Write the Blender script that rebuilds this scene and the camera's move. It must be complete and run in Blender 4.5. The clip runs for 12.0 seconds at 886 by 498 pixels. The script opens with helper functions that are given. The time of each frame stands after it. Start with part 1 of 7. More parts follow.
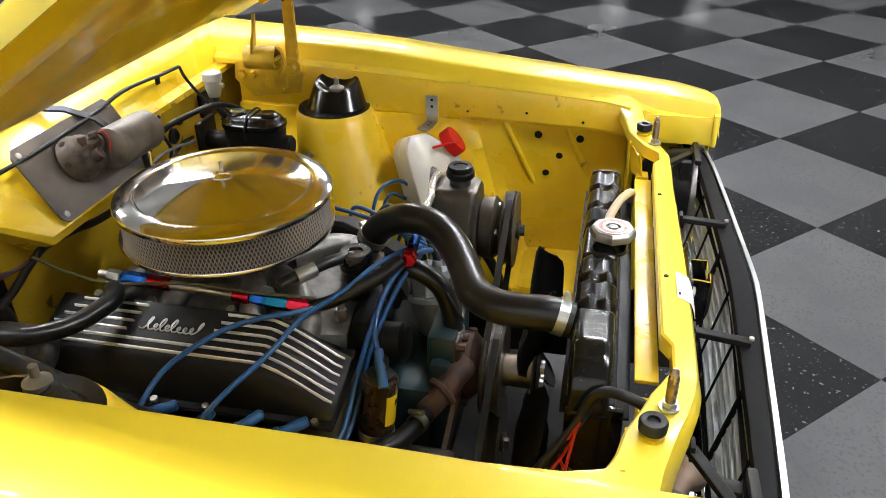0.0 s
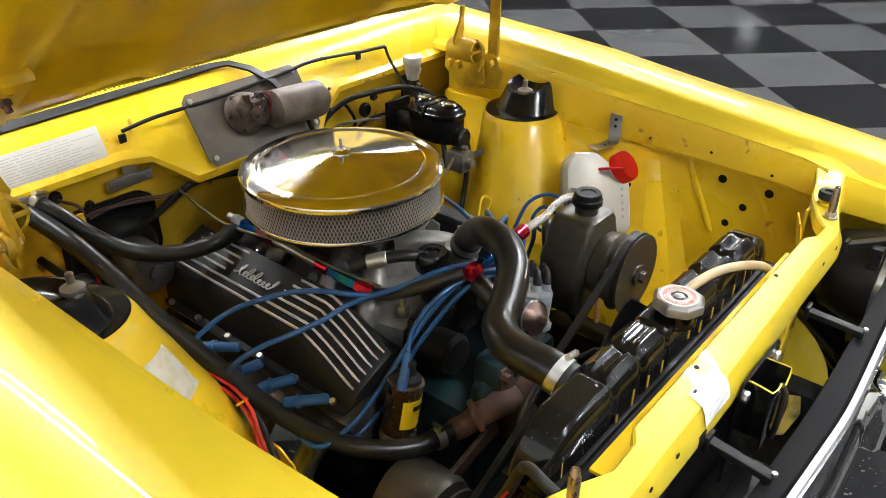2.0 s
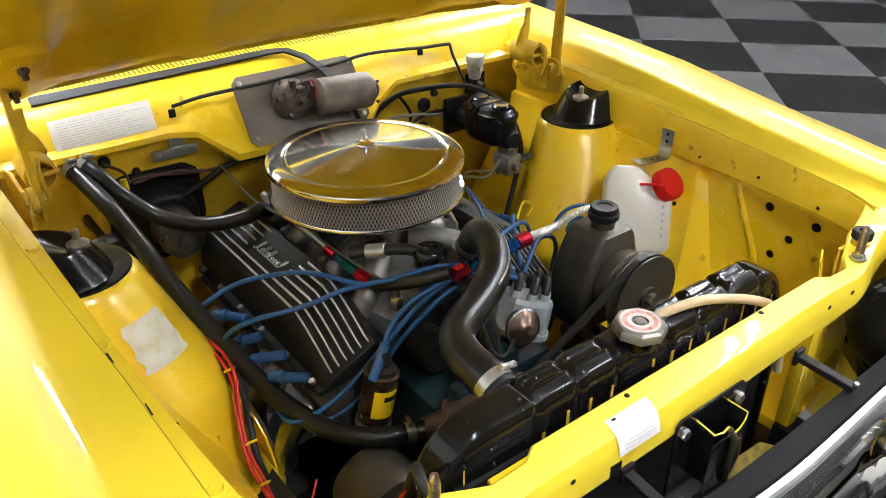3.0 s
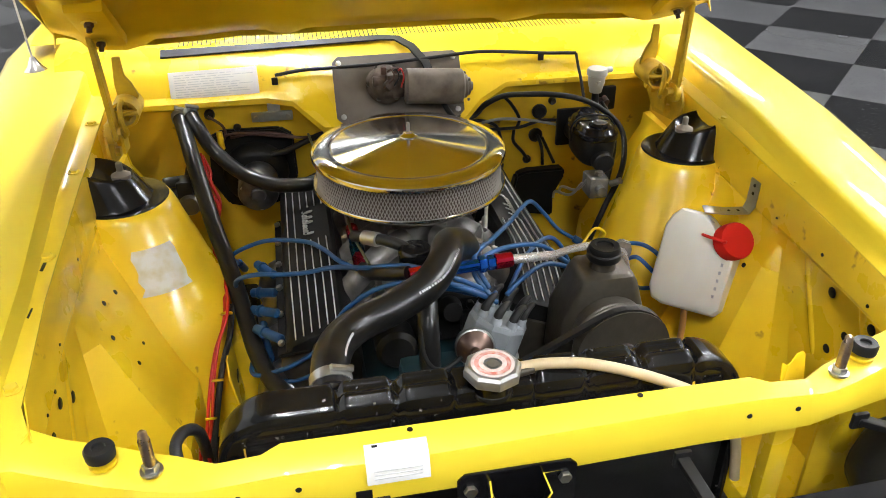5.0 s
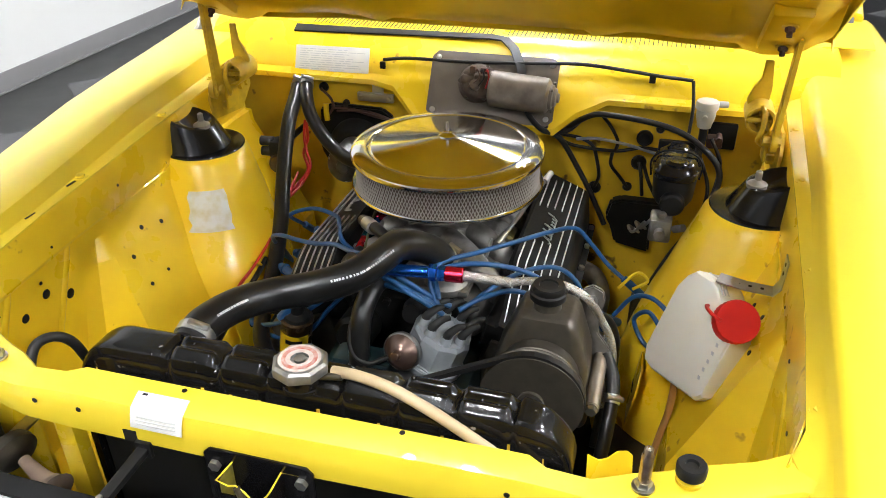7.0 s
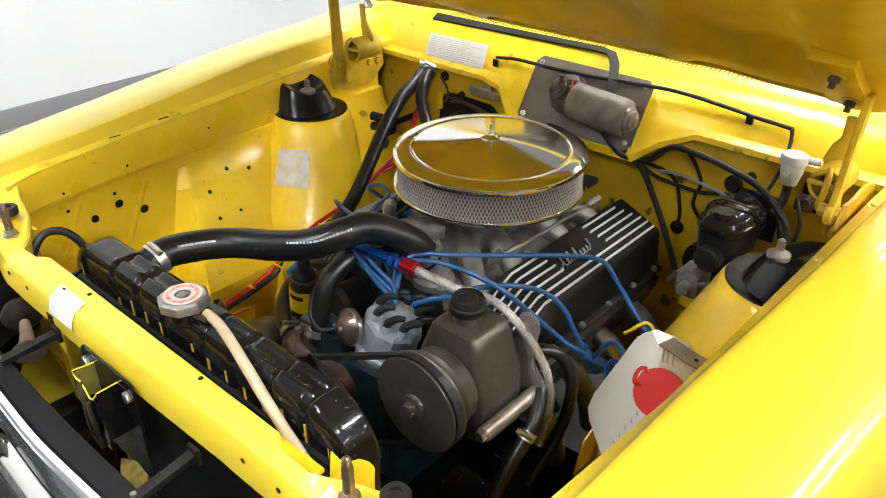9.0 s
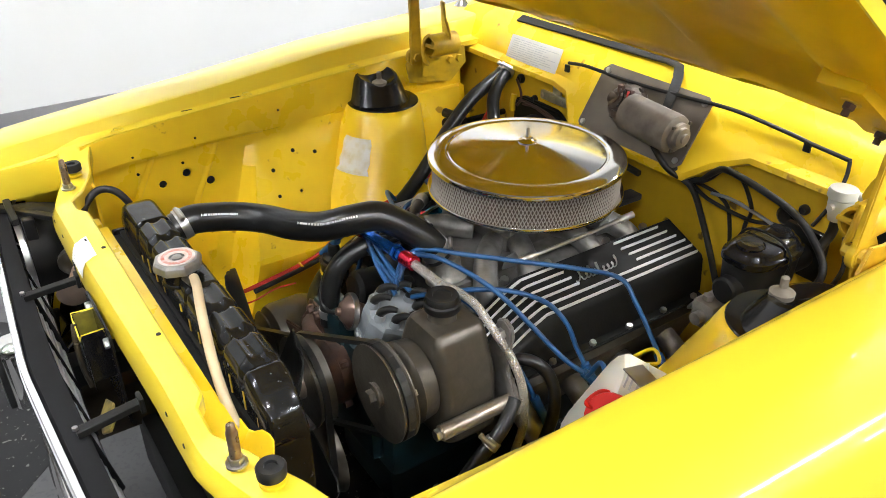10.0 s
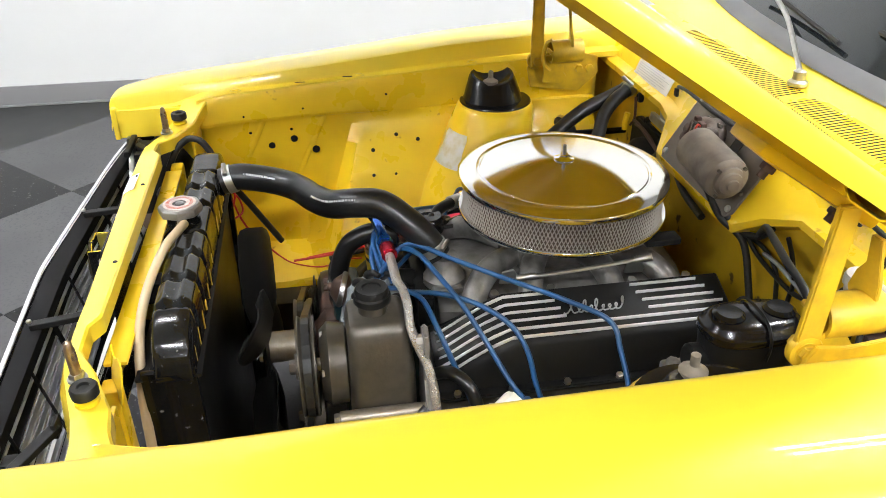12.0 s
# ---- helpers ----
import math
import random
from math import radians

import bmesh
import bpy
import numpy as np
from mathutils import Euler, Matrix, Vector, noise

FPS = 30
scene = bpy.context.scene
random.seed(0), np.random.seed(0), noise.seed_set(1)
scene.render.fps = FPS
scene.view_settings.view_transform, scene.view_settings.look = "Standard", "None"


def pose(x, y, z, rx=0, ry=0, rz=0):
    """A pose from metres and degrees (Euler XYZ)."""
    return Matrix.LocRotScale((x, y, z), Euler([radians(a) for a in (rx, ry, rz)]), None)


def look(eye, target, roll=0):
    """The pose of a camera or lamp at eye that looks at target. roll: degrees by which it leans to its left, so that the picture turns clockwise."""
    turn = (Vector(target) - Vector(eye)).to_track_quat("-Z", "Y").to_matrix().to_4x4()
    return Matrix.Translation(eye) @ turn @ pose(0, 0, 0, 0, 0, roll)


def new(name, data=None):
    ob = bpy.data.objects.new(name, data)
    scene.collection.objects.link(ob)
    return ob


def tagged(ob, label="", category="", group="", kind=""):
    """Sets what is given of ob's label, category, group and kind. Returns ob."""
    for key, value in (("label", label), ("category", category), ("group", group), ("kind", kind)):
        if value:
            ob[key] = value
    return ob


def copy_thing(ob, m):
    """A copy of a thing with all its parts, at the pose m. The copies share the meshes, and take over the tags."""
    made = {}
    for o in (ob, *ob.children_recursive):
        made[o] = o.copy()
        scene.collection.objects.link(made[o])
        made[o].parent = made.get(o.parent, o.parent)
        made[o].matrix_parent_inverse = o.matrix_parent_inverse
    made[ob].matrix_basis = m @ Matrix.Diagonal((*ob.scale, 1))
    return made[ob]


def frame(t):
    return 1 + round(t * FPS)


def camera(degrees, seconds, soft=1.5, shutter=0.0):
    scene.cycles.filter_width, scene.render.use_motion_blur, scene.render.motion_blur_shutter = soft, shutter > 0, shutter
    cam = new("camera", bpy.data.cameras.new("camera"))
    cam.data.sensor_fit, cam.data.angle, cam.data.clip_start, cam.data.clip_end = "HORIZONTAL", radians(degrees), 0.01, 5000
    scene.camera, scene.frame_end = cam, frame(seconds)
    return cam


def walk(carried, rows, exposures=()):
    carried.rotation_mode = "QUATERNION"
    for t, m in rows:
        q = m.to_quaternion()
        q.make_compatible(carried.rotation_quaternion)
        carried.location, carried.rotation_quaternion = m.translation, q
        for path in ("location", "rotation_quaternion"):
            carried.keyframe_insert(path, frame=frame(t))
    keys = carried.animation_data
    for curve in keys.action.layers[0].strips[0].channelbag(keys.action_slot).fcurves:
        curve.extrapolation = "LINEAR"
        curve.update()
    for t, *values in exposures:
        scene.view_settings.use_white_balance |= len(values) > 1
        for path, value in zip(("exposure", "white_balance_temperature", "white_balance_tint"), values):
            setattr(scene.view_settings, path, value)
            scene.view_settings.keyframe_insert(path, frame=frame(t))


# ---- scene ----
cam = camera(58.8, 12.0, soft=0.9)
PATH = [
    (0, (-1.075, 0.103, 1.351), (0.62, 0.471, 0.354), -0.6),
    (0.5, (-1.038, 0.018, 1.351), (0.604, 0.572, 0.352), -0.4),
    (1, (-0.985, -0.065, 1.349), (0.574, 0.691, 0.349), -0.3),
    (1.5, (-0.92, -0.15, 1.349), (0.53, 0.796, 0.348), -0.1),
    (2, (-0.852, -0.24, 1.352), (0.474, 0.874, 0.35), -0.1),
    (2.5, (-0.775, -0.329, 1.353), (0.421, 0.921, 0.35), 0.0),
    (3, (-0.683, -0.41, 1.354), (0.372, 0.961, 0.35), -0.0),
    (3.2, (-0.638, -0.44, 1.365), (0.351, 0.969, 0.347), -0.0),
    (4.8, (-0.245, -0.608, 1.359), (0.162, 1.069, 0.347), -0.3),
    (5, (-0.196, -0.617, 1.361), (0.136, 1.076, 0.348), -0.3),
    (5.5, (-0.059, -0.627, 1.364), (0.077, 1.091, 0.348), -0.3),
    (6, (0.084, -0.624, 1.366), (0.009, 1.095, 0.348), -0.3),
    (6.5, (0.227, -0.61, 1.367), (-0.058, 1.087, 0.347), -0.6),
    (7, (0.364, -0.579, 1.368), (-0.118, 1.072, 0.347), -0.6),
    (7.2, (0.417, -0.558, 1.373), (-0.139, 1.062, 0.341), -0.4),
    (8.8, (0.784, -0.364, 1.358), (-0.316, 0.967, 0.348), 0.3),
    (9, (0.824, -0.334, 1.36), (-0.333, 0.945, 0.347), -0.0),
    (9.5, (0.913, -0.251, 1.355), (-0.38, 0.894, 0.347), -0.0),
    (10, (0.995, -0.149, 1.353), (-0.437, 0.819, 0.348), -0.2),
    (10.5, (1.064, -0.036, 1.351), (-0.483, 0.738, 0.347), -0.5),
    (11, (1.118, 0.085, 1.348), (-0.515, 0.66, 0.346), -0.4),
    (11.5, (1.151, 0.203, 1.347), (-0.531, 0.613, 0.345), 0.1),
    (12, (1.171, 0.304, 1.351), (-0.536, 0.586, 0.347), -0.4),
]
walk(cam, [(t, look(eye, target, roll)) for t, eye, target, roll in PATH], [(0.0, 0.0), (12.0, 0.0)])

# ---- world and light ----
world = bpy.data.worlds.new("world")
scene.world = world
world.use_nodes = True
world.node_tree.nodes["Background"].inputs["Color"].default_value = (0.9, 0.95, 1.0, 1)
world.node_tree.nodes["Background"].inputs["Strength"].default_value = 0.01
LAMP = 285.0          # strength of the ceiling tubes
CEIL = 3.4           # ceiling height
CX = 0.018           # the car's middle line


# ---- materials ----
def material(name, base, rough=0.5, metal=0.0, second=None, scale=8.0, amount=0.5, bump=0.0, bump_scale=60.0,
             coat=0.0, rough_var=0.05, spots=None, spot_scale=40.0, spot_at=0.62, glass=0.0, sub=0.0, random_tint=0.0, spec=0.5, coat_rough=0.05):
    m = bpy.data.materials.new(name)
    m.use_nodes = True
    nt = m.node_tree
    n, l = nt.nodes, nt.links
    b = n["Principled BSDF"]
    geo = n.new("ShaderNodeNewGeometry")
    vec = geo.outputs["Position"]
    big = n.new("ShaderNodeTexNoise")
    big.inputs["Scale"].default_value, big.inputs["Detail"].default_value = scale, 5
    l.new(vec, big.inputs["Vector"])
    mix = n.new("ShaderNodeMix")
    mix.data_type = "RGBA"
    mix.inputs["A"].default_value = (*base, 1)
    mix.inputs["B"].default_value = (*(second or tuple(c * 0.8 for c in base)), 1)
    ramp = n.new("ShaderNodeMapRange")
    ramp.inputs["From Min"].default_value, ramp.inputs["From Max"].default_value = 0.4, 0.7
    ramp.inputs["To Max"].default_value = amount
    l.new(big.outputs["Fac"], ramp.inputs["Value"])
    l.new(ramp.outputs["Result"], mix.inputs["Factor"])
    out = mix.outputs["Result"]
    fine = n.new("ShaderNodeTexNoise")
    fine.inputs["Scale"].default_value, fine.inputs["Detail"].default_value = bump_scale, 4
    l.new(vec, fine.inputs["Vector"])
    if spots:
        sp = n.new("ShaderNodeTexNoise")
        sp.inputs["Scale"].default_value, sp.inputs["Detail"].default_value = spot_scale, 3
        l.new(vec, sp.inputs["Vector"])
        st = n.new("ShaderNodeMapRange")
        st.inputs["From Min"].default_value, st.inputs["From Max"].default_value = spot_at, spot_at + 0.05
        l.new(sp.outputs["Fac"], st.inputs["Value"])
        m2 = n.new("ShaderNodeMix")
        m2.data_type = "RGBA"
        m2.inputs["B"].default_value = (*spots, 1)
        l.new(out, m2.inputs["A"])
        l.new(st.outputs["Result"], m2.inputs["Factor"])
        out = m2.outputs["Result"]
    if random_tint:
        info = n.new("ShaderNodeObjectInfo")
        hs = n.new("ShaderNodeHueSaturation")
        mr = n.new("ShaderNodeMapRange")
        mr.inputs["To Min"].default_value, mr.inputs["To Max"].default_value = 1 - random_tint, 1 + random_tint
        l.new(info.outputs["Random"], mr.inputs["Value"])
        l.new(mr.outputs["Result"], hs.inputs["Value"])
        l.new(out, hs.inputs["Color"])
        out = hs.outputs["Color"]
    l.new(out, b.inputs["Base Color"])
    rr = n.new("ShaderNodeMapRange")
    rr.inputs["To Min"].default_value, rr.inputs["To Max"].default_value = max(0.01, rough - rough_var), min(1, rough + rough_var)
    l.new(big.outputs["Fac"], rr.inputs["Value"])
    l.new(rr.outputs["Result"], b.inputs["Roughness"])
    b.inputs["Metallic"].default_value = metal
    b.inputs["Specular IOR Level"].default_value = spec
    b.inputs["Coat Weight"].default_value, b.inputs["Coat Roughness"].default_value = coat, coat_rough
    b.inputs["Transmission Weight"].default_value = glass
    if sub:
        b.inputs["Subsurface Weight"].default_value = sub
        b.inputs["Subsurface Radius"].default_value = (0.02, 0.015, 0.01)
    if bump:
        bp = n.new("ShaderNodeBump")
        bp.inputs["Strength"].default_value, bp.inputs["Distance"].default_value = bump, 0.002
        l.new(fine.outputs["Fac"], bp.inputs["Height"])
        l.new(bp.outputs["Normal"], b.inputs["Normal"])
    return m


def glow(name, colour, strength):
    m = bpy.data.materials.new(name)
    m.use_nodes = True
    b = m.node_tree.nodes["Principled BSDF"]
    b.inputs["Base Color"].default_value = (0.9, 0.9, 0.9, 1)
    b.inputs["Emission Color"].default_value = (*colour, 1)
    b.inputs["Emission Strength"].default_value = strength
    return m


YELLOW = material("yellow paint", (0.88, 0.66, 0.035), 0.42, second=(0.85, 0.62, 0.03), scale=3, amount=0.5, coat=0.9, coat_rough=0.03, bump=0.02, bump_scale=25, rough_var=0.06)
BAY = material("yellow bay paint", (0.92, 0.63, 0.020), 0.30, second=(0.80, 0.50, 0.018), scale=10, amount=0.7, coat=0.35, bump=0.13, bump_scale=26, rough_var=0.18, spots=(0.50, 0.27, 0.02), spot_scale=26, spot_at=0.685)
# bay paint, duller and stained, with shade under the cowl put into the colour
DULLSHADE = material("dull shaded dash paint", (0.70, 0.46, 0.022), 0.50, second=(0.46, 0.28, 0.022), scale=7, amount=0.9, coat=0.05, bump=0.15, bump_scale=30, rough_var=0.15, spots=(0.16, 0.10, 0.02), spot_scale=22, spot_at=0.66, spec=0.3)
UNDER = material("hood underside paint", (0.82, 0.53, 0.010), 0.34, second=(0.62, 0.38, 0.008), scale=8, amount=0.8, coat=0.15, bump=0.12, bump_scale=22, rough_var=0.15, spec=0.2)
HINGE = material("hinge paint", (0.70, 0.46, 0.02), 0.42, second=(0.42, 0.26, 0.03), scale=30, amount=0.7, bump=0.1)
def spun(mat, rough, stretch):
    """Turned metal: fine rings about the upright axis spread its reflections outwards."""
    nt = mat.node_tree
    b = nt.nodes["Principled BSDF"]
    for l in list(b.inputs["Roughness"].links):
        nt.links.remove(l)
    b.inputs["Roughness"].default_value = rough
    b.inputs["Anisotropic"].default_value, b.inputs["Anisotropic Rotation"].default_value = stretch, 0.25
    tan = nt.nodes.new("ShaderNodeTangent")
    tan.direction_type, tan.axis = "RADIAL", "Z"
    nt.links.new(tan.outputs["Tangent"], b.inputs["Tangent"])
    return mat


CHROME = material("chrome", (0.86, 0.85, 0.82), 0.045, 1.0, second=(0.80, 0.79, 0.76), scale=5, rough_var=0.025)
SPUNCHROME = spun(material("spun chrome", (0.84, 0.83, 0.79), 0.05, 1.0, second=(0.79, 0.78, 0.74), scale=5), 0.115, 0.92)
STEEL = material("steel", (0.55, 0.54, 0.52), 0.30, 1.0, second=(0.35, 0.33, 0.30), scale=40, bump=0.1)
ALU = material("cast aluminium", (0.29, 0.28, 0.265), 0.45, 0.7, second=(0.13, 0.12, 0.11), scale=35, amount=0.8, bump=0.3, bump_scale=220)
DARKMETAL = material("dark metal", (0.080, 0.070, 0.055), 0.36, 0.5, second=(0.048, 0.042, 0.034), scale=60, amount=0.5, bump=0.15, bump_scale=150)
BLACKGLOSS = material("black gloss paint", (0.006, 0.006, 0.007), 0.20, second=(0.010, 0.009, 0.008), scale=18, coat=0.15, bump=0.10, bump_scale=45, spec=0.28)
TANKBLACK = material("chipped tank paint", (0.006, 0.006, 0.006), 0.20, second=(0.012, 0.011, 0.010), scale=18, coat=0.4, bump=0.45, bump_scale=45, spots=(0.20, 0.19, 0.17), spot_scale=95, spot_at=0.685, spec=0.12)
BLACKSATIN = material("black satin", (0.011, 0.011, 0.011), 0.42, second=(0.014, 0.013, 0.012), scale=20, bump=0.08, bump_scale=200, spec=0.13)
RUBBER = material("black rubber", (0.011, 0.011, 0.011), 0.46, second=(0.02, 0.019, 0.018), scale=30, bump=0.12, bump_scale=250, spec=0.3)
HOSE = material("rubber hose", (0.008, 0.008, 0.008), 0.31, second=(0.016, 0.016, 0.016), scale=14, bump=0.05, bump_scale=300, spec=0.4)
BLUEWIRE = material("blue wire jacket", (0.010, 0.066, 0.185), 0.38, second=(0.016, 0.088, 0.225), scale=30)
REDWIRE = material("red wire jacket", (0.55, 0.02, 0.015), 0.42)
RED = material("red plastic", (0.66, 0.018, 0.012), 0.5, second=(0.58, 0.015, 0.01), scale=25, spec=0.2)
ANRED = material("red anodised", (0.62, 0.02, 0.05), 0.20, 0.85)
ANBLUE = material("blue anodised", (0.015, 0.12, 0.50), 0.20, 0.85)
DULLALLOY = material("dull alloy", (0.33, 0.29, 0.235), 0.40, 0.8, second=(0.20, 0.165, 0.12), scale=40, amount=0.8, bump=0.2, bump_scale=180)
# dirt on the latch tongue; on the rails the deep gap's shade as colour
GRIMESHADE = material("black grime and gap shade", (0.020, 0.017, 0.012), 0.7, second=(0.045, 0.033, 0.016), scale=18, amount=0.9, bump=0.5, bump_scale=80, spec=0.2)
TEAL = material("teal engine paint", (0.006, 0.026, 0.033), 0.42, second=(0.006, 0.009, 0.010), scale=25, amount=0.8, bump=0.2)
RUST = material("rusty iron", (0.088, 0.044, 0.030), 0.75, second=(0.036, 0.023, 0.019), scale=30, amount=0.9, bump=0.5, bump_scale=140)
MILK = material("milky plastic", (0.74, 0.72, 0.64), 0.34, second=(0.66, 0.62, 0.52), scale=12, amount=0.5, sub=0.25, bump=0.03)
MILKGREY = material("aged clear plastic", (0.50, 0.50, 0.46), 0.34, second=(0.40, 0.39, 0.33), scale=20, amount=0.7, sub=0.2)
CREAM = material("cream tube", (0.54, 0.43, 0.27), 0.38, second=(0.44, 0.32, 0.17), scale=18)
AMBER = material("amber tube", (0.46, 0.22, 0.07), 0.38)
PAPER = material("printed paper", (0.74, 0.73, 0.70), 0.5, second=(0.66, 0.64, 0.60), scale=25)
INK = material("ink", (0.54, 0.54, 0.55), 0.7)
PRINT = material("faint print", (0.60, 0.60, 0.60), 0.7)
WORN = material("worn sticker", (0.70, 0.68, 0.60), 0.55, second=(0.60, 0.52, 0.28), scale=45, amount=0.9)
GREYPLATE = material("grey plate", (0.160, 0.134, 0.108), 0.5, second=(0.085, 0.070, 0.056), scale=14, amount=0.8, bump=0.12, bump_scale=120)
GEARCAST = material("grimy gear casting", (0.11, 0.085, 0.065), 0.5, 0.3, second=(0.045, 0.026, 0.02), scale=55, amount=1.0, bump=0.4, bump_scale=160)
PIN = material("stained pin steel", (0.46, 0.36, 0.27), 0.28, 0.9, second=(0.28, 0.18, 0.12), scale=70, amount=0.9)
MOTOR = material("grey motor", (0.20, 0.17, 0.14), 0.46, 0.3, second=(0.10, 0.08, 0.065), scale=30, amount=0.9, bump=0.15)
CAPSTEEL = material("dull cap steel", (0.36, 0.355, 0.34), 0.36, 0.8, second=(0.24, 0.235, 0.22), scale=60, amount=0.8)
ZINC = material("zinc bracket", (0.50, 0.51, 0.50), 0.33, 0.9, second=(0.35, 0.35, 0.34), scale=40)
YELLOWTAG = material("yellow tag", (0.80, 0.55, 0.01), 0.4)
COILTIN = material("brown coil tin", (0.075, 0.045, 0.024), 0.28, 0.5, second=(0.022, 0.016, 0.011), scale=60, amount=0.9)
SILVERFIN = material("milled fin", (0.78, 0.78, 0.78), 0.30, 0.45)
MESHSTEEL = material("filter mesh", (0.37, 0.34, 0.305), 0.36, 0.5, second=(0.33, 0.30, 0.265), scale=60)
FILTER = material("filter paper", (0.10, 0.075, 0.06), 0.9, second=(0.07, 0.05, 0.04), scale=50)
GREYCAP = material("grey distributor cap", (0.25, 0.27, 0.29), 0.4, second=(0.16, 0.17, 0.18), scale=40, bump=0.05)
GRILLE = material("black grille", (0.010, 0.010, 0.011), 0.75, second=(0.014, 0.014, 0.015), spec=0.06)
BRAID = material("steel braid", (0.80, 0.79, 0.76), 0.28, 0.85, second=(0.32, 0.31, 0.29), scale=700, amount=1.0, bump=0.8, bump_scale=900)
GRILLEFIN = material("grille fin", (0.46, 0.47, 0.49), 0.45, 0.3, second=(0.20, 0.21, 0.23), scale=20)
GLASS = material("dark glass", (0.01, 0.012, 0.014), 0.05, second=(0.012, 0.014, 0.016), rough_var=0.02)
WALL = material("white wall", (0.60, 0.60, 0.597), 0.75, second=(0.56, 0.56, 0.557), scale=1.5, bump=0.05)
BASE = material("grey vinyl", (0.20, 0.195, 0.20), 0.45, second=(0.17, 0.165, 0.17), scale=4)
HALLWALL = material("grey hall wall", (0.16, 0.16, 0.165), 0.8, second=(0.10, 0.10, 0.105), scale=0.8, amount=0.8)
CEILING = material("ceiling", (0.55, 0.55, 0.54), 0.9, second=(0.48, 0.48, 0.47), scale=3)
DARKROOM = material("dark far wall", (0.05, 0.05, 0.055), 0.7, second=(0.09, 0.05, 0.045), scale=1.1, amount=0.9)
TILE_L = material("grey vinyl tile", (0.080, 0.080, 0.082), 0.10, second=(0.064, 0.064, 0.067), scale=3, amount=0.8, spots=(0.066, 0.066, 0.070), spot_scale=95, spot_at=0.56, random_tint=0.06, rough_var=0.03, spec=0.13)
TILE_D = material("black vinyl tile", (0.013, 0.013, 0.014), 0.10, second=(0.019, 0.019, 0.020), scale=3, amount=0.8, spots=(0.11, 0.11, 0.105), spot_scale=85, spot_at=0.645, random_tint=0.06, rough_var=0.03, spec=0.13)
GROUT = material("tile joint", (0.03, 0.03, 0.03), 0.6)
TUBE = glow("tube light", (0.96, 0.98, 1.0), LAMP)
DIMTUBE = glow("dim tube light", (0.96, 0.98, 1.0), 9.0)
HOUSING = material("white lamp housing", (0.75, 0.75, 0.75), 0.4)


# ---- shapes ----
def mesh_of(bm, name, mat, smooth=40):
    me = bpy.data.meshes.new(name)
    bmesh.ops.recalc_face_normals(bm, faces=bm.faces)
    bm.to_mesh(me)
    bm.free()
    me.materials.append(mat)
    if smooth:
        me.shade_smooth()
        me.set_sharp_from_angle(angle=radians(smooth))
    return me


def thing(name, label, category, at=(0, 0, 0), group="", kind=""):
    e = new(name)
    e.location = at
    e.empty_display_size = 0.05
    return tagged(e, label, category, group, kind)


def part(name, bm, mat, parent, label="", smooth=40):
    ob = new(name, mesh_of(bm, name, mat, smooth))
    if parent is not None:
        ob.parent = parent
        base = parent
        off = Vector((0, 0, 0))
        while base is not None:
            off += base.location
            base = base.parent
        ob.location = -off
    return tagged(ob, label)


def solo(name, bm, mat, label, category, group="", kind="", smooth=40):
    return tagged(new(name, mesh_of(bm, name, mat, smooth)), label, category, group, kind)


def join(*bms):
    out = bmesh.new()
    for b in bms:
        me = bpy.data.meshes.new("tmp")
        b.to_mesh(me)
        b.free()
        out.from_mesh(me)
        bpy.data.meshes.remove(me)
    return out


def moved(bm, m):
    bmesh.ops.transform(bm, matrix=m, verts=bm.verts)
    return bm


def box(c, s, bevel=0.0, m=None, seg=2):
    bm = bmesh.new()
    bmesh.ops.create_cube(bm, size=1, matrix=Matrix.Diagonal((*s, 1)))
    if bevel:
        bmesh.ops.bevel(bm, geom=list(bm.edges), offset=min(bevel, min(s) * 0.49), segments=seg, affect="EDGES", profile=0.6)
    if m is not None:
        moved(bm, m)
    return moved(bm, Matrix.Translation(c))


def axis_matrix(a, b):
    a, b = Vector(a), Vector(b)
    d = b - a
    return Matrix.Translation(a) @ d.to_track_quat("Z", "Y").to_matrix().to_4x4(), d.length


def lathe(profile, seg=32, a=(0, 0, 0), b=(0, 0, 1), cap=True):
    """Rings of (radius, height) about the axis from a towards b."""
    bm = bmesh.new()
    m, _ = axis_matrix(a, b)
    rings = []
    for r, z in profile:
        rings.append([bm.verts.new(m @ Vector((max(r, 1e-5) * math.cos(k * math.tau / seg), max(r, 1e-5) * math.sin(k * math.tau / seg), z))) for k in range(seg)])
    for p, q in zip(rings, rings[1:]):
        for k in range(seg):
            bm.faces.new((p[k], p[(k + 1) % seg], q[(k + 1) % seg], q[k]))
    if cap:
        bm.faces.new(list(reversed(rings[0])))
        bm.faces.new(rings[-1])
    return bm


def rod(a, b, r, seg=12, bevel=0.0):
    _, d = axis_matrix(a, b)
    e = min(bevel, r * 0.5, d * 0.4)
    pr = [(r - e, 0), (r, e), (r, d - e), (r - e, d)] if e else [(r, 0), (r, d)]
    return lathe(pr, seg, a, b)


def hexnut(a, b, r):
    _, d = axis_matrix(a, b)
    return lathe([(r * 0.93, 0), (r, d * 0.15), (r, d * 0.8), (r * 0.9, d)], 6, a, b)


def spline(pts, n=8):
    P = [Vector(p) for p in pts]
    P = [2 * P[0] - P[1]] + P + [2 * P[-1] - P[-2]]
    out = []
    for i in range(1, len(P) - 2):
        for k in range(n):
            u = k / n
            a, b, c, d = P[i - 1], P[i], P[i + 1], P[i + 2]
            out.append(0.5 * (2 * b + (c - a) * u + (2 * a - 5 * b + 4 * c - d) * u * u + (3 * b - a - 3 * c + d) * u ** 3))
    out.append(P[-2])
    return out


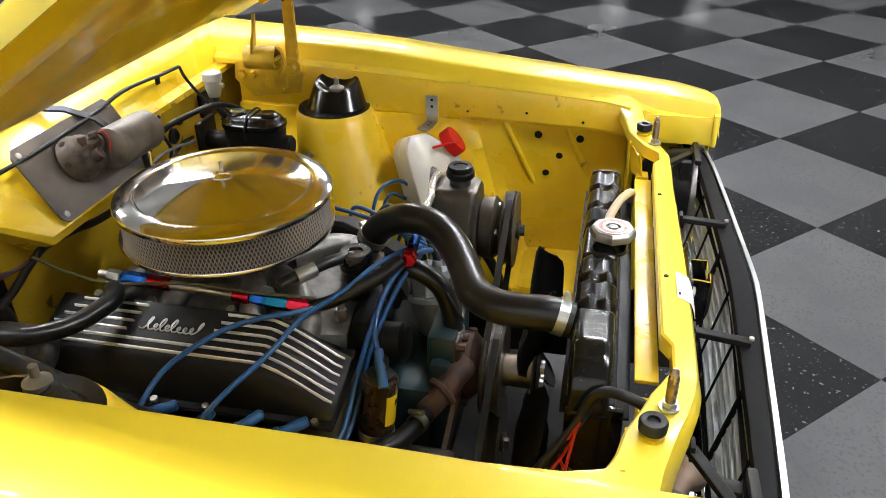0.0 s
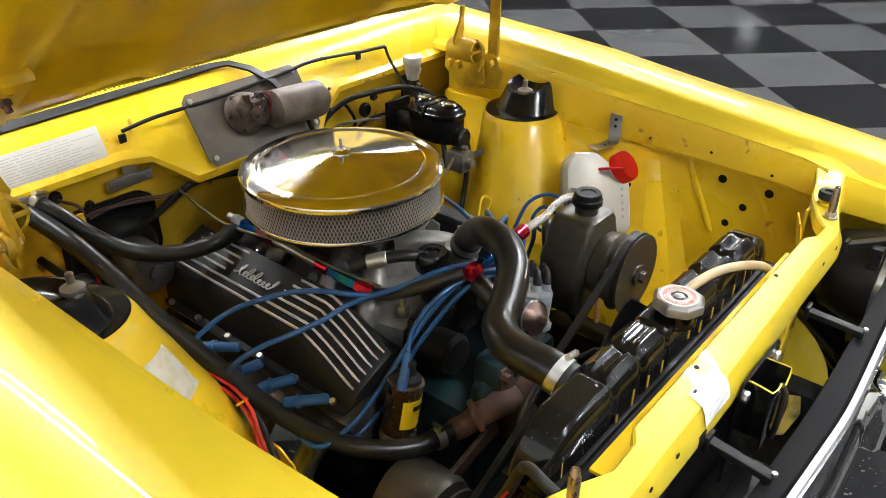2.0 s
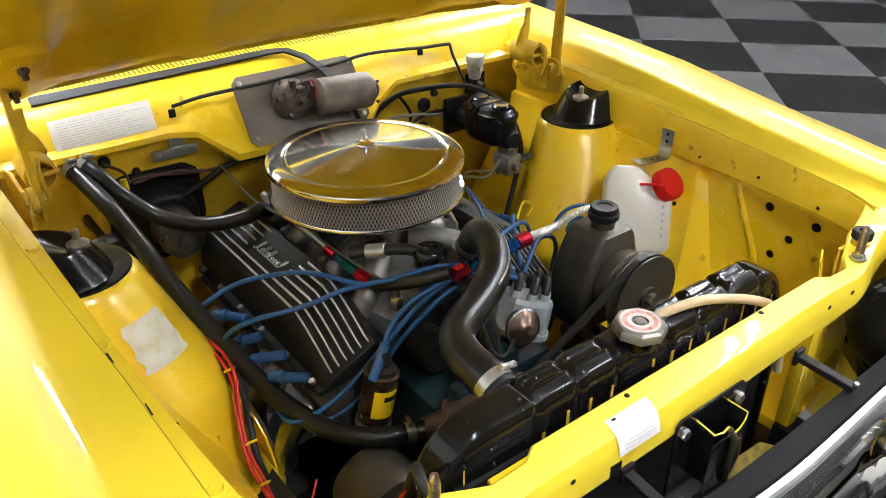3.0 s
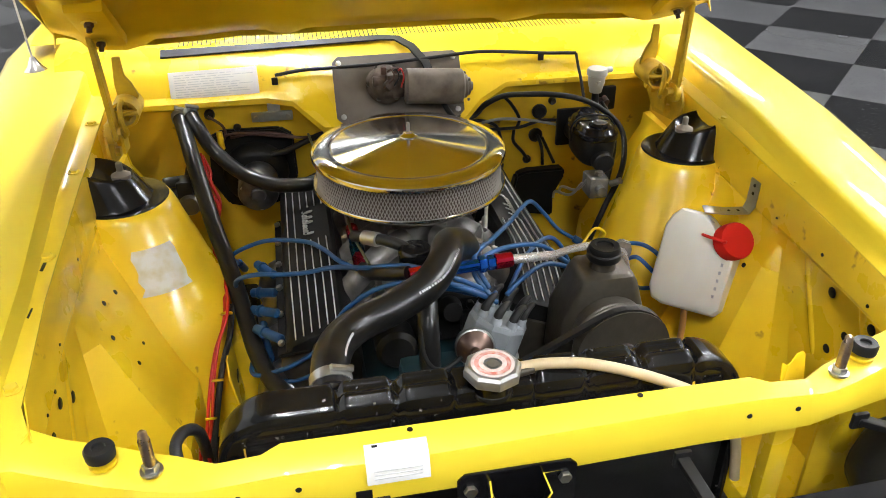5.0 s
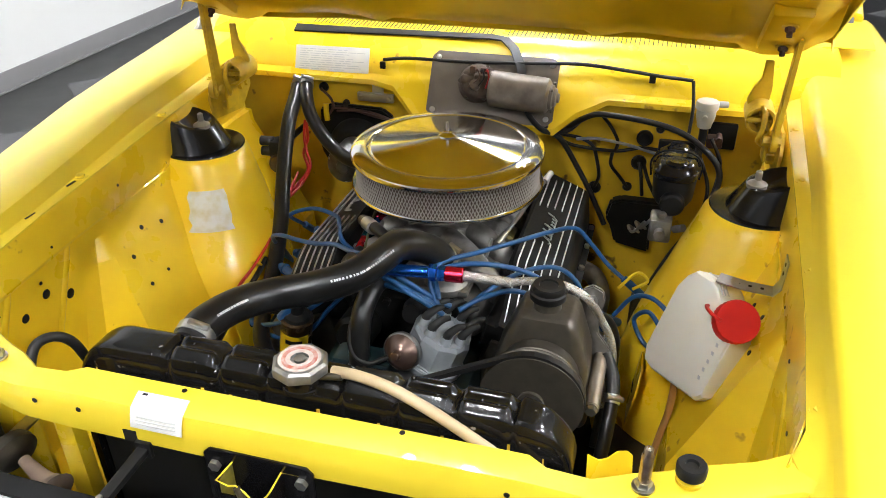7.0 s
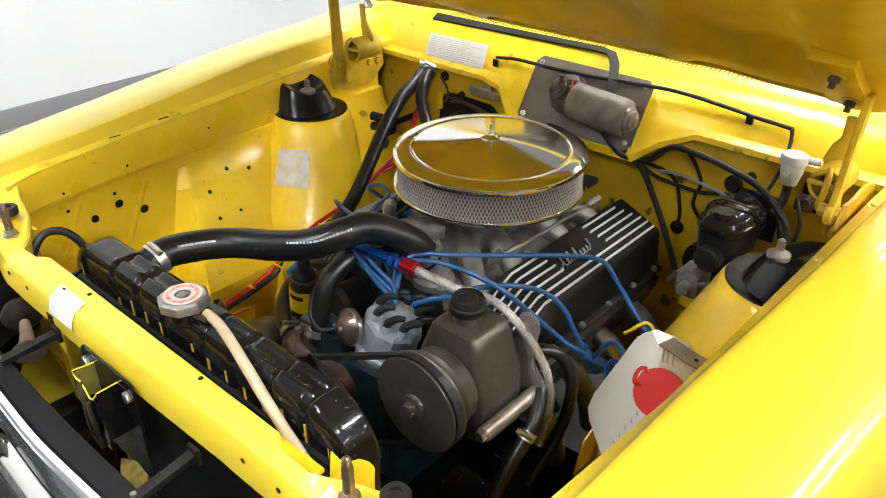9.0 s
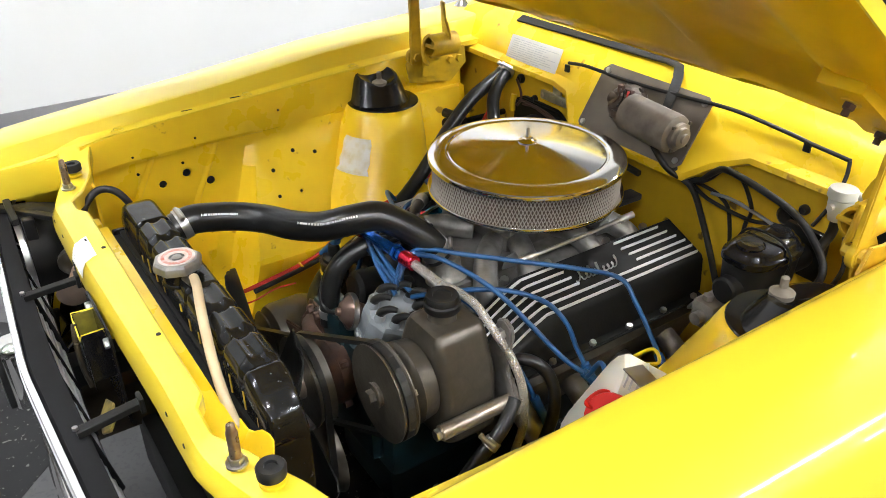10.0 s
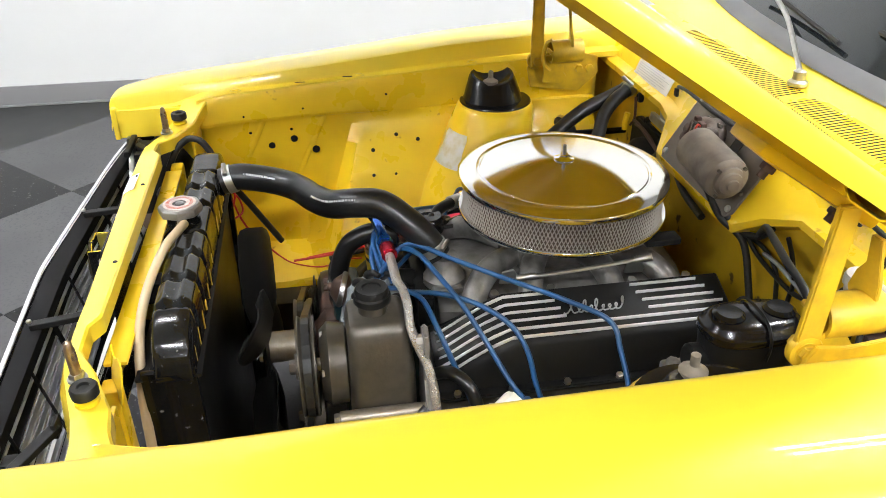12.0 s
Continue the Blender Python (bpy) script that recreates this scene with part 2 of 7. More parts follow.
def sweep(pts, r, seg=10, n=8, smooth=True, radii=None):
    """A round tube along a smooth line through pts."""
    line = spline(pts, n) if smooth and len(pts) > 2 else [Vector(p) for p in pts]
    bm = bmesh.new()
    rings, up = [], None
    for i, p in enumerate(line):
        d = (line[min(i + 1, len(line) - 1)] - line[max(i - 1, 0)]).normalized()
        if up is None:
            up = d.orthogonal().normalized()
        up = (up - d * up.dot(d)).normalized()
        side = d.cross(up)
        rr = r if radii is None else float(np.interp(i / (len(line) - 1), np.linspace(0, 1, len(radii)), radii))
        rings.append([bm.verts.new(p + (up * math.cos(k * math.tau / seg) + side * math.sin(k * math.tau / seg)) * rr) for k in range(seg)])
    for p, q in zip(rings, rings[1:]):
        for k in range(seg):
            bm.faces.new((p[k], p[(k + 1) % seg], q[(k + 1) % seg], q[k]))
    bm.faces.new(list(reversed(rings[0])))
    bm.faces.new(rings[-1])
    return bm


def sheet(rows, thick=0.002, closed=False):
    """A skin through rows of points, with a thickness."""
    bm = bmesh.new()
    v = [[bm.verts.new(p) for p in row] for row in rows]
    for a, b in zip(v, v[1:]):
        n = len(a)
        for k in range(n if closed else n - 1):
            bm.faces.new((a[k], a[(k + 1) % n], b[(k + 1) % n], b[k]))
    if thick:
        bmesh.ops.recalc_face_normals(bm, faces=bm.faces)
        bmesh.ops.solidify(bm, geom=list(bm.faces), thickness=thick)
    return bm


def loft(rows):
    """A closed solid through closed rings of points."""
    bm = sheet(rows, 0, True)
    n = len(rows[0])
    bm.verts.ensure_lookup_table()
    bm.faces.new([bm.verts[k] for k in range(n)])
    bm.faces.new([bm.verts[len(bm.verts) - n + k] for k in range(n)])
    return bm


def slab(outline, depth, m, bevel=0.0):
    """A flat plate: an outline in its own x, y, thick along z, laid by m."""
    bm = bmesh.new()
    f = bm.faces.new([bm.verts.new((x, y, 0)) for x, y in outline])
    r = bmesh.ops.extrude_face_region(bm, geom=[f])
    bmesh.ops.translate(bm, verts=[g for g in r["geom"] if isinstance(g, bmesh.types.BMVert)], vec=(0, 0, depth))
    if bevel:
        bmesh.ops.bevel(bm, geom=list(bm.edges), offset=bevel, segments=2, affect="EDGES")
    return moved(bm, m)


def plane_m(o, x, y):
    """The pose whose x and y axes run along the given ways from o."""
    x = Vector(x).normalized()
    z = x.cross(Vector(y)).normalized()
    y = z.cross(x)
    return Matrix.Translation(o) @ Matrix((x, y, z)).transposed().to_4x4()


def bar_rows(parent, o, x, y, w, h, lines, mat=None, fill=0.55, seed=3, name="print_line"):
    """Unreadable print: thin bars within a label."""
    rnd = random.Random(seed)
    m = plane_m(o, x, y)
    for i in range(lines):
        yy = h * (0.86 - 0.78 * i / max(1, lines - 1))
        x0, bms = 0.06 * w, []
        end = w * rnd.uniform(0.62, 0.94)
        while x0 < end:
            d = w * rnd.uniform(0.05, 0.16)
            bms.append(box((min(x0 + d / 2, end), yy, 0.0), (d, h * fill / lines, 0.0006)))
            x0 += d + w * 0.02
        part(name, moved(join(*bms), m), mat or INK, parent, smooth=0)


# ---- room ----
def room():
    X0, X1, Y0, Y1 = -2.93, 22.0, -9.0, 12.0
    floor = solo("floor", box(((X0 + X1) / 2, (Y0 + Y1) / 2, -0.06), (X1 - X0, Y1 - Y0, 0.116)), GROUT, "checkered vinyl tile floor, grey and black, polished", "floor", kind="structure", smooth=0)
    solo("ceiling", box(((X0 + X1) / 2, (Y0 + Y1) / 2, CEIL + 0.1), (X1 - X0, Y1 - Y0, 0.2)), CEILING, "plain off-white ceiling with tube lights", "ceiling", kind="structure", smooth=0)
    solo("wall_west", box((X0 - 0.1, (Y0 + Y1) / 2, CEIL / 2), (0.2, Y1 - Y0 + 0.4, CEIL)), WALL, "plain bright white painted wall", "wall", kind="structure", smooth=0)
    solo("wall_east", box((X1 + 0.1, (Y0 + Y1) / 2, CEIL / 2), (0.2, Y1 - Y0 + 0.4, CEIL)), DARKROOM, "dark far wall of the hall", "wall", kind="structure", smooth=0)
    # unseen end walls, grey so less light bounces into the bay
    solo("wall_south", box(((X0 + X1) / 2, Y0 - 0.1, CEIL / 2), (X1 - X0, 0.2, CEIL)), HALLWALL, "unseen grey hall wall, kept dark to cut bounce light", "wall", kind="structure", smooth=0)
    solo("wall_north", box(((X0 + X1) / 2, Y1 + 0.1, CEIL / 2), (X1 - X0, 0.2, CEIL)), HALLWALL, "unseen grey hall wall, kept dark to cut bounce light", "wall", kind="structure", smooth=0)
    solo("baseboard", join(box((X0 + 0.006, (Y0 + Y1) / 2, 0.05), (0.012, Y1 - Y0, 0.10), 0.003), box((X0 + 0.012, (Y0 + Y1) / 2, 0.004), (0.03, Y1 - Y0, 0.008), 0.002)), BASE, "grey vinyl baseboard along the white wall", "baseboard", kind="structure")
    # ceiling tubes in pairs
    first = None
    # the -2.05 light and the rear two at x 6.24 are unseen added fill
    places = [(-0.30 + 3.27 * i, -2.90 + 2.65 * j) for i in range(2) for j in range(4) if i or j] + [(-0.30, -2.05), (6.24, -0.25), (6.24, 2.40), (6.24, 5.05)]
    for x, y in places:
            if first is None:
                first = thing("ceiling_light", "white twin-tube ceiling light, switched on", "ceiling light", (x, y, CEIL), "ceiling tube lights")
                part("housing", box((x, y, CEIL - 0.03), (0.42, 1.25, 0.06), 0.01), HOUSING, first)
                for s in (-1, 1):
                    part("tube", box((x + s * 0.11, y, CEIL - 0.07), (0.038, 1.2, 0.03), 0.012), TUBE, first, "glowing tube")
            else:
                copy_thing(first, pose(x, y, CEIL))
    for x, y in ((17.4, 6.0), (19.4, 0.1), (19.7, -1.9)):
        far = thing("ceiling_light", "small dim twin-tube ceiling light at the far end of the hall", "ceiling light", (x, y, CEIL), "far ceiling lights")
        part("housing", box((x, y, CEIL - 0.03), (0.42, 0.7, 0.06), 0.01), HOUSING, far)
        for s in (-1, 1):
            part("tube", box((x + s * 0.09, y + s * 0.09, CEIL - 0.07), (0.03, 0.4, 0.03), 0.012), DIMTUBE, far, "dim glowing tube")
    return floor


def floor_tiles(floor):
    """Checks of 0.61 m set at 45 degrees to the car."""
    s, g = 0.61, 0.0012
    d = s * math.sqrt(0.5)
    ox, oy = 0.760, -0.682
    def tile_mesh(mat):
        return mesh_of(box((0, 0, 0), (s - g, s - g, 0.006), 0.0, pose(0, 0, 0, 0, 0, 45), 1), "tile", mat, 0)
    light, dark = tile_mesh(TILE_L), tile_mesh(TILE_D)
    spots = []
    for i in range(-48, 49):
        for j in range(-48, 49):
            x, y = ox + (i + j) * d + 0, oy + (i - j) * d + d
            if -2.93 + d < x < 21.5 and -8.5 < y < 11.5:
                spots.append(((x - 1.5) ** 2 + (y - 0.5) ** 2, x, y, (i + j) % 2 == 1))
    spots.sort()
    rest = {True: [], False: []}
    for k, (_, x, y, lightish) in enumerate(spots):
        if k < 290:
            ob = new("tile", light if lightish else dark)
            ob.parent = floor
            ob.location = (x, y, 0.0)
        else:
            rest[lightish].append((x, y))
    for lightish, name in ((True, "grey_tiles"), (False, "black_tiles")):
        vs, fs = [], []
        h = (s - g) * math.sqrt(0.5)
        for x, y in rest[lightish]:
            b = len(vs)
            vs += [(x - h, y, 0.003), (x, y - h, 0.003), (x + h, y, 0.003), (x, y + h, 0.003), (x - h, y, -0.002), (x, y - h, -0.002), (x + h, y, -0.002), (x, y + h, -0.002)]
            fs += [(b, b + 1, b + 2, b + 3)] + [(b + k, b + 4 + k, b + 4 + (k + 1) % 4, b + (k + 1) % 4) for k in range(4)]
        me = bpy.data.meshes.new(name)
        me.from_pydata(vs, [], fs)
        me.materials.append(TILE_L if lightish else TILE_D)
        ob = tagged(new(name, me), kind="stuff")
        ob.parent = floor


# ---- car body ----
def lip(y):       # half widths and heights of the fender's lines along the car
    return float(np.interp(y, (-0.14, 0.05, 0.1, 0.3, 0.6, 0.9, 1.2), (0.515, 0.515, 0.535, 0.553, 0.565, 0.575, 0.59)))


def lip_z(y):
    return float(np.interp(y, (0.0, 0.05, 0.3, 0.45, 0.6, 0.9), (0.785, 0.788, 0.799, 0.806, 0.814, 0.826)))


def crest(y):
    return float(np.interp(y, (-0.14, 0.0, 0.1, 0.3, 0.6, 0.9, 1.2), (0.548, 0.556, 0.562, 0.572, 0.597, 0.610, 0.63)))


def crest_z(y):
    return float(np.interp(y, (-0.136, -0.134, -0.130, -0.122, -0.11, -0.09, -0.04, 0.0, 0.15, 0.3, 0.45, 0.6, 0.8, 1.2), (0.776, 0.785, 0.792, 0.797, 0.800, 0.802, 0.807, 0.810, 0.821, 0.832, 0.844, 0.857, 0.867, 0.880)))


def fender(side):
    s = side
    t = thing("front_fender", "glossy yellow steel front fender beside the open engine bay", "fender", (CX + s * 0.7, 0.6, 0.2), "front fenders")
    rows = []
    for y in (-0.136, -0.1355, -0.134, -0.130, -0.122, -0.11, -0.05, 0.0, 0.06, 0.10, 0.2, 0.3, 0.45, 0.6, 0.75, 0.9, 1.05, 1.2, 1.5):
        l, c, z = lip(y), crest(y), crest_z(y)
        wide = float(np.interp(y, (-0.136, -0.134, -0.128, -0.11, -0.08, 0.2, 0.6, 1.2), (0.080, 0.095, 0.108, 0.122, 0.145, 0.163, 0.172, 0.190)))
        zl = lip_z(y) if y > 0.03 else z - 0.040
        ll = l if y > 0.03 else c - 0.013
        o = c + wide
        prof = [(ll, zl - 0.012), (ll, zl), *(((c - 0.012, zl + 0.008), (c - 0.005, z - 0.014), (c, z - 0.006)) if s > 0 and y > 0.03 else ((c - 0.009, zl + 0.001), (c - 0.004, zl + 0.004), (c, z - 0.009))), (c + 0.003, z - 0.003), (c + 0.012, z), (c + 0.5 * wide, z - 0.001), (o - 0.03, z - 0.006), (o - 0.010, z - 0.018), (o + 0.002, z - 0.040), (o + 0.010, z - 0.08), (o + 0.03, z - 0.2), (o + 0.035, 0.45), (o + 0.02, 0.30), (o - 0.01, 0.20)]
        rows.append([(CX + s * x, y, zz) for x, zz in prof])
    part("fender_skin", sheet(rows, 0.0025), YELLOW, t, smooth=38)
    # front end cap over the headlight opening
    y = -0.148
    c, z = crest(-0.14), 0.79
    part("front_cap", box((CX + s * (c + 0.038), -0.127, 0.740), (0.112, 0.012, 0.070), 0.005), YELLOW, t)
    part("inner_cap", box((CX + s * (c - 0.009), -0.044, 0.738), (0.006, 0.176, 0.062), 0.002), YELLOW, t)
    # bolts along the lip
    for y in (0.13, 0.40, 0.66, 0.86):
        p = Vector((CX + s * (lip(y) + 0.014), y, lip_z(y) + 0.001))
        b = part("bolt", hexnut(p, p + Vector((0, 0, 0.005)), 0.008), YELLOW, t)
        part("washer", lathe([(0.012, 0), (0.012, 0.0015)], 16, p, p + Vector((0, 0, 1))), YELLOW, b)
    for y in (0.27, 0.375):
        part("slot", box((CX + s * (lip(y) + 0.016), y, lip_z(y) + 0.0022), (0.008, 0.022, 0.0012), 0.0004), BLACKSATIN, t, "dark slot")
    return t


def ramp(z):        # half width of the wheelhouse slope at a height
    return 0.151 + 0.576 * z


def inner_apron(side):
    s = side
    t = thing("inner_apron", "yellow painted inner fender apron with punched holes", "apron", (CX + s * 0.55, 0.4, 0.3), "inner aprons")
    levels = (0.725, 0.700, 0.660, 0.600, 0.540, 0.480, 0.420, 0.370, 0.300)
    flat = (0.5575, 0.556, 0.556, 0.556, 0.555, 0.552, 0.540, 0.430, 0.405)
    slope = (0.5575, 0.554, ramp(0.66), ramp(0.60), ramp(0.54), ramp(0.48), 0.422, 0.424, 0.424)

    def top(y):
        l = lip(y) + 0.002
        return [(CX + s * l, y, lip_z(y) - 0.003), (CX + s * (l - 0.004), y, lip_z(y) - 0.014), (CX + s * (l - 0.008), y, 0.733), (CX + s * (l - 0.006), y, 0.7275)]
    rows = [top(y) + [(CX + s * u, y, z) for u, z in zip(flat, levels)] for y in (0.05, 0.12, 0.2, 0.26)]
    # the wheelhouse starts at a leaning ridge
    edge = [0.397 - 0.31 * (0.694 - z) for z in levels]
    rows.append(top(0.33) + [(CX + s * u, e - 0.050, z) for u, e, z in zip(flat, edge, levels)])
    rows.append(top(0.36) + [(CX + s * (0.8 * u + 0.2 * w), e - 0.022, z) for u, w, e, z in zip(flat, slope, edge, levels)])
    rows.append(top(0.39) + [(CX + s * w, e, z) for w, e, z in zip(slope, edge, levels)])
    rows.append(top(0.41) + [(CX + s * w, max(e + 0.012, 0.34), z) for w, e, z in zip(slope, edge, levels)])
    rows += [top(y) + [(CX + s * w, y, z) for w, z in zip(slope, levels)] for y in (0.46, 0.53, 0.60, 0.75, 0.95)]
    part("apron_sheet", sheet(rows, 0.002), BAY, t, smooth=24)
    part("panel_seam", sweep([(CX + s * (lip(y) + 0.0007), y, lip_z(y) - 0.0065) for y in np.linspace(0.06, 0.84, 14)], 0.0011, 6, 2), BLACKSATIN, t, "thin dark panel seam")
    part("panel_seam", sweep([(CX + s * x, 0.612, z) for x, z in ((0.564, 0.775), (0.560, 0.755), (0.558, 0.738))], 0.0007, 6, 2), BLACKSATIN, t, "thin dark panel seam")
    # pressed ribs
    for (y0, z0), (y1, z1) in (((0.311, 0.712), (0.250, 0.590)), ((0.178, 0.712), (0.126, 0.612))):
        part("rib", sweep([(CX + s * 0.566, y0 + 0.004, z0 + 0.012), (CX + s * 0.5615, y0, z0), (CX + s * 0.5605, (y0 + y1) / 2, (z0 + z1) / 2), (CX + s * 0.561, y1, z1), (CX + s * 0.566, y1 - 0.004, z1 - 0.012)], 0.0095, 14), BAY, t)
    if s < 0:
        holes = ((0.245, 0.673, 0.0075), (0.292, 0.644, 0.008), (0.194, 0.660, 0.007), (0.150, 0.693, 0.003), (0.241, 0.696, 0.003), (0.142, 0.740, 0.0022), (0.271, 0.747, 0.0022), (0.458, 0.765, 0.0025))
    else:
        holes = ((0.241, 0.700, 0.008), (0.149, 0.696, 0.008), (0.192, 0.653, 0.007), (0.268, 0.752, 0.0028), (0.145, 0.743, 0.0028), (0.220, 0.610, 0.007), (0.40, 0.745, 0.0022))
    for y, z, r in holes:
        x = 0.556 if z < 0.72 else lip(y) - 0.006
        p = Vector((CX + s * (x - 0.0030), y, z))
        part("hole", lathe([(r * 1.1, 0), (r * 0.9, 0.0012)], 14, p, p + Vector((-s, 0, 0))), BLACKSATIN, t, "dark punched hole")
    n = Vector((-s * 0.866, 0, 0.499))
    for y, z, r in ((0.525, 0.660, 0.0042), (0.476, 0.672, 0.0042), (0.420, 0.644, 0.0042), (0.468, 0.594, 0.0030), (0.417, 0.594, 0.0036)):
        p = Vector((CX + s * ramp(z), y, z)) + n * 0.0022
        part("hole", lathe([(r * 1.1, 0), (r * 0.9, 0.0012)], 14, p, p + n), BLACKSATIN, t, "dark punched hole")
    # lower flange with one large hole
    fl = part("lower_flange", slab([(-0.055, -0.05), (0.05, -0.05), (0.05, 0.035), (0.03, 0.05), (-0.03, 0.055), (-0.055, 0.03)], 0.003, plane_m((CX + s * 0.366, 0.520, 0.470), (0, 1, 0), (s * 0.15, 0, 1)), 0.001), BAY, t)
    p = Vector((CX + s * 0.366 + (0.004 if s < 0 else -0.001), 0.517, 0.467))
    part("hole", lathe([(0.013, 0), (0.0125, 0.0012)], 20, p, p + Vector((-s, 0, 0))), BLACKSATIN, fl, "dark punched hole")
    return t


TOWER = ((0.744, 0.076, 0, 0), (0.741, 0.083, 0, 0), (0.730, 0.088, 0.002, -0.002), (0.70, 0.095, 0.008, -0.010), (0.66, 0.104, 0.018, -0.020), (0.62, 0.113, 0.026, -0.032), (0.577, 0.127, 0.033, -0.045), (0.52, 0.143, 0.038, -0.058), (0.40, 0.165, 0.050, -0.075), (0.30, 0.172, 0.065, -0.075))


def strut_tower(side):
    s = side
    cx, cy = CX + s * 0.530, 0.705
    t = thing("strut_tower", "yellow suspension tower with a glossy black cover", "suspension tower", (cx, cy, 0.35), "suspension towers")
    rows = []
    for z, r, dx, dy in TOWER:
        rows.append([(cx - s * dx + r * math.cos(k * math.tau / 40), cy + dy + r * math.sin(k * math.tau / 40), z) for k in range(40)])
    part("tower_body", loft(rows), BAY, t, smooth=60)
    # scoop: a cone round the shaft, drawn out and up to the fender's lip
    scoop = []
    for z, zo, x0, w, h in ((0.746, 0.746, 0.008, 0.064, 0.070), (0.752, 0.753, 0.009, 0.061, 0.066), (0.780, 0.803, 0.018, 0.052, 0.053), (0.786, 0.812, 0.019, 0.048, 0.049), (0.788, 0.815, 0.020, 0.042, 0.043), (0.784, 0.808, 0.020, 0.034, 0.034), (0.780, 0.800, 0.020, 0.020, 0.020)):
        ring = []
        for k in range(16):
            q = (k + 0.5) * math.tau / 16
            f = 0.5 + 0.5 * math.cos(q)
            ring.append((cx + s * (x0 + w * math.cos(q)), cy - 0.004 + h * math.sin(q), z + (zo - z) * f))
        scoop.append(ring)
    cap = part("strut_cover", join(lathe([(0.080, 0), (0.0815, 0.002), (0.080, 0.005), (0.060, 0.006), (0.02, 0.006)], 40, (cx, cy, 0.741), (cx, cy, 1)), loft(scoop)), BLACKGLOSS, t, "glossy black scooped cover", 30)
    part("shaft_bush", lathe([(0.016, 0), (0.0165, 0.007), (0.010, 0.010), (0.0055, 0.014), (0.0055, 0.028), (0.003, 0.030)], 20, (cx - s * 0.012, cy - 0.014, 0.786), (cx - s * 0.012, cy - 0.014, 1)), material("dusty bush", (0.22, 0.19, 0.15), 0.5, 0.2, second=(0.14, 0.12, 0.09), scale=70, amount=0.6), cap)
    return t


def radiator_support():
    t = thing("radiator_support", "yellow painted steel cross panel at the nose", "cross panel", (CX, 0, 0.7))
    # the top panel: narrow middle, notched, then wide ears with the hood pins
    A = (0.0, 0.265, 0.285, 0.330, 0.350, 0.37, 0.40, 0.44, 0.49, 0.53)
    def at(a, vals):
        return float(np.interp(a, A, vals))
    rows = []
    for u in sorted(set(np.round(np.concatenate([np.linspace(-0.542, 0.542, 77), [-0.285, -0.265, -0.33, 0.265, 0.285, 0.33]]), 4))):
        x, a = CX + u, abs(u)
        yf = at(a, (-0.036, -0.036, -0.036, -0.036, -0.034, -0.029, -0.020, -0.007, 0.006, 0.013))
        yf += 0.008 * max(0.0, min(1.0, (u + 0.1) / 0.3))
        yr = at(a, (0.008, 0.008, -0.004, -0.004, 0.008, 0.020, 0.032, 0.050, 0.060, 0.075))
        zt = at(a, (0.776, 0.776, 0.775, 0.772, 0.769, 0.767, 0.766, 0.767, 0.776, 0.788))
        zb = at(a, (0.722, 0.722, 0.723, 0.725, 0.728, 0.728, 0.722, 0.716, 0.712, 0.71))
        rows.append([(x, yr, zt - 0.026), (x, yr, zt - 0.003), (x, yr - 0.003, zt), (x, yf + 0.014, zt - 0.004), (x, yf + 0.004, zt - 0.009), (x, yf, zt - 0.018), (x, yf - 0.005, zb + 0.012), (x, yf - 0.005, zb)])
    part("top_panel", sheet(rows, 0.002), YELLOW, t, smooth=32)
    part("rear_channel", box((CX, 0.020, 0.722), (0.60, 0.030, 0.006), 0.002), BAY, t)
    for s in (-1, 1):
        part("side_panel", box((CX + s * 0.475, 0.045, 0.60), (0.12, 0.006, 0.30), 0.002), BAY, t)
        part("post", box((CX + s * 0.338, 0.020, 0.57), (0.030, 0.024, 0.30), 0.006), BAY, t)
        if s > 0:
            part("gusset", slab([(-0.026, -0.04), (0.026, -0.04), (0.025, 0.014), (0.019, 0.020), (0.008, 0.021), (-0.003, 0.014), (-0.012, 0.013), (-0.024, 0.022)], 0.002, plane_m((CX + s * 0.345, 0.036, 0.748), (s, 0.45, 0), (0, 0.18, 1)), 0.0006), BAY, t, "bent sheet metal lip")
    for x, y in ((-0.13, -0.002), (0.13, -0.0), (-0.25, -0.033), (-0.31, -0.03), (0.25, -0.033), (0.31, -0.03)):
        z = 0.7765 if y > -0.01 else 0.752
        p = Vector((CX + x, y if y > -0.01 else -0.0395, z))
        d = Vector((0, 0, 1)) if y > -0.01 else Vector((0, -1, 0))
        part("hole", lathe([(0.0035, 0), (0.003, 0.001)], 10, p + (Vector((0, 0.008, 0)) if x > 0.2 else Vector((0, 0, 0))), p + d + (Vector((0, 0.008, 0)) if x > 0.2 else Vector((0, 0, 0)))), BLACKSATIN, t, "dark punched hole")
    for x in (-0.185,):
        part("square_slot", box((CX + x, -0.0412, 0.730), (0.017, 0.0012, 0.016)), BLACKSATIN, t, "dark square slot", 0)
    return t


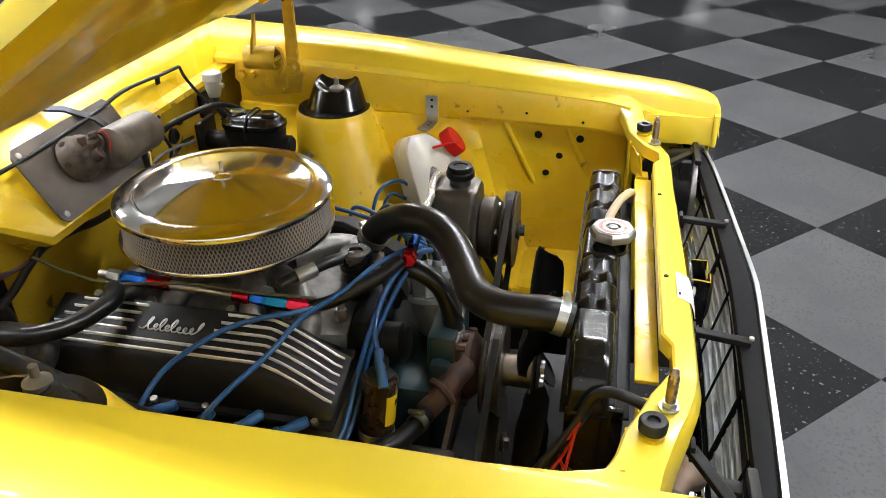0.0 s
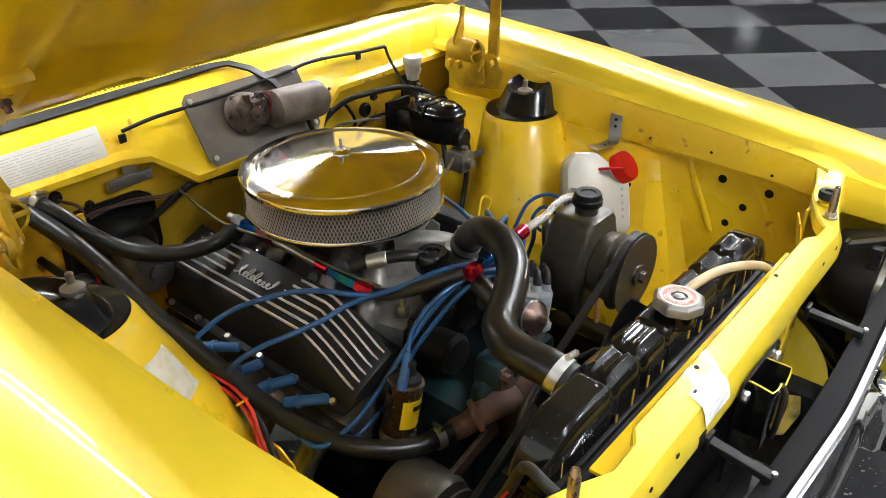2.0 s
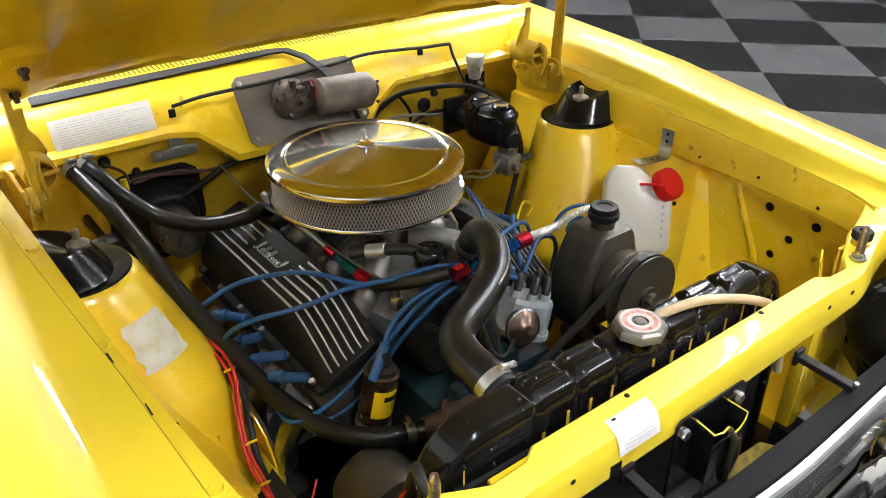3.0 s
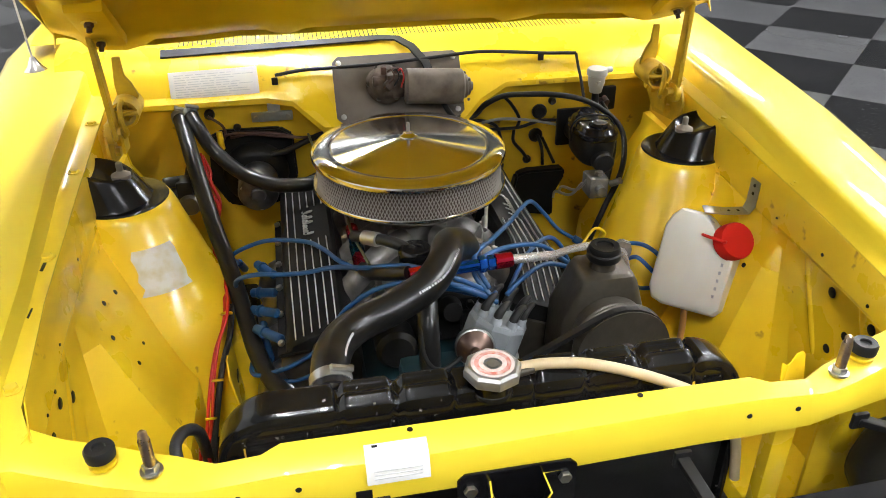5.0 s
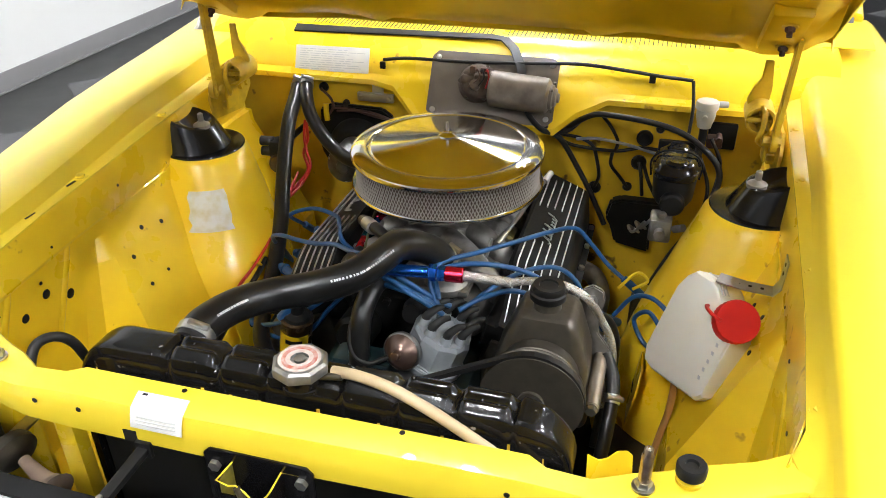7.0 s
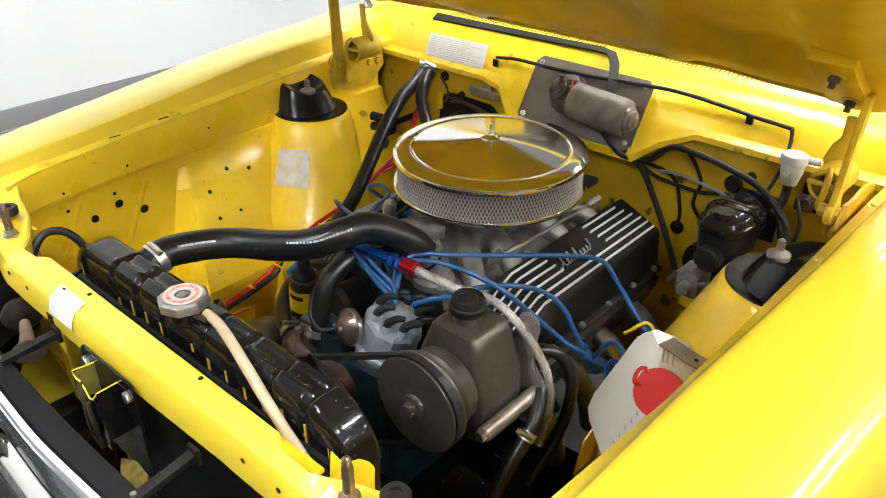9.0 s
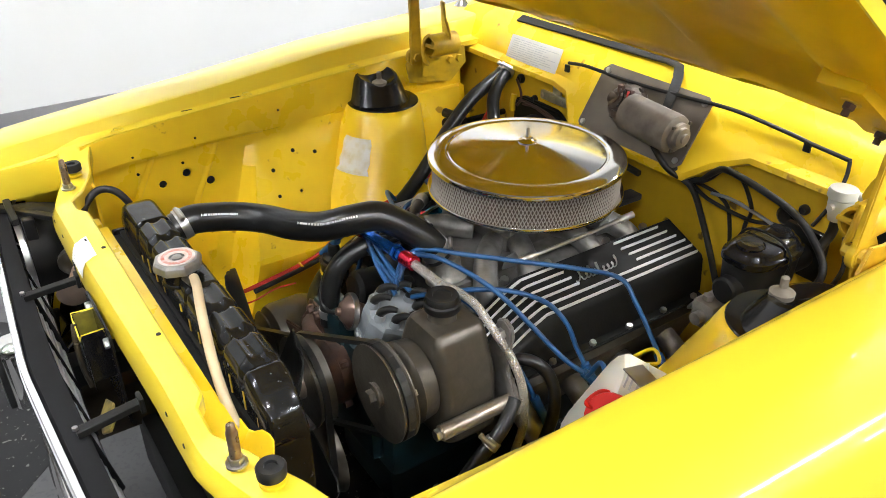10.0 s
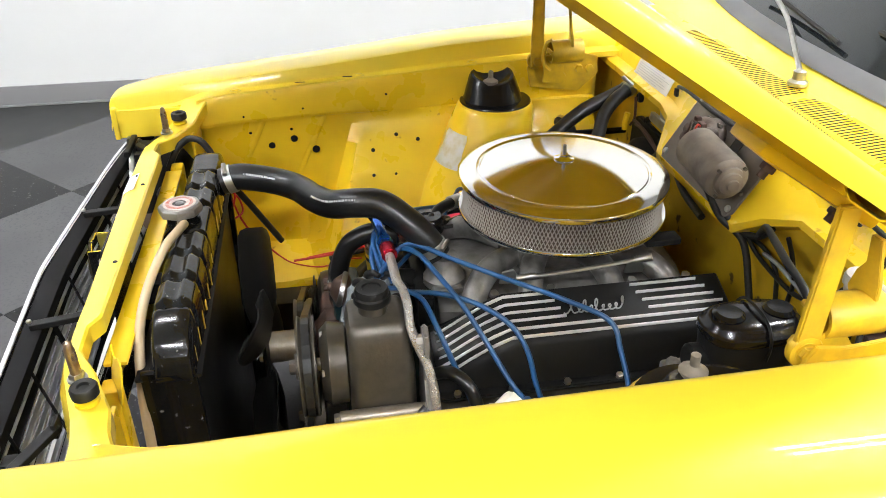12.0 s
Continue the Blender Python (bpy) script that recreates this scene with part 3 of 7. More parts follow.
def firewall():
    t = thing("firewall", "yellow painted firewall and cowl panel across the bay", "firewall", (CX, 1.0, 0.3))
    # cowl face with the ledge under it, pushed forward in the middle under the wiper motor
    rows, lower = [], []
    for x in (-0.66, -0.5, -0.40, -0.30, -0.25, -0.20, -0.14, -0.10, 0.0, 0.10, 0.16, 0.20, 0.26, 0.32, 0.40, 0.5, 0.69):
        k = max(0.0, min(1.0, (0.23 - abs(x - 0.01)) / 0.085))
        k = k * k * (3 - 2 * k)
        d = -0.055 * k
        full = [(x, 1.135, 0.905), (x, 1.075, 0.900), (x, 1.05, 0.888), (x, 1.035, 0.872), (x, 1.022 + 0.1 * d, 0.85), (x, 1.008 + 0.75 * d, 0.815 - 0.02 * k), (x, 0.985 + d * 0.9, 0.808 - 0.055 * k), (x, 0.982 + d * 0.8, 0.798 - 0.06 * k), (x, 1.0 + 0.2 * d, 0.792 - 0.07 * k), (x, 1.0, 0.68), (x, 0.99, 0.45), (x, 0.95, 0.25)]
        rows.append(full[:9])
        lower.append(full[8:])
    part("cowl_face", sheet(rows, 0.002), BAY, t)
    # below the ledge the sheet's colour holds shade as well as stains
    part("dash_panel", sheet(lower, 0.002), DULLSHADE, t, "dull stained yellow dash panel, ledge shade in its colour")
    # cowl top with its louvres
    top = [[(x, y, z) for x in np.linspace(-0.72, 0.76, 9)] for y, z in ((1.135, 0.905), (1.16, 0.910), (1.20, 0.916), (1.30, 0.918))]
    part("cowl_top", sheet(top, 0.002), YELLOW, t)
    return t


def louvres(fw):
    for i in range(96):
        x = -0.42 + i * 0.0092
        if abs(x - 0.015) < 0.012:
            continue
        part("louvre_slot", box((x, 1.100, 0.9024), (0.0018, 0.050, 0.0014), 0.0, pose(0, 0, 0, 4.76, 0, 0)), BLACKSATIN, fw, smooth=0)


def hood():
    """Raised by 33 degrees about its rear hinges."""
    t = thing("hood", "glossy yellow hood propped open over the engine", "hood", (CX, 0.93, 0.95))
    m = Matrix.Translation((CX, 0.93, 0.960)) @ Matrix.Rotation(radians(-33.2), 4, "X")
    W, LEN = 0.608, 1.20

    def back(x):            # how far the rear edge is set forward at x
        a = abs(x)
        return -0.002 - 0.10 * max(0.0, (a - 0.50) / 0.108) ** 2.2

    def dome(x, y):
        a = abs(x) / W
        return 0.016 - 0.012 * a ** 2 + 0.004 * math.exp(-((abs(x) - 0.30) / 0.05) ** 2)
    xs = [-W, -W + 0.002, -W + 0.010, -0.56, -0.50, -0.42, -0.36, -0.30, -0.24, -0.12, 0.0, 0.12, 0.24, 0.30, 0.36, 0.42, 0.50, 0.56, W - 0.010, W - 0.002, W]
    rows = []
    for u in (-0.02, -0.01, 0.0, 0.006, 0.02, 0.1, 0.3, 0.5, 0.7, 0.9, 0.98, 1.0):
        row = []
        for x in xs:
            y = back(x) - max(u, 0.0) * (LEN + back(x))
            z = dome(x, y)
            if abs(x) > W - 0.004:
                z -= 0.024 if abs(x) >= W else 0.006
            if u < 0:
                z -= 0.014 if u == -0.01 else 0.024
            row.append(Vector((x, y, z)))
        rows.append(row)
    part("hood_skin", moved(sheet(rows, 0.003), m), YELLOW, t, smooth=50)
    # pressed inner frame: rim all round, shallow centre
    rows = []
    for u in np.linspace(0, 1, 25):
        row = []
        for x in np.linspace(-0.597, 0.597, 41):
            y = back(x) - 0.012 - u * (LEN - 0.03 + back(x))
            a = abs(x)
            rim = max(0.0, min(1.0, (a - 0.455) / 0.03)) * max(0.0, min(1.0, (0.59 - a) / 0.02))
            cross = max(0.0, min(1.0, (-0.02 - (y - back(x))) / 0.02)) * max(0.0, min(1.0, (0.15 + (y - back(x))) / 0.045))
            front = max(0.0, min(1.0, (-1.05 - y) / 0.03))
            rib = math.exp(-((a - 0.22 - 0.18 * u) / 0.035) ** 2) * 0.8
            k = max(rim, cross, front, rib)
            row.append(Vector((x, y, dome(x, y) - 0.008 - 0.026 * k)))
        rows.append(row)
    part("inner_frame", moved(sheet(rows, 0.002), m), UNDER, t, "yellow pressed inner frame", 60)
    for s in (-1, 1):
        part("hinge_pad", moved(box((s * 0.520, -0.170, -0.030), (0.060, 0.170, 0.024), 0.006), m), UNDER, t)
        for yy, xx in ((-0.118, 0.528), (-0.214, 0.522)):
            bolt = part("hood_bolt", moved(join(hexnut((s * xx, yy, -0.044), (s * xx, yy, -0.051), 0.0078), rod((s * xx, yy, -0.050), (s * xx, yy, -0.059), 0.0045)), m), RUST, t, "dirty hex bolt")
            part("washer", moved(lathe([(0.0125, 0), (0.0125, 0.002)], 16, (s * xx, yy, -0.0415), (s * xx, yy, -1)), m), HINGE, bolt, "dirty yellow washer")
        hood_hinge(s, t)
    return t


build_floor = room()


# ---- engine ----
EX, EY = 0.0, 0.705      # the carburettor's middle


def air_cleaner():
    t = thing("air_cleaner", "round chrome air cleaner with a wire mesh filter band", "air cleaner", (EX, EY, 0.72))
    a, b = (EX, EY, 0.0), (EX, EY, 1.0)
    lid = part("lid", lathe([(0.006, 0.8175), (0.030, 0.8145), (0.1405, 0.8000), (0.1422, 0.7986), (0.1445, 0.7986), (0.1462, 0.8004), (0.1490, 0.8010), (0.167, 0.7986), (0.1725, 0.7970), (0.1765, 0.7945), (0.1782, 0.7905), (0.1776, 0.7860), (0.1750, 0.7850), (0.1740, 0.789), (0.12, 0.794), (0.006, 0.800)], 128, a, b), SPUNCHROME, t, "polished chrome lid with a raised rim", 32)
    part("wing_nut", join(lathe([(0.017, 0.8150), (0.017, 0.8180), (0.011, 0.8200), (0.008, 0.8240), (0.006, 0.826)], 24, a, b), hexnut((EX, EY, 0.819), (EX, EY, 0.825), 0.0095)), CHROME, lid)
    part("stud", rod((EX, EY, 0.80), (EX, EY, 0.842), 0.0032, 10, 0.001), STEEL, lid)
    part("base_pan", lathe([(0.06, 0.715), (0.15, 0.722), (0.1765, 0.727), (0.1785, 0.732), (0.1765, 0.735), (0.16, 0.733), (0.06, 0.731)], 96, a, b), CHROME, t, "chrome base pan", 60)
    # pleated paper behind the mesh
    bm = bmesh.new()
    n = 360
    rings = [[bm.verts.new((EX + (0.1655 - 0.0035 * (k % 2)) * math.cos(k * math.tau / n), EY + (0.1655 - 0.0035 * (k % 2)) * math.sin(k * math.tau / n), z)) for k in range(n)] for z in (0.731, 0.79)]
    for k in range(n):
        bm.faces.new((rings[0][k], rings[0][(k + 1) % n], rings[1][(k + 1) % n], rings[1][k]))
    part("filter_element", bm, FILTER, t, "brown pleated filter paper", 0)
    # wire mesh: crossing strands
    rows, cols = 8, 172
    h = (0.789 - 0.733) / rows
    vs, fs = [], []
    for r in range(rows):
        z0 = 0.733 + h * (r + 0.5)
        for k in range(cols * 2):
            a0, a1 = k * math.tau / (2 * cols), (k + 1) * math.tau / (2 * cols)
            s = 1 if (k + r) % 2 else -1
            za, zb = z0 - s * h * 0.5, z0 + s * h * 0.5
            q = len(vs)
            for an, z in ((a0, za), (a1, zb)):
                for dz, dr in ((-0.0020, 0.0), (0.0, 0.0012), (0.0020, 0.0)):
                    vs.append((EX + (0.1690 + dr) * math.cos(an), EY + (0.1690 + dr) * math.sin(an), z + dz))
            fs += [(q, q + 3, q + 4, q + 1), (q + 1, q + 4, q + 5, q + 2)]
    me = bpy.data.meshes.new("mesh_band")
    me.from_pydata(vs, [], fs)
    me.materials.append(MESHSTEEL)
    ob = tagged(new("mesh_band", me), "grey diamond wire mesh")
    ob.parent = t
    ob.location = -t.location
    return t


def cover_drop(y):
    return -0.058 * max(0.0, min(1.0, (0.565 - y) / 0.105)) ** 1.25


def valve_cover(s):
    t = thing("valve_cover", "black finned valve cover with bright milled fins", "valve cover", (s * 0.2, 0.69, 0.55), "valve covers")
    rows = []
    for y in (0.448, 0.452, 0.47, 0.50, 0.53, 0.565, 0.60, 0.75, 0.90, 0.926, 0.930):
        d = cover_drop(y) - (0.004 if y in (0.448, 0.930) else 0.0)
        e = 0.004 if y in (0.448, 0.930) else 0.0
        rows.append([(s * x, y, z) for x, z in ((0.125 + e, 0.560), (0.135 + e, 0.600), (0.150 + e, 0.657 + d), (0.158, 0.663 + d), (0.200, 0.6455 + d), (0.240, 0.628 + d), (0.246 - e, 0.620 + d), (0.2505 - e, 0.575 + 0.3 * d), (0.252 - e, 0.555))])
    body = part("cover_body", loft(rows), BLACKSATIN, t, "satin black cast body", 35)
    part("flange", slab([(-0.062, -0.238), (0.062, -0.238), (0.066, -0.23), (0.066, 0.238), (-0.062, 0.238)], 0.008, plane_m((s * 0.199, 0.686, 0.552), (s, 0, -0.12), (0, s, 0)), 0.002), BLACKSATIN, t)
    for i in range(6):
        x = 0.1655 + i * 0.0138
        z = 0.6455 + (0.200 - x) * 0.42
        spans = [(0.462, 0.645), (0.785, 0.912)] if i < 4 else [(0.456, 0.922)]
        if i < 4:
            spans = [(0.456, 0.640 + 0.006 * i), (0.775 + 0.006 * i, 0.918 - 0.010 * (3 - i))]
        for y0, y1 in spans:
            rr = []
            for y in np.linspace(y0, y1, 18):
                zz = z + cover_drop(y)
                up = 0.0040
                rr.append([(s * (x - 0.0012), y, zz), (s * (x + 0.0012), y, zz - 0.002), (s * (x + 0.0008), y, zz + up - 0.001), (s * (x - 0.0007), y, zz + up)])
            part("fin", loft(rr), SILVERFIN, t, "bright milled fin", 0)
    # the maker's script badge as plain slanted strokes
    m = plane_m((s * 0.200, 0.660 if s > 0 else 0.768, 0.6475), (0, s, 0), (-s * 0.92, 0, 0.39))
    line, xx = [], 0.0
    for hgt, adv in ((0.022, 0.014), (0.010, 0.011), (0.021, 0.009), (0.010, 0.010), (0.021, 0.009), (0.009, 0.011), (0.009, 0.010), (0.010, 0.011), (0.021, 0.013)):
        for q in range(9):
            a = q / 9 * math.tau - 2.2
            line.append((xx + adv * q / 9 + 0.0042 * math.cos(a) + 0.16 * hgt * math.sin(a), -0.005 + hgt * 0.5 * (1 + math.sin(a)), 0.0003 * q))
        xx += adv
    part("badge", moved(sweep(line, 0.0013, 6, 2), m), ZINC, t, "bright raised script badge", 0)
    for y in (0.476, 0.562, 0.650, 0.735, 0.82, 0.90):
        p = Vector((s * 0.2585, y, 0.553))
        part("bolt", hexnut(p, p + Vector((s * 0.002, 0, 0.007)), 0.0062), STEEL, t)
    return t


def engine_block():
    t = thing("engine_block", "dirty teal and black V8 engine block with alloy intake", "engine", (0, 0.65, 0.2))
    part("block", join(box((0, 0.64, 0.42), (0.26, 0.62, 0.22), 0.02), box((0, 0.64, 0.27), (0.20, 0.60, 0.14), 0.03)), TEAL, t, "teal painted iron block")
    for s in (-1, 1):
        part("cylinder_head", box((s * 0.185, 0.685, 0.50), (0.13, 0.49, 0.11), 0.012, pose(0, 0, 0, 0, s * 22, 0)), DARKMETAL, t, "dark iron cylinder head")
        for k in range(4):
            y = 0.50 + k * 0.115
            part("exhaust_port", sweep([(s * 0.235, y, 0.49), (s * 0.275, y, 0.475), (s * 0.295, y + 0.02, 0.42), (s * 0.29, y + 0.05, 0.34)], 0.020, 12), ALU if k % 2 else STEEL, t, "grey exhaust pipe")
    rows = []
    for y, w, z in ((0.47, 0.05, 0.600), (0.475, 0.10, 0.620), (0.52, 0.125, 0.632), (0.62, 0.13, 0.640), (0.75, 0.13, 0.640), (0.86, 0.125, 0.632), (0.91, 0.10, 0.62), (0.915, 0.05, 0.60)):
        rows.append([(-w - 0.01, y, 0.55), (-w, y, z - 0.02), (-w * 0.55, y, z), (0, y, z + 0.004), (w * 0.55, y, z), (w, y, z - 0.02), (w + 0.01, y, 0.55)])
    intake = part("intake_manifold", loft(rows), ALU, t, "dull cast alloy intake manifold")
    for s in (-1, 1):
        for k, y in enumerate((0.53, 0.625, 0.765, 0.86)):
            part("runner", sweep([(s * 0.03, 0.695 + (y - 0.695) * 0.5, 0.655), (s * 0.075, 0.695 + (y - 0.695) * 0.8, 0.658), (s * 0.118, y, 0.636), (s * 0.142, y, 0.606)], 0.021, 12), ALU, intake)
            p = Vector((s * 0.128, y + 0.03, 0.640))
            part("bolt", hexnut(p, p + Vector((s * 0.003, 0, 0.009)), 0.008), STEEL, intake)
    part("plenum", box((0, 0.695, 0.655), (0.115, 0.15, 0.035), 0.010), ALU, intake)
    part("front_clutter", join(box((0.0, 0.452, 0.590), (0.21, 0.030, 0.085), 0.012), lathe([(0.030, 0), (0.034, 0.004), (0.034, 0.050), (0.026, 0.058)], 24, (-0.075, 0.437, 0.575), (-0.075, 0.2, 0.60)), lathe([(0.020, 0), (0.022, 0.006), (0.016, 0.034)], 20, (0.02, 0.440, 0.615), (0.03, 0.2, 0.70)), box((0.065, 0.435, 0.585), (0.05, 0.02, 0.05), 0.008), *[hexnut((x, 0.437, z), (x, 0.428, z), 0.0075) for x, z in ((-0.03, 0.625), (0.055, 0.622), (-0.095, 0.622), (0.0, 0.565))]), BLACKSATIN, t, "greasy black castings at the block front")
    part("timing_cover", join(box((0, 0.325, 0.45), (0.20, 0.035, 0.22), 0.015), box((-0.03, 0.325, 0.56), (0.10, 0.05, 0.08), 0.014)), TEAL, t, "teal timing cover")
    part("water_pump", join(lathe([(0.055, 0), (0.06, 0.01), (0.06, 0.03), (0.04, 0.05), (0.03, 0.075)], 24, (0, 0.315, 0.49), (0, 0, 0.49)), sweep([(-0.03, 0.30, 0.51), (-0.08, 0.30, 0.53), (-0.115, 0.32, 0.51), (-0.14, 0.34, 0.492)], 0.0185, 14, radii=[0.026, 0.022, 0.019, 0.018]), lathe([(0.026, 0), (0.028, 0.004), (0.026, 0.010)], 16, (-0.105, 0.314, 0.518), (-0.14, 0.34, 0.50)), box((-0.055, 0.312, 0.555), (0.040, 0.034, 0.075), 0.012), box((-0.020, 0.315, 0.535), (0.05, 0.028, 0.05), 0.010), *[hexnut((x, 0.300, z), (x, 0.286, z), 0.0075) for x, z in ((-0.068, 0.578), (-0.042, 0.580), (-0.07, 0.532), (0.045, 0.53), (0.05, 0.45), (-0.05, 0.45))]), RUST, t, "rusty brown water pump")
    part("thermostat_housing", join(lathe([(0.036, 0), (0.036, 0.012), (0.028, 0.02), (0.024, 0.05)], 20, (0.058, 0.490, 0.635), (0.058, 0.480, 1)), box((0.055, 0.490, 0.638), (0.09, 0.05, 0.012), 0.005)), ALU, t)
    part("coolant_sensor", join(hexnut((-0.09, 0.485, 0.622), (-0.09, 0.485, 0.642), 0.011), rod((-0.09, 0.485, 0.64), (-0.09, 0.485, 0.662), 0.006)), STEEL, t)
    return t


def carburettor():
    t = thing("carburettor", "grey alloy four-barrel carburettor under the air cleaner", "carburettor", (EX, EY, 0.665))
    part("throttle_body", box((EX, EY - 0.005, 0.682), (0.12, 0.15, 0.022), 0.006), ALU, t)
    for d in (-0.075, 0.070):
        part("float_bowl", box((EX, EY + d, 0.700), (0.10, 0.045, 0.045), 0.008), ALU, t)
    part("air_horn", lathe([(0.062, 0.68), (0.060, 0.72), (0.066, 0.728)], 28, (EX, EY, 0), (EX, EY, 1)), ALU, t)
    for k, (x, y, z) in enumerate(((-0.105, 0.60, 0.655), (-0.10, 0.80, 0.66), (0.105, 0.585, 0.655), (0.108, 0.80, 0.655))):
        part("lever", slab([(-0.012, -0.006), (0.02, -0.008), (0.024, 0.002), (0.010, 0.024), (-0.008, 0.02)], 0.004, plane_m((x, y, z), (0, 1, 0), (0.2, 0, 1)), 0.001), ZINC, t)
    part("throttle_rod", sweep([(0.125, 0.615, 0.668), (0.15, 0.70, 0.690), (0.175, 0.785, 0.715)], 0.0035, 8), STEEL, t, "bright throttle rod")
    part("rod_end", rod((0.119, 0.60, 0.664), (0.128, 0.63, 0.672), 0.006), STEEL, t)
    part("rod_end", rod((0.172, 0.775, 0.712), (0.180, 0.80, 0.720), 0.006), STEEL, t)
    part("choke_box", join(lathe([(0.028, 0), (0.028, 0.016), (0.02, 0.024)], 20, (0.065, 0.76, 0.70), (0.12, 0.76, 0.70)), box((0.12, 0.84, 0.715), (0.03, 0.06, 0.012), 0.003)), BLACKSATIN, t)
    return t


def hose_thing(name, label, pts, r, mat=None, clamps=(), group="", seg=16, category="hose", ends=()):
    t = thing(name, label, category, pts[0], group)
    part("hose", sweep(pts, r, seg, 10), mat or HOSE, t, smooth=60)
    line = spline(pts, 10)
    for u in clamps:
        i = min(len(line) - 2, max(0, int(u * (len(line) - 1))))
        p, d = line[i], (line[i + 1] - line[max(i - 1, 0)]).normalized()
        c = part("hose_clamp", lathe([(r + 0.0005, -0.007), (r + 0.002, -0.007), (r + 0.002, 0.007), (r + 0.0005, 0.007)], 24, p, p + d, False), ZINC, t, "bright worm-drive clamp")
        n = d.cross(Vector((0.3, 0.2, 0.9))).normalized()
        n = d.cross(n).normalized() * -1
        if n.z < 0:
            n = -n
        q = p + n * (r + 0.005)
        side = d.cross(n).normalized()
        part("clamp_screw", join(rod(q - side * 0.010, q + side * 0.012, 0.0042, 8), hexnut(q + side * 0.012, q + side * 0.018, 0.0048)), STEEL, c)
    return t


def hose_print(hose_ob, pts, r, way, spans):
    """White maker's print along a hose, too small to read: short bars."""
    line = spline(pts, 40)
    way = Vector(way)
    rnd = random.Random(4)
    for u0, u1 in spans:
        bms, i, end = [], int(u0 * (len(line) - 2)), int(u1 * (len(line) - 2))
        while i < end:
            k = rnd.choice((1, 2, 2, 3))
            a, b = line[i], line[min(i + k, len(line) - 1)]
            d = (b - a).normalized()
            o = (way - d * way.dot(d)).normalized()
            q = d.cross(o)
            mid = (a + b) / 2 + o * (r + 0.0001)
            bms.append(box((0, 0, 0), ((b - a).length * 0.8, 0.0034, 0.0006), 0, plane_m(mid, d, q)))
            i += k + rnd.choice((0, 1))
        part("print_line", join(*bms), INK, hose_ob, "worn white print", 0)


def fan():
    t = thing("engine_fan", "black steel cooling fan with broad twisted blades", "fan", (0, 0.18, 0.49))
    c = Vector((0, 0.178, 0.49))
    for k in range(5):
        a = radians(119 + 72 * k)
        rows = []
        for rr, w, tw in ((0.05, 0.035, 0.5), (0.085, 0.050, 0.55), (0.15, 0.058, 0.45), (0.20, 0.060, 0.38), (0.213, 0.052, 0.36), (0.217, 0.030, 0.35)):
            d = Vector((math.cos(a), 0, math.sin(a)))
            side = Vector((-math.sin(a), 0, math.cos(a)))
            rows.append([c + d * rr + side * (w * u) * math.cos(tw) + Vector((0, w * u * math.sin(tw) + 0.012 * (1 - u * u) - 0.006, 0)) for u in np.linspace(-1, 1, 7)])
        part("blade", sheet(rows, 0.003), BLACKSATIN, t, "black twisted blade")
    part("hub", lathe([(0.055, 0), (0.058, 0.003), (0.058, 0.007), (0.03, 0.010)], 24, (0, 0.172, 0.49), (0, 1, 0.49)), BLACKSATIN, t)
    part("spacer", lathe([(0.028, 0), (0.028, 0.05), (0.034, 0.052)], 24, (0, 0.18, 0.49), (0, 1, 0.49)), DULLALLOY, t, "dull alloy fan spacer")
    for k in range(4):
        a = k * math.tau / 4 + 0.5
        p = Vector((0.018 * math.cos(a), 0.168, 0.49 + 0.018 * math.sin(a)))
        part("bolt", hexnut(p, p + Vector((0, -0.007, 0)), 0.007), STEEL, t)
    return t


def pulley(name, label, c, r, depth, mat=None, dish=0.012):
    t = thing(name, label, "pulley", c, "belt pulleys")
    y = c[1]
    part("rim", lathe([(r * 0.86, -depth / 2), (r, -depth / 2), (r, -depth / 2 + 0.002), (r - 0.008, -0.001), (r - 0.008, 0.001), (r, depth / 2 - 0.002), (r, depth / 2), (r * 0.5, depth / 2)], 48, c, (c[0], y + 1, c[2])), mat or DARKMETAL, t)
    part("web", lathe([(0.007, -depth / 2 + dish - 0.016), (0.016, -depth / 2 + dish - 0.016), (0.018, -depth / 2 + dish - 0.012), (0.019, -depth / 2 + dish), (0.026, -depth / 2 + dish + 0.001), (r * 0.48, -depth / 2 + dish), (r * 0.56, -depth / 2 + dish - 0.004), (r * 0.74, -depth / 2 + 0.003), (r * 0.78, -depth / 2 + 0.0045), (r * 0.87, -depth / 2 + 0.001)], 56, c, (c[0], y + 1, c[2])), mat or DARKMETAL, t, smooth=25)
    p = Vector(c) + Vector((0, -depth / 2 + dish - 0.016, 0))
    part("shaft_nut", join(hexnut(p, p + Vector((0, -0.012, 0)), 0.011), lathe([(0.019, 0), (0.019, 0.003)], 20, p, p + Vector((0, -1, 0)))), DARKMETAL, t)
    return t


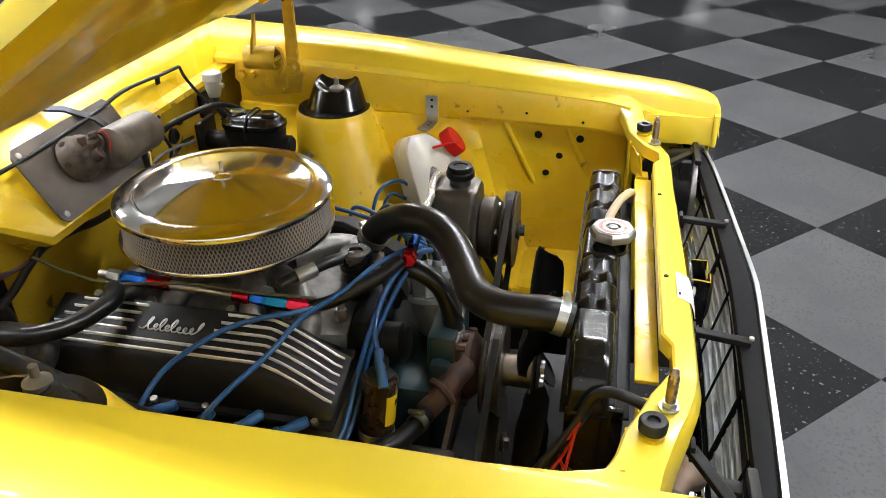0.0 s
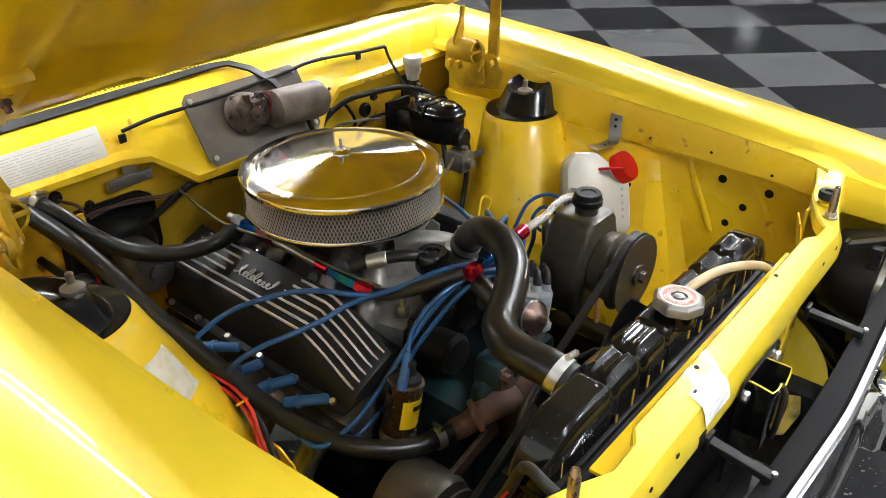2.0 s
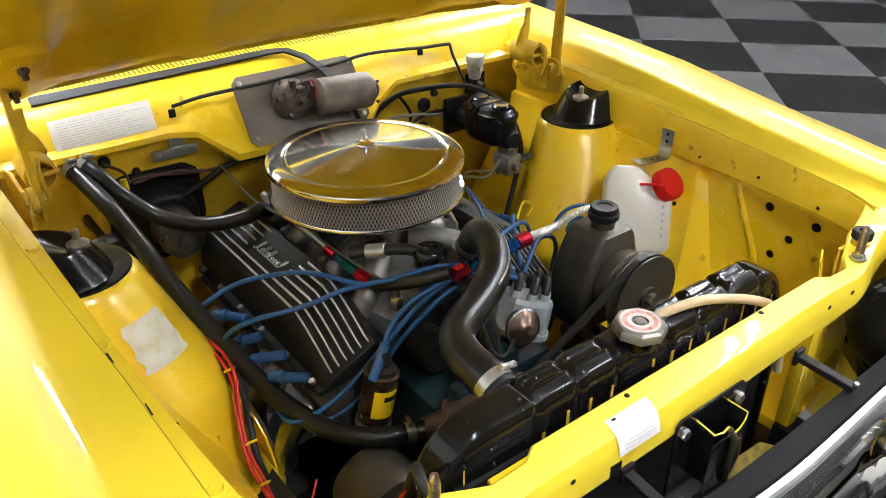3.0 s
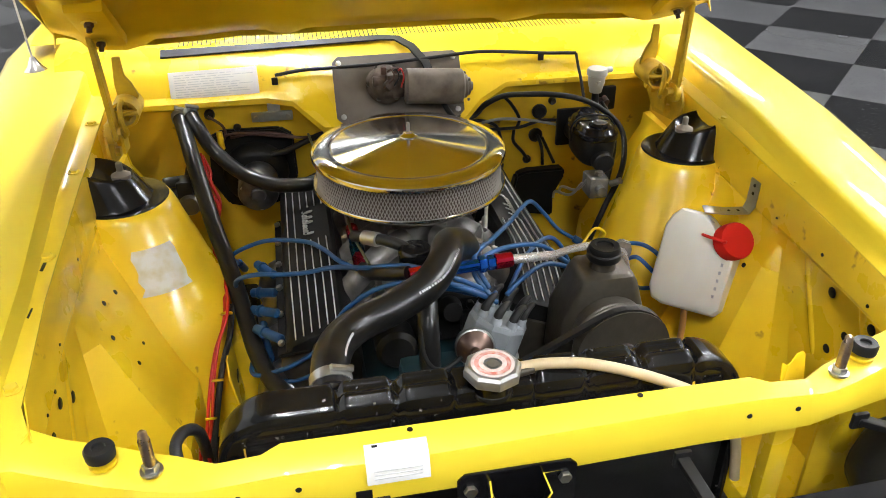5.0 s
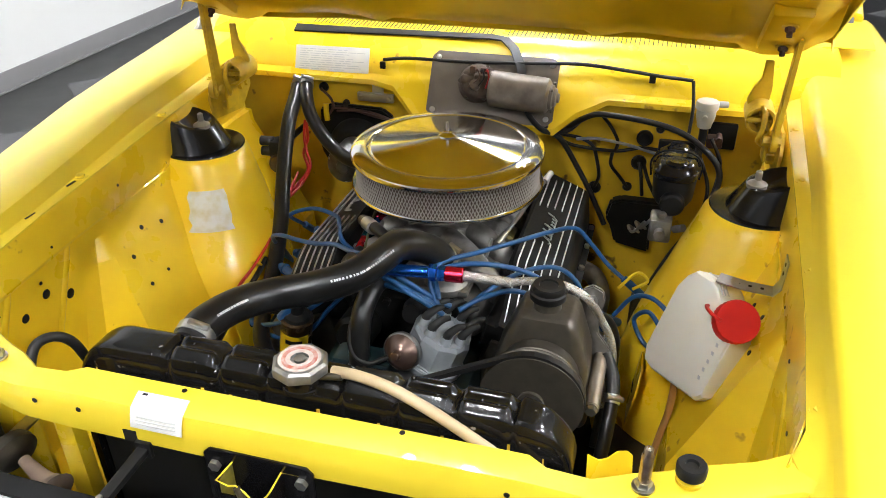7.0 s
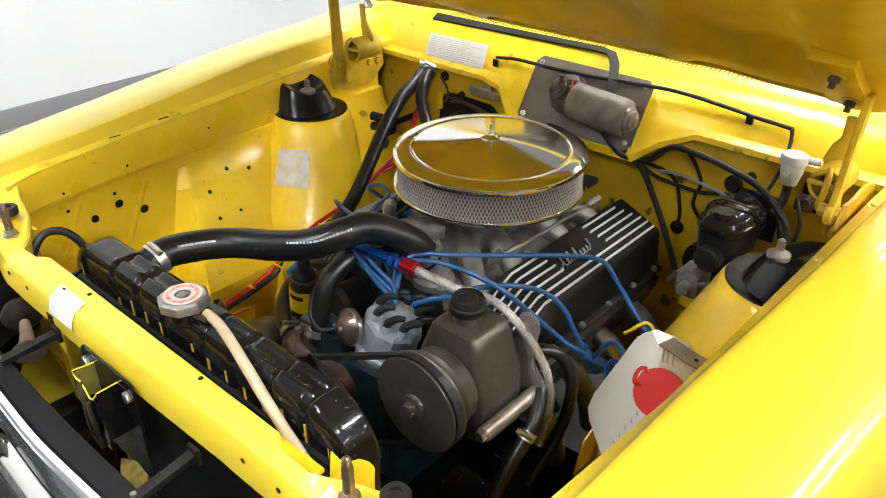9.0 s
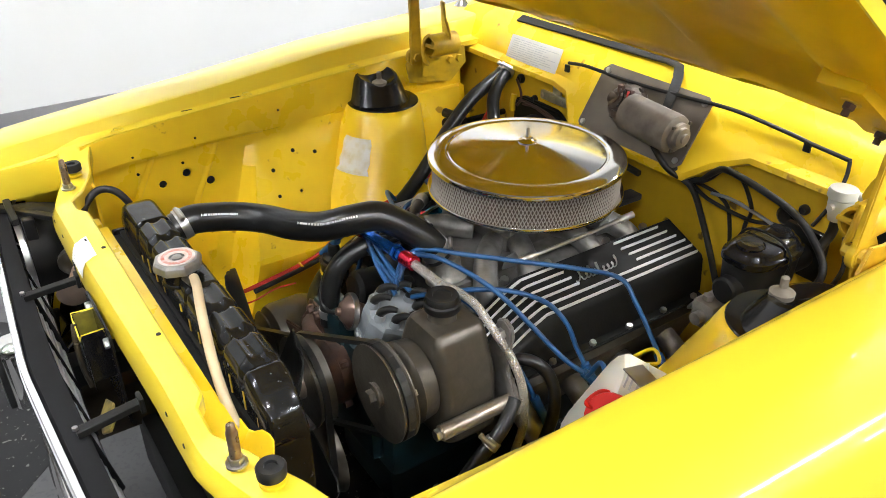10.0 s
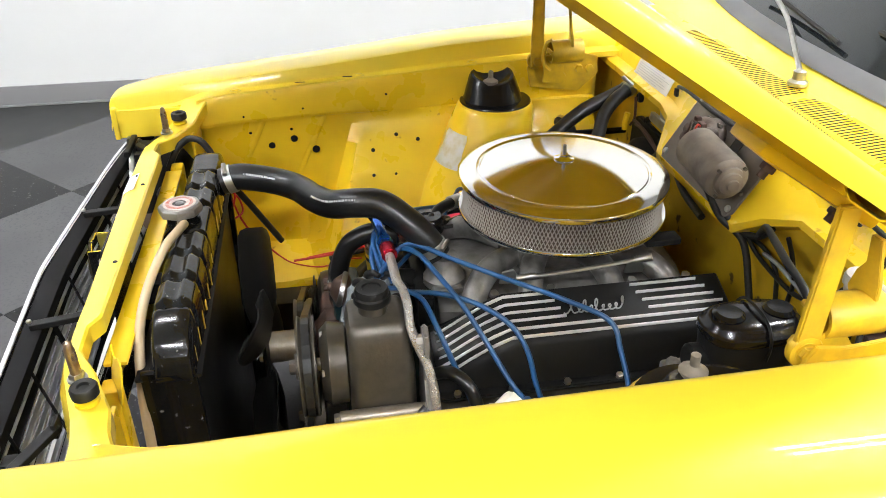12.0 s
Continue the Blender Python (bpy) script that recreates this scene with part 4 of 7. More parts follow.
def belt(name, y, wheels, w=0.011, th=0.007):
    """A V-belt round circles (x, z, r), given in order, anticlockwise."""
    pts = []
    n = len(wheels)
    for i, (x, z, r) in enumerate(wheels):
        px, pz, pr = wheels[i - 1]
        nx, nz, nr = wheels[(i + 1) % n]
        a0 = math.atan2(z - pz, x - px) - math.pi / 2
        a1 = math.atan2(nz - z, nx - x) - math.pi / 2
        while a1 < a0:
            a1 += math.tau
        for k in range(13):
            a = a0 + (a1 - a0) * k / 12
            pts.append((x + r * math.cos(a), z + r * math.sin(a), a))
    rows = []
    for x, z, a in pts + pts[:1]:
        o = Vector((math.cos(a), 0, math.sin(a)))
        p = Vector((x, y, z))
        rows.append([p + Vector((0, -w / 2, 0)), p + Vector((0, -w / 2, 0)) + o * th, p + Vector((0, w / 2, 0)) + o * th, p + Vector((0, w / 2, 0))])
    bm = sheet(rows, 0, True)
    bmesh.ops.remove_doubles(bm, verts=bm.verts, dist=1e-5)
    return solo(name, bm, RUBBER, "black rubber V-belt round the engine pulleys", "belt", "drive belts", smooth=0)


def steering_pump():
    t = thing("power_steering_pump", "dull bronze-grey power steering pump with black cap", "pump", (0.25, 0.36, 0.55))
    def ring(z, x0, x1, y0, y1, ch):
        out = []
        for cx, cy, a0 in ((x1 - ch, y0 + ch, -90), (x1 - ch, y1 - ch, 0), (x0 + ch, y1 - ch, 90), (x0 + ch, y0 + ch, 180)):
            out += [(cx + ch * math.cos(radians(a0 + 18 * k)), cy + ch * math.sin(radians(a0 + 18 * k)), z) for k in range(6)]
        return out
    rows = [ring(0.545, 0.180, 0.312, 0.318, 0.405, 0.022), ring(0.555, 0.174, 0.318, 0.314, 0.408, 0.020), ring(0.640, 0.178, 0.314, 0.314, 0.408, 0.018), ring(0.705, 0.204, 0.294, 0.316, 0.402, 0.014), ring(0.716, 0.210, 0.288, 0.320, 0.398, 0.012), ring(0.719, 0.216, 0.282, 0.326, 0.392, 0.010)]
    part("reservoir", loft(rows), DARKMETAL, t, "bronze-grey pressed reservoir", 40)
    part("filler_neck", lathe([(0.021, 0.712), (0.020, 0.735)], 24, (0.247, 0.355, 0), (0.247, 0.355, 1)), DARKMETAL, t)
    part("cap", lathe([(0.024, 0.733), (0.0265, 0.736), (0.0265, 0.745), (0.024, 0.7475), (0.0245, 0.752), (0.022, 0.757), (0.014, 0.7565), (0.013, 0.754), (0.002, 0.754)], 32, (0.247, 0.355, 0), (0.247, 0.355, 1)), BLACKSATIN, t, "black ribbed filler cap")
    part("front_housing", lathe([(0.040, 0), (0.058, 0.006), (0.062, 0.03), (0.05, 0.042)], 32, (0.247, 0.318, 0.632), (0.247, 0, 0.632)), DARKMETAL, t)
    part("shaft", rod((0.247, 0.28, 0.632), (0.247, 0.248, 0.632), 0.010), STEEL, t)
    br = part("bracket", slab([(-0.03, -0.08), (0.04, -0.085), (0.062, -0.06), (0.056, -0.03), (0.034, 0.0), (0.036, 0.045), (0.040, 0.060), (0.036, 0.076), (0.020, 0.084), (0.006, 0.076), (0.0, 0.05), (-0.02, 0.0)], 0.008, plane_m((0.285, 0.425, 0.64), (1, 0, 0), (0, 0, 1)), 0.002), ALU, t, "grey cast bracket")
    part("spacer_tube", rod((0.327, 0.296, 0.594), (0.327, 0.425, 0.594), 0.0115, 16, 0.002), DULLALLOY, t)
    part("bolt", hexnut((0.327, 0.296, 0.594), (0.327, 0.288, 0.594), 0.009), STEEL, t)
    part("bolt", hexnut((0.305, 0.418, 0.70), (0.305, 0.408, 0.70), 0.009), STEEL, t)
    for a in (0.4, 1.6, 2.8):
        p = Vector((0.247 + 0.048 * math.cos(a), 0.285, 0.632 + 0.048 * math.sin(a)))
        part("bolt", hexnut(p, p + Vector((0, -0.008, 0)), 0.0075), STEEL, t)
    return t


def distributor():
    t = thing("distributor", "grey distributor cap with black spark lead boots", "distributor", (0.085, 0.365, 0.58))
    a = Vector((0.066, 0.362, 0.575))
    d = Vector((0.34, 0.10, 0.93)).normalized()
    m, _ = axis_matrix(a, a + d)
    # faceted cap with stepped ribs
    rows = []
    for r, h in ((0.040, 0), (0.049, 0.006), (0.050, 0.014), (0.0485, 0.016), (0.0485, 0.058), (0.045, 0.066), (0.030, 0.068)):
        rows.append([m @ Vector((r * (1.0 if k % 2 else 0.93) * math.cos((k + 0.5) * math.tau / 20), r * (1.0 if k % 2 else 0.93) * math.sin((k + 0.5) * math.tau / 20), h)) for k in range(20)])
    cap = part("cap", loft(rows), GREYCAP, t, "grey moulded cap", 20)
    part("cap_skirt", lathe([(0.051, 0.0), (0.053, 0.002), (0.053, 0.010), (0.051, 0.012)], 20, a, a + d), GREYCAP, cap)
    part("body", lathe([(0.030, -0.10), (0.036, -0.06), (0.045, -0.015), (0.047, 0.002)], 24, a, a + d), ALU, t)
    way = Vector((0.72, 0.62, 0.10))
    for k in range(8):
        q = m @ Vector((0.034 * math.cos(k * math.tau / 8), 0.034 * math.sin(k * math.tau / 8), 0.064))
        tw = part("tower", lathe([(0.010, 0), (0.0085, 0.012), (0.0075, 0.014)], 12, q, q + d), GREYCAP, cap)
        part("boot", sweep([q + d * 0.006, q + d * 0.018, q + d * 0.026 + way * 0.012, q + d * 0.024 + way * 0.026], 0.0060, 10, 5, radii=[0.0076, 0.0072, 0.0060, 0.0044]), RUBBER, tw, "black rubber boot")
    v = Vector((0.036, 0.318, 0.622))
    u = Vector((-0.15, -0.9, 0.25)).normalized()
    part("vacuum_rim", lathe([(0.0285, -0.004), (0.0308, -0.003), (0.0308, 0.0045), (0.0285, 0.0055)], 32, v, v + u, False), STEEL, t, "bright crimped rim")
    vac = part("vacuum_advance", lathe([(0.010, -0.03), (0.016, -0.012), (0.027, -0.006), (0.0295, 0.0), (0.0295, 0.003), (0.024, 0.008), (0.014, 0.018), (0.008, 0.020), (0.006, 0.026), (0.001, 0.027)], 32, v, v + u), material("copper tint can", (0.19, 0.125, 0.10), 0.32, 0.8, second=(0.12, 0.085, 0.07), scale=40), t, "copper-tinted vacuum advance can")
    part("vacuum_arm", rod(v - u * 0.03, a + d * 0.012, 0.006), STEEL, t)
    return t


def ignition_coil():
    t = thing("ignition_coil", "brown canister ignition coil with a yellow label", "ignition coil", (-0.19, 0.40, 0.47))
    a, b = Vector((-0.200, 0.404, 0.478)), Vector((-0.178, 0.396, 0.602))
    d = (b - a).normalized()
    can = part("can", lathe([(0.024, 0), (0.027, 0.003), (0.027, 0.108), (0.0285, 0.110), (0.0285, 0.114), (0.026, 0.116)], 32, a, b), COILTIN, t, "speckled brown metal can")
    # label wraps the front
    m, _ = axis_matrix(a, b)
    lab = []
    for z in (0.042, 0.092):
        lab.append([m @ Vector((0.0274 * math.cos(q), 0.0274 * math.sin(q), z)) for q in np.linspace(radians(150), radians(270), 14)])
    part("label", sheet(lab, 0.0006), YELLOWTAG, t, "bright yellow label")
    part("coil_print", sheet([[m @ Vector((0.0282 * math.cos(q), 0.0282 * math.sin(q), z)) for q in np.linspace(radians(185), radians(245), 8)] for z in (0.074, 0.083)], 0.0004), BLACKSATIN, t, "black print bar")
    part("tower", lathe([(0.024, 0.114), (0.022, 0.122), (0.012, 0.128), (0.011, 0.146), (0.008, 0.150)], 24, a, b), BLACKSATIN, t, "black coil tower")
    part("clamp_band", lathe([(0.0276, 0.012), (0.029, 0.012), (0.029, 0.024), (0.0276, 0.024)], 32, a, b, False), ZINC, t)
    return t


def alternator():
    t = thing("alternator", "grey cast alternator low beside the block", "alternator", (-0.23, 0.30, 0.40))
    part("case", lathe([(0.045, 0), (0.064, 0.008), (0.068, 0.02), (0.068, 0.08), (0.062, 0.10), (0.04, 0.11)], 36, (-0.235, 0.27, 0.42), (-0.235, 1, 0.42)), DARKMETAL, t)
    part("fan_wheel", lathe([(0.058, 0), (0.060, 0.003), (0.03, 0.006)], 36, (-0.235, 0.262, 0.42), (-0.235, 1, 0.42)), DARKMETAL, t)
    part("belt_pulley", lathe([(0.036, 0), (0.028, 0.006), (0.036, 0.012), (0.02, 0.016)], 32, (-0.235, 0.244, 0.42), (-0.235, 1, 0.42)), DARKMETAL, t)
    part("mount_arm", slab([(-0.10, -0.012), (0.09, -0.016), (0.10, 0.0), (0.09, 0.016), (-0.10, 0.012)], 0.008, plane_m((-0.17, 0.30, 0.472), (1, 0, 0.25), (0, 0, 1)), 0.002), RUST, t)
    return t


def wire_thing(name, label, lines, r, mat, category="wire", group="", boots=None):
    t = thing(name, label, category, lines[0][0], group)
    for pts in lines:
        w = part("wire", sweep(pts, r, 8, 8), mat, t, smooth=60)
        if boots:
            p, q = Vector(pts[0]), Vector(pts[1])
            d = (p - q).normalized()
            part("plug_boot", rod(p - d * 0.012, p + d * 0.048, boots, 12, 0.002), mat, w, "blue plug boot")
    return t


def wires():
    blue = "blue silicone spark plug lead looping over the engine"
    R = [
        [(-0.335, 0.655, 0.545), (-0.330, 0.610, 0.605), (-0.295, 0.582, 0.631), (-0.255, 0.565, 0.637), (-0.210, 0.547, 0.646), (-0.160, 0.525, 0.664), (-0.105, 0.470, 0.690), (-0.050, 0.428, 0.712), (0.010, 0.385, 0.712), (0.070, 0.390, 0.675)],
        [(-0.335, 0.770, 0.545), (-0.342, 0.712, 0.600), (-0.277, 0.690, 0.636), (-0.205, 0.640, 0.655), (-0.174, 0.584, 0.668), (-0.146, 0.533, 0.668), (-0.10, 0.51, 0.655), (-0.03, 0.46, 0.660), (0.06, 0.40, 0.660)],
        [(-0.300, 0.560, 0.510), (-0.312, 0.462, 0.512), (-0.257, 0.440, 0.530), (-0.202, 0.436, 0.562), (-0.147, 0.432, 0.607), (-0.095, 0.418, 0.662), (-0.040, 0.395, 0.705), (0.02, 0.375, 0.700), (0.075, 0.385, 0.665)],
        [(-0.285, 0.520, 0.500), (-0.275, 0.452, 0.500), (-0.225, 0.440, 0.506), (-0.176, 0.434, 0.538), (-0.136, 0.428, 0.592), (-0.090, 0.410, 0.648), (-0.045, 0.388, 0.692), (0.03, 0.38, 0.688), (0.09, 0.40, 0.66)],
        [(-0.176, 0.398, 0.625), (-0.15, 0.410, 0.655), (-0.10, 0.408, 0.688), (-0.03, 0.39, 0.706), (0.04, 0.37, 0.69), (0.085, 0.375, 0.66)],
    ]
    L = [
        [(0.350, 0.715, 0.550), (0.310, 0.728, 0.575), (0.276, 0.724, 0.617), (0.244, 0.715, 0.652), (0.205, 0.655, 0.672), (0.160, 0.575, 0.690), (0.110, 0.500, 0.704), (0.060, 0.430, 0.712), (0.075, 0.385, 0.680)],
        [(0.318, 0.585, 0.555), (0.290, 0.555, 0.585), (0.245, 0.525, 0.632), (0.200, 0.493, 0.680), (0.150, 0.462, 0.708), (0.090, 0.440, 0.712), (0.055, 0.410, 0.700), (0.08, 0.375, 0.665)],
        [(0.300, 0.600, 0.550), (0.282, 0.590, 0.585), (0.262, 0.582, 0.625), (0.234, 0.562, 0.656), (0.196, 0.522, 0.672), (0.155, 0.470, 0.672), (0.115, 0.410, 0.658)],
        [(0.290, 0.505, 0.520), (0.275, 0.490, 0.565), (0.258, 0.468, 0.620), (0.226, 0.450, 0.662), (0.180, 0.435, 0.682), (0.135, 0.410, 0.675), (0.105, 0.392, 0.660)],
    ]
    for pts in R + L:
        wire_thing("spark_plug_lead", blue, [pts], 0.0042, BLUEWIRE, "spark plug lead", "spark plug leads", 0.0078)
    for a, b in (((-0.302, 0.752, 0.552), (-0.268, 0.690, 0.560)), ((-0.310, 0.592, 0.553), (-0.262, 0.556, 0.562)), ((-0.304, 0.540, 0.548), (-0.258, 0.486, 0.556)), ((-0.312, 0.660, 0.545), (-0.266, 0.634, 0.556))):
        t = thing("spark_plug_lead", "short blue plug boot at the cylinder head", "spark plug lead", a, "spark plug leads")
        boot = part("plug_boot", rod(a, b, 0.0086, 14, 0.003), BLUEWIRE, t)
        part("boot_collar", rod(Vector(a) * 0.72 + Vector(b) * 0.28, Vector(a) * 0.62 + Vector(b) * 0.38, 0.0112, 14, 0.001), BLUEWIRE, boot)
    loop = [(0.335, 0.565, 0.575), (0.365, 0.555, 0.625), (0.400, 0.530, 0.640), (0.432, 0.505, 0.615), (0.428, 0.500, 0.570), (0.395, 0.520, 0.555), (0.370, 0.545, 0.585), (0.392, 0.535, 0.612), (0.42, 0.51, 0.59)]
    t = wire_thing("coiled_lead", "spare loops of blue lead beside the suspension tower", [loop], 0.004, BLUEWIRE, "wire")
    wire_thing("wiring_harness", "red and black taped wires along the apron", [
        [(-0.385, 0.85, 0.63), (-0.378, 0.78, 0.61), (-0.370, 0.715, 0.592), (-0.357, 0.656, 0.582), (-0.349, 0.599, 0.576), (-0.352, 0.555, 0.563), (-0.367, 0.516, 0.538), (-0.380, 0.470, 0.492), (-0.382, 0.42, 0.470), (-0.388, 0.34, 0.45), (-0.385, 0.22, 0.44)],
        [(-0.388, 0.84, 0.62), (-0.380, 0.78, 0.60), (-0.374, 0.715, 0.582), (-0.362, 0.656, 0.573), (-0.355, 0.599, 0.567), (-0.359, 0.550, 0.552), (-0.374, 0.510, 0.527), (-0.387, 0.460, 0.482), (-0.390, 0.39, 0.462), (-0.392, 0.25, 0.44)]], 0.0030, REDWIRE, "wiring")
    wire_thing("black_loom", "black taped wires beside the red pair", [[(-0.344, 0.60, 0.562), (-0.348, 0.545, 0.540), (-0.362, 0.495, 0.512), (-0.374, 0.445, 0.472), (-0.382, 0.30, 0.44)]], 0.0055, RUBBER, "wiring")
    wire_thing("red_loom", "twisted red wires hanging behind the heater hose", [[(-0.395, 0.93, 0.72), (-0.386, 0.90, 0.695), (-0.376, 0.885, 0.665), (-0.366, 0.875, 0.635), (-0.372, 0.84, 0.61), (-0.380, 0.79, 0.60)], [(-0.392, 0.93, 0.715), (-0.378, 0.90, 0.69), (-0.384, 0.885, 0.66), (-0.370, 0.87, 0.63), (-0.378, 0.83, 0.612), (-0.383, 0.79, 0.605)]], 0.0034, REDWIRE, "wiring")
    for k, (y, z) in enumerate(((0.575, 0.562), (0.475, 0.495), (0.415, 0.465))):
        solo("cable_tie", lathe([(0.010, -0.002), (0.011, 0), (0.010, 0.002)], 14, (-0.352 - 0.02 * (0.575 - y) / 0.1, y, z), (-0.352 - 0.02 * (0.575 - y) / 0.1, y - 0.5, z - 0.5)), YELLOWTAG, "small yellow cable tie round the wires", "cable tie", "cable ties")
    wire_thing("front_loom", "black taped loom with red wires behind the cross panel", [[(-0.345, 0.000, 0.705), (-0.352, 0.018, 0.738), (-0.358, 0.042, 0.757), (-0.350, 0.066, 0.756), (-0.340, 0.084, 0.735), (-0.340, 0.105, 0.68), (-0.35, 0.15, 0.60), (-0.375, 0.2, 0.50)]], 0.0068, RUBBER, "wiring")
    wire_thing("front_wires", "thin red wires hanging below the loom", [[(-0.342, 0.095, 0.70), (-0.338, 0.102, 0.672), (-0.344, 0.112, 0.645), (-0.352, 0.126, 0.618), (-0.350, 0.128, 0.590), (-0.338, 0.108, 0.580)], [(-0.344, 0.095, 0.70), (-0.345, 0.108, 0.672), (-0.334, 0.120, 0.640), (-0.332, 0.110, 0.606), (-0.348, 0.105, 0.58)], [(-0.346, 0.100, 0.69), (-0.360, 0.113, 0.602), (-0.360, 0.128, 0.556), (-0.360, 0.150, 0.520), (-0.365, 0.19, 0.47)]], 0.0022, REDWIRE, "wiring")
    wire_thing("apron_wire", "thin red wire across the lower apron", [[(-0.365, 0.19, 0.47), (-0.362, 0.22, 0.448), (-0.36, 0.28, 0.433), (-0.35, 0.335, 0.452), (-0.32, 0.37, 0.47)]], 0.0018, REDWIRE, "wiring")
    wire_thing("cowl_cable", "thin black cable clipped along the cowl", [[(-0.230, 1.008, 0.848), (-0.17, 1.000, 0.858), (-0.08, 0.990, 0.862), (0.0, 0.985, 0.866), (0.10, 0.985, 0.872), (0.20, 0.998, 0.874), (0.30, 1.008, 0.864), (0.35, 1.008, 0.859), (0.39, 1.004, 0.858), (0.421, 1.001, 0.857)]], 0.0038, RUBBER, "cable")
    for x, y, z in ((-0.232, 1.012, 0.842), (0.343, 1.014, 0.857)):
        solo("cable_clip", box((x, y - 0.006, z - 0.006), (0.013, 0.006, 0.016), 0.002), BLACKSATIN, "small black clip on the cowl", "clip", "cable clips")
    wire_thing("firewall_loom", "black taped loom hung on the firewall", [
        [(0.177, 0.975, 0.735), (0.212, 0.960, 0.770), (0.245, 0.942, 0.792), (0.290, 0.928, 0.797), (0.345, 0.914, 0.797), (0.400, 0.910, 0.786), (0.445, 0.900, 0.766), (0.485, 0.882, 0.733), (0.488, 0.846, 0.703), (0.462, 0.790, 0.660), (0.422, 0.762, 0.600), (0.39, 0.75, 0.53)],
        [(0.095, 0.905, 0.825), (0.110, 0.915, 0.790), (0.135, 0.930, 0.755), (0.173, 0.955, 0.727), (0.212, 0.955, 0.669), (0.246, 0.950, 0.613), (0.282, 0.945, 0.544)],
        [(0.135, 0.935, 0.762), (0.165, 0.955, 0.742), (0.190, 0.968, 0.745), (0.215, 0.972, 0.772)]], 0.0060, RUBBER, "wiring")
    wire_thing("cup_wire", "thin black wire dropping behind the fluid cup", [[(0.421, 1.000, 0.857), (0.425, 0.994, 0.834), (0.428, 0.976, 0.806), (0.427, 0.955, 0.784), (0.425, 0.932, 0.766)]], 0.0034, RUBBER, "wiring")
    wire_thing("firewall_wires", "thin dark wires drooping across the firewall", [
        [(0.150, 0.960, 0.745), (0.185, 0.974, 0.712), (0.227, 0.976, 0.704), (0.287, 0.976, 0.703), (0.321, 0.976, 0.711), (0.344, 0.976, 0.716), (0.385, 0.976, 0.713)],
        [(0.160, 0.965, 0.735), (0.184, 0.978, 0.727), (0.214, 0.978, 0.723), (0.239, 0.978, 0.709), (0.250, 0.978, 0.681), (0.258, 0.978, 0.641), (0.250, 0.986, 0.611)],
        [(0.254, 0.974, 0.778), (0.272, 0.974, 0.758), (0.290, 0.974, 0.726), (0.287, 0.976, 0.703)],
        [(0.281, 0.980, 0.697), (0.281, 0.980, 0.669), (0.302, 0.980, 0.643), (0.318, 0.986, 0.620)],
        [(0.338, 0.985, 0.679), (0.346, 0.972, 0.651), (0.352, 0.975, 0.608)], [(0.349, 0.985, 0.672), (0.361, 0.972, 0.645), (0.379, 0.975, 0.610)],
        [(0.45, 0.935, 0.735), (0.475, 0.90, 0.68), (0.468, 0.87, 0.635), (0.44, 0.84, 0.585)], [(0.470, 0.950, 0.76), (0.492, 0.925, 0.72), (0.485, 0.885, 0.67), (0.46, 0.85, 0.60)]], 0.0038, RUBBER, "wiring")
    wire_thing("light_wire", "pale grey wire with taped joints on the firewall", [[(0.205, 0.974, 0.722), (0.245, 0.972, 0.728), (0.290, 0.972, 0.724), (0.330, 0.974, 0.716), (0.385, 0.972, 0.703)]], 0.0034, GREYCAP, "wiring")
    wire_thing("heater_loom", "black loom running behind the air cleaner", [
        [(-0.310, 0.955, 0.655), (-0.265, 0.965, 0.686), (-0.223, 0.965, 0.697), (-0.178, 0.965, 0.716), (-0.133, 0.962, 0.731), (-0.077, 0.955, 0.728), (-0.020, 0.945, 0.720), (0.06, 0.94, 0.715)]], 0.0068, RUBBER, "wiring")
    wire_thing("resistor_wires", "dark reddish wires below the resistor", [
        [(-0.344, 0.972, 0.739), (-0.318, 0.972, 0.741), (-0.249, 0.970, 0.737), (-0.195, 0.968, 0.724), (-0.148, 0.964, 0.726)], [(-0.335, 0.974, 0.732), (-0.290, 0.970, 0.738), (-0.240, 0.970, 0.729), (-0.180, 0.966, 0.722)], [(-0.375, 0.985, 0.778), (-0.349, 0.976, 0.760), (-0.344, 0.974, 0.741), (-0.353, 0.970, 0.724)]], 0.0030, material("brown wire", (0.06, 0.026, 0.022), 0.5), "wiring")
    wire_thing("heater_wires", "thin olive wire running to the carburettor", [
        [(-0.175, 0.955, 0.735), (-0.160, 0.90, 0.700), (-0.15, 0.84, 0.685), (-0.125, 0.72, 0.683), (-0.12, 0.62, 0.676), (-0.10, 0.52, 0.665)]], 0.0026, material("olive wire", (0.09, 0.09, 0.035), 0.5), "wiring")
    wire_thing("vacuum_hose", "thin black vacuum hose at the distributor", [[(0.02, 0.315, 0.612), (-0.02, 0.30, 0.60), (-0.045, 0.305, 0.63), (-0.04, 0.34, 0.68), (-0.02, 0.42, 0.69), (-0.03, 0.52, 0.69)]], 0.004, RUBBER, "hose")
    wire_thing("yellow_plug", "yellow wire connector on the firewall", [[(-0.355, 0.962, 0.752), (-0.354, 0.958, 0.732), (-0.353, 0.958, 0.715)]], 0.0065, YELLOWTAG, "connector")
    wire_thing("yellow_clip_wire", "yellow wire loop by the suspension tower", [[(0.335, 0.66, 0.57), (0.365, 0.672, 0.60), (0.385, 0.665, 0.59), (0.36, 0.655, 0.575)]], 0.003, YELLOWTAG, "connector")


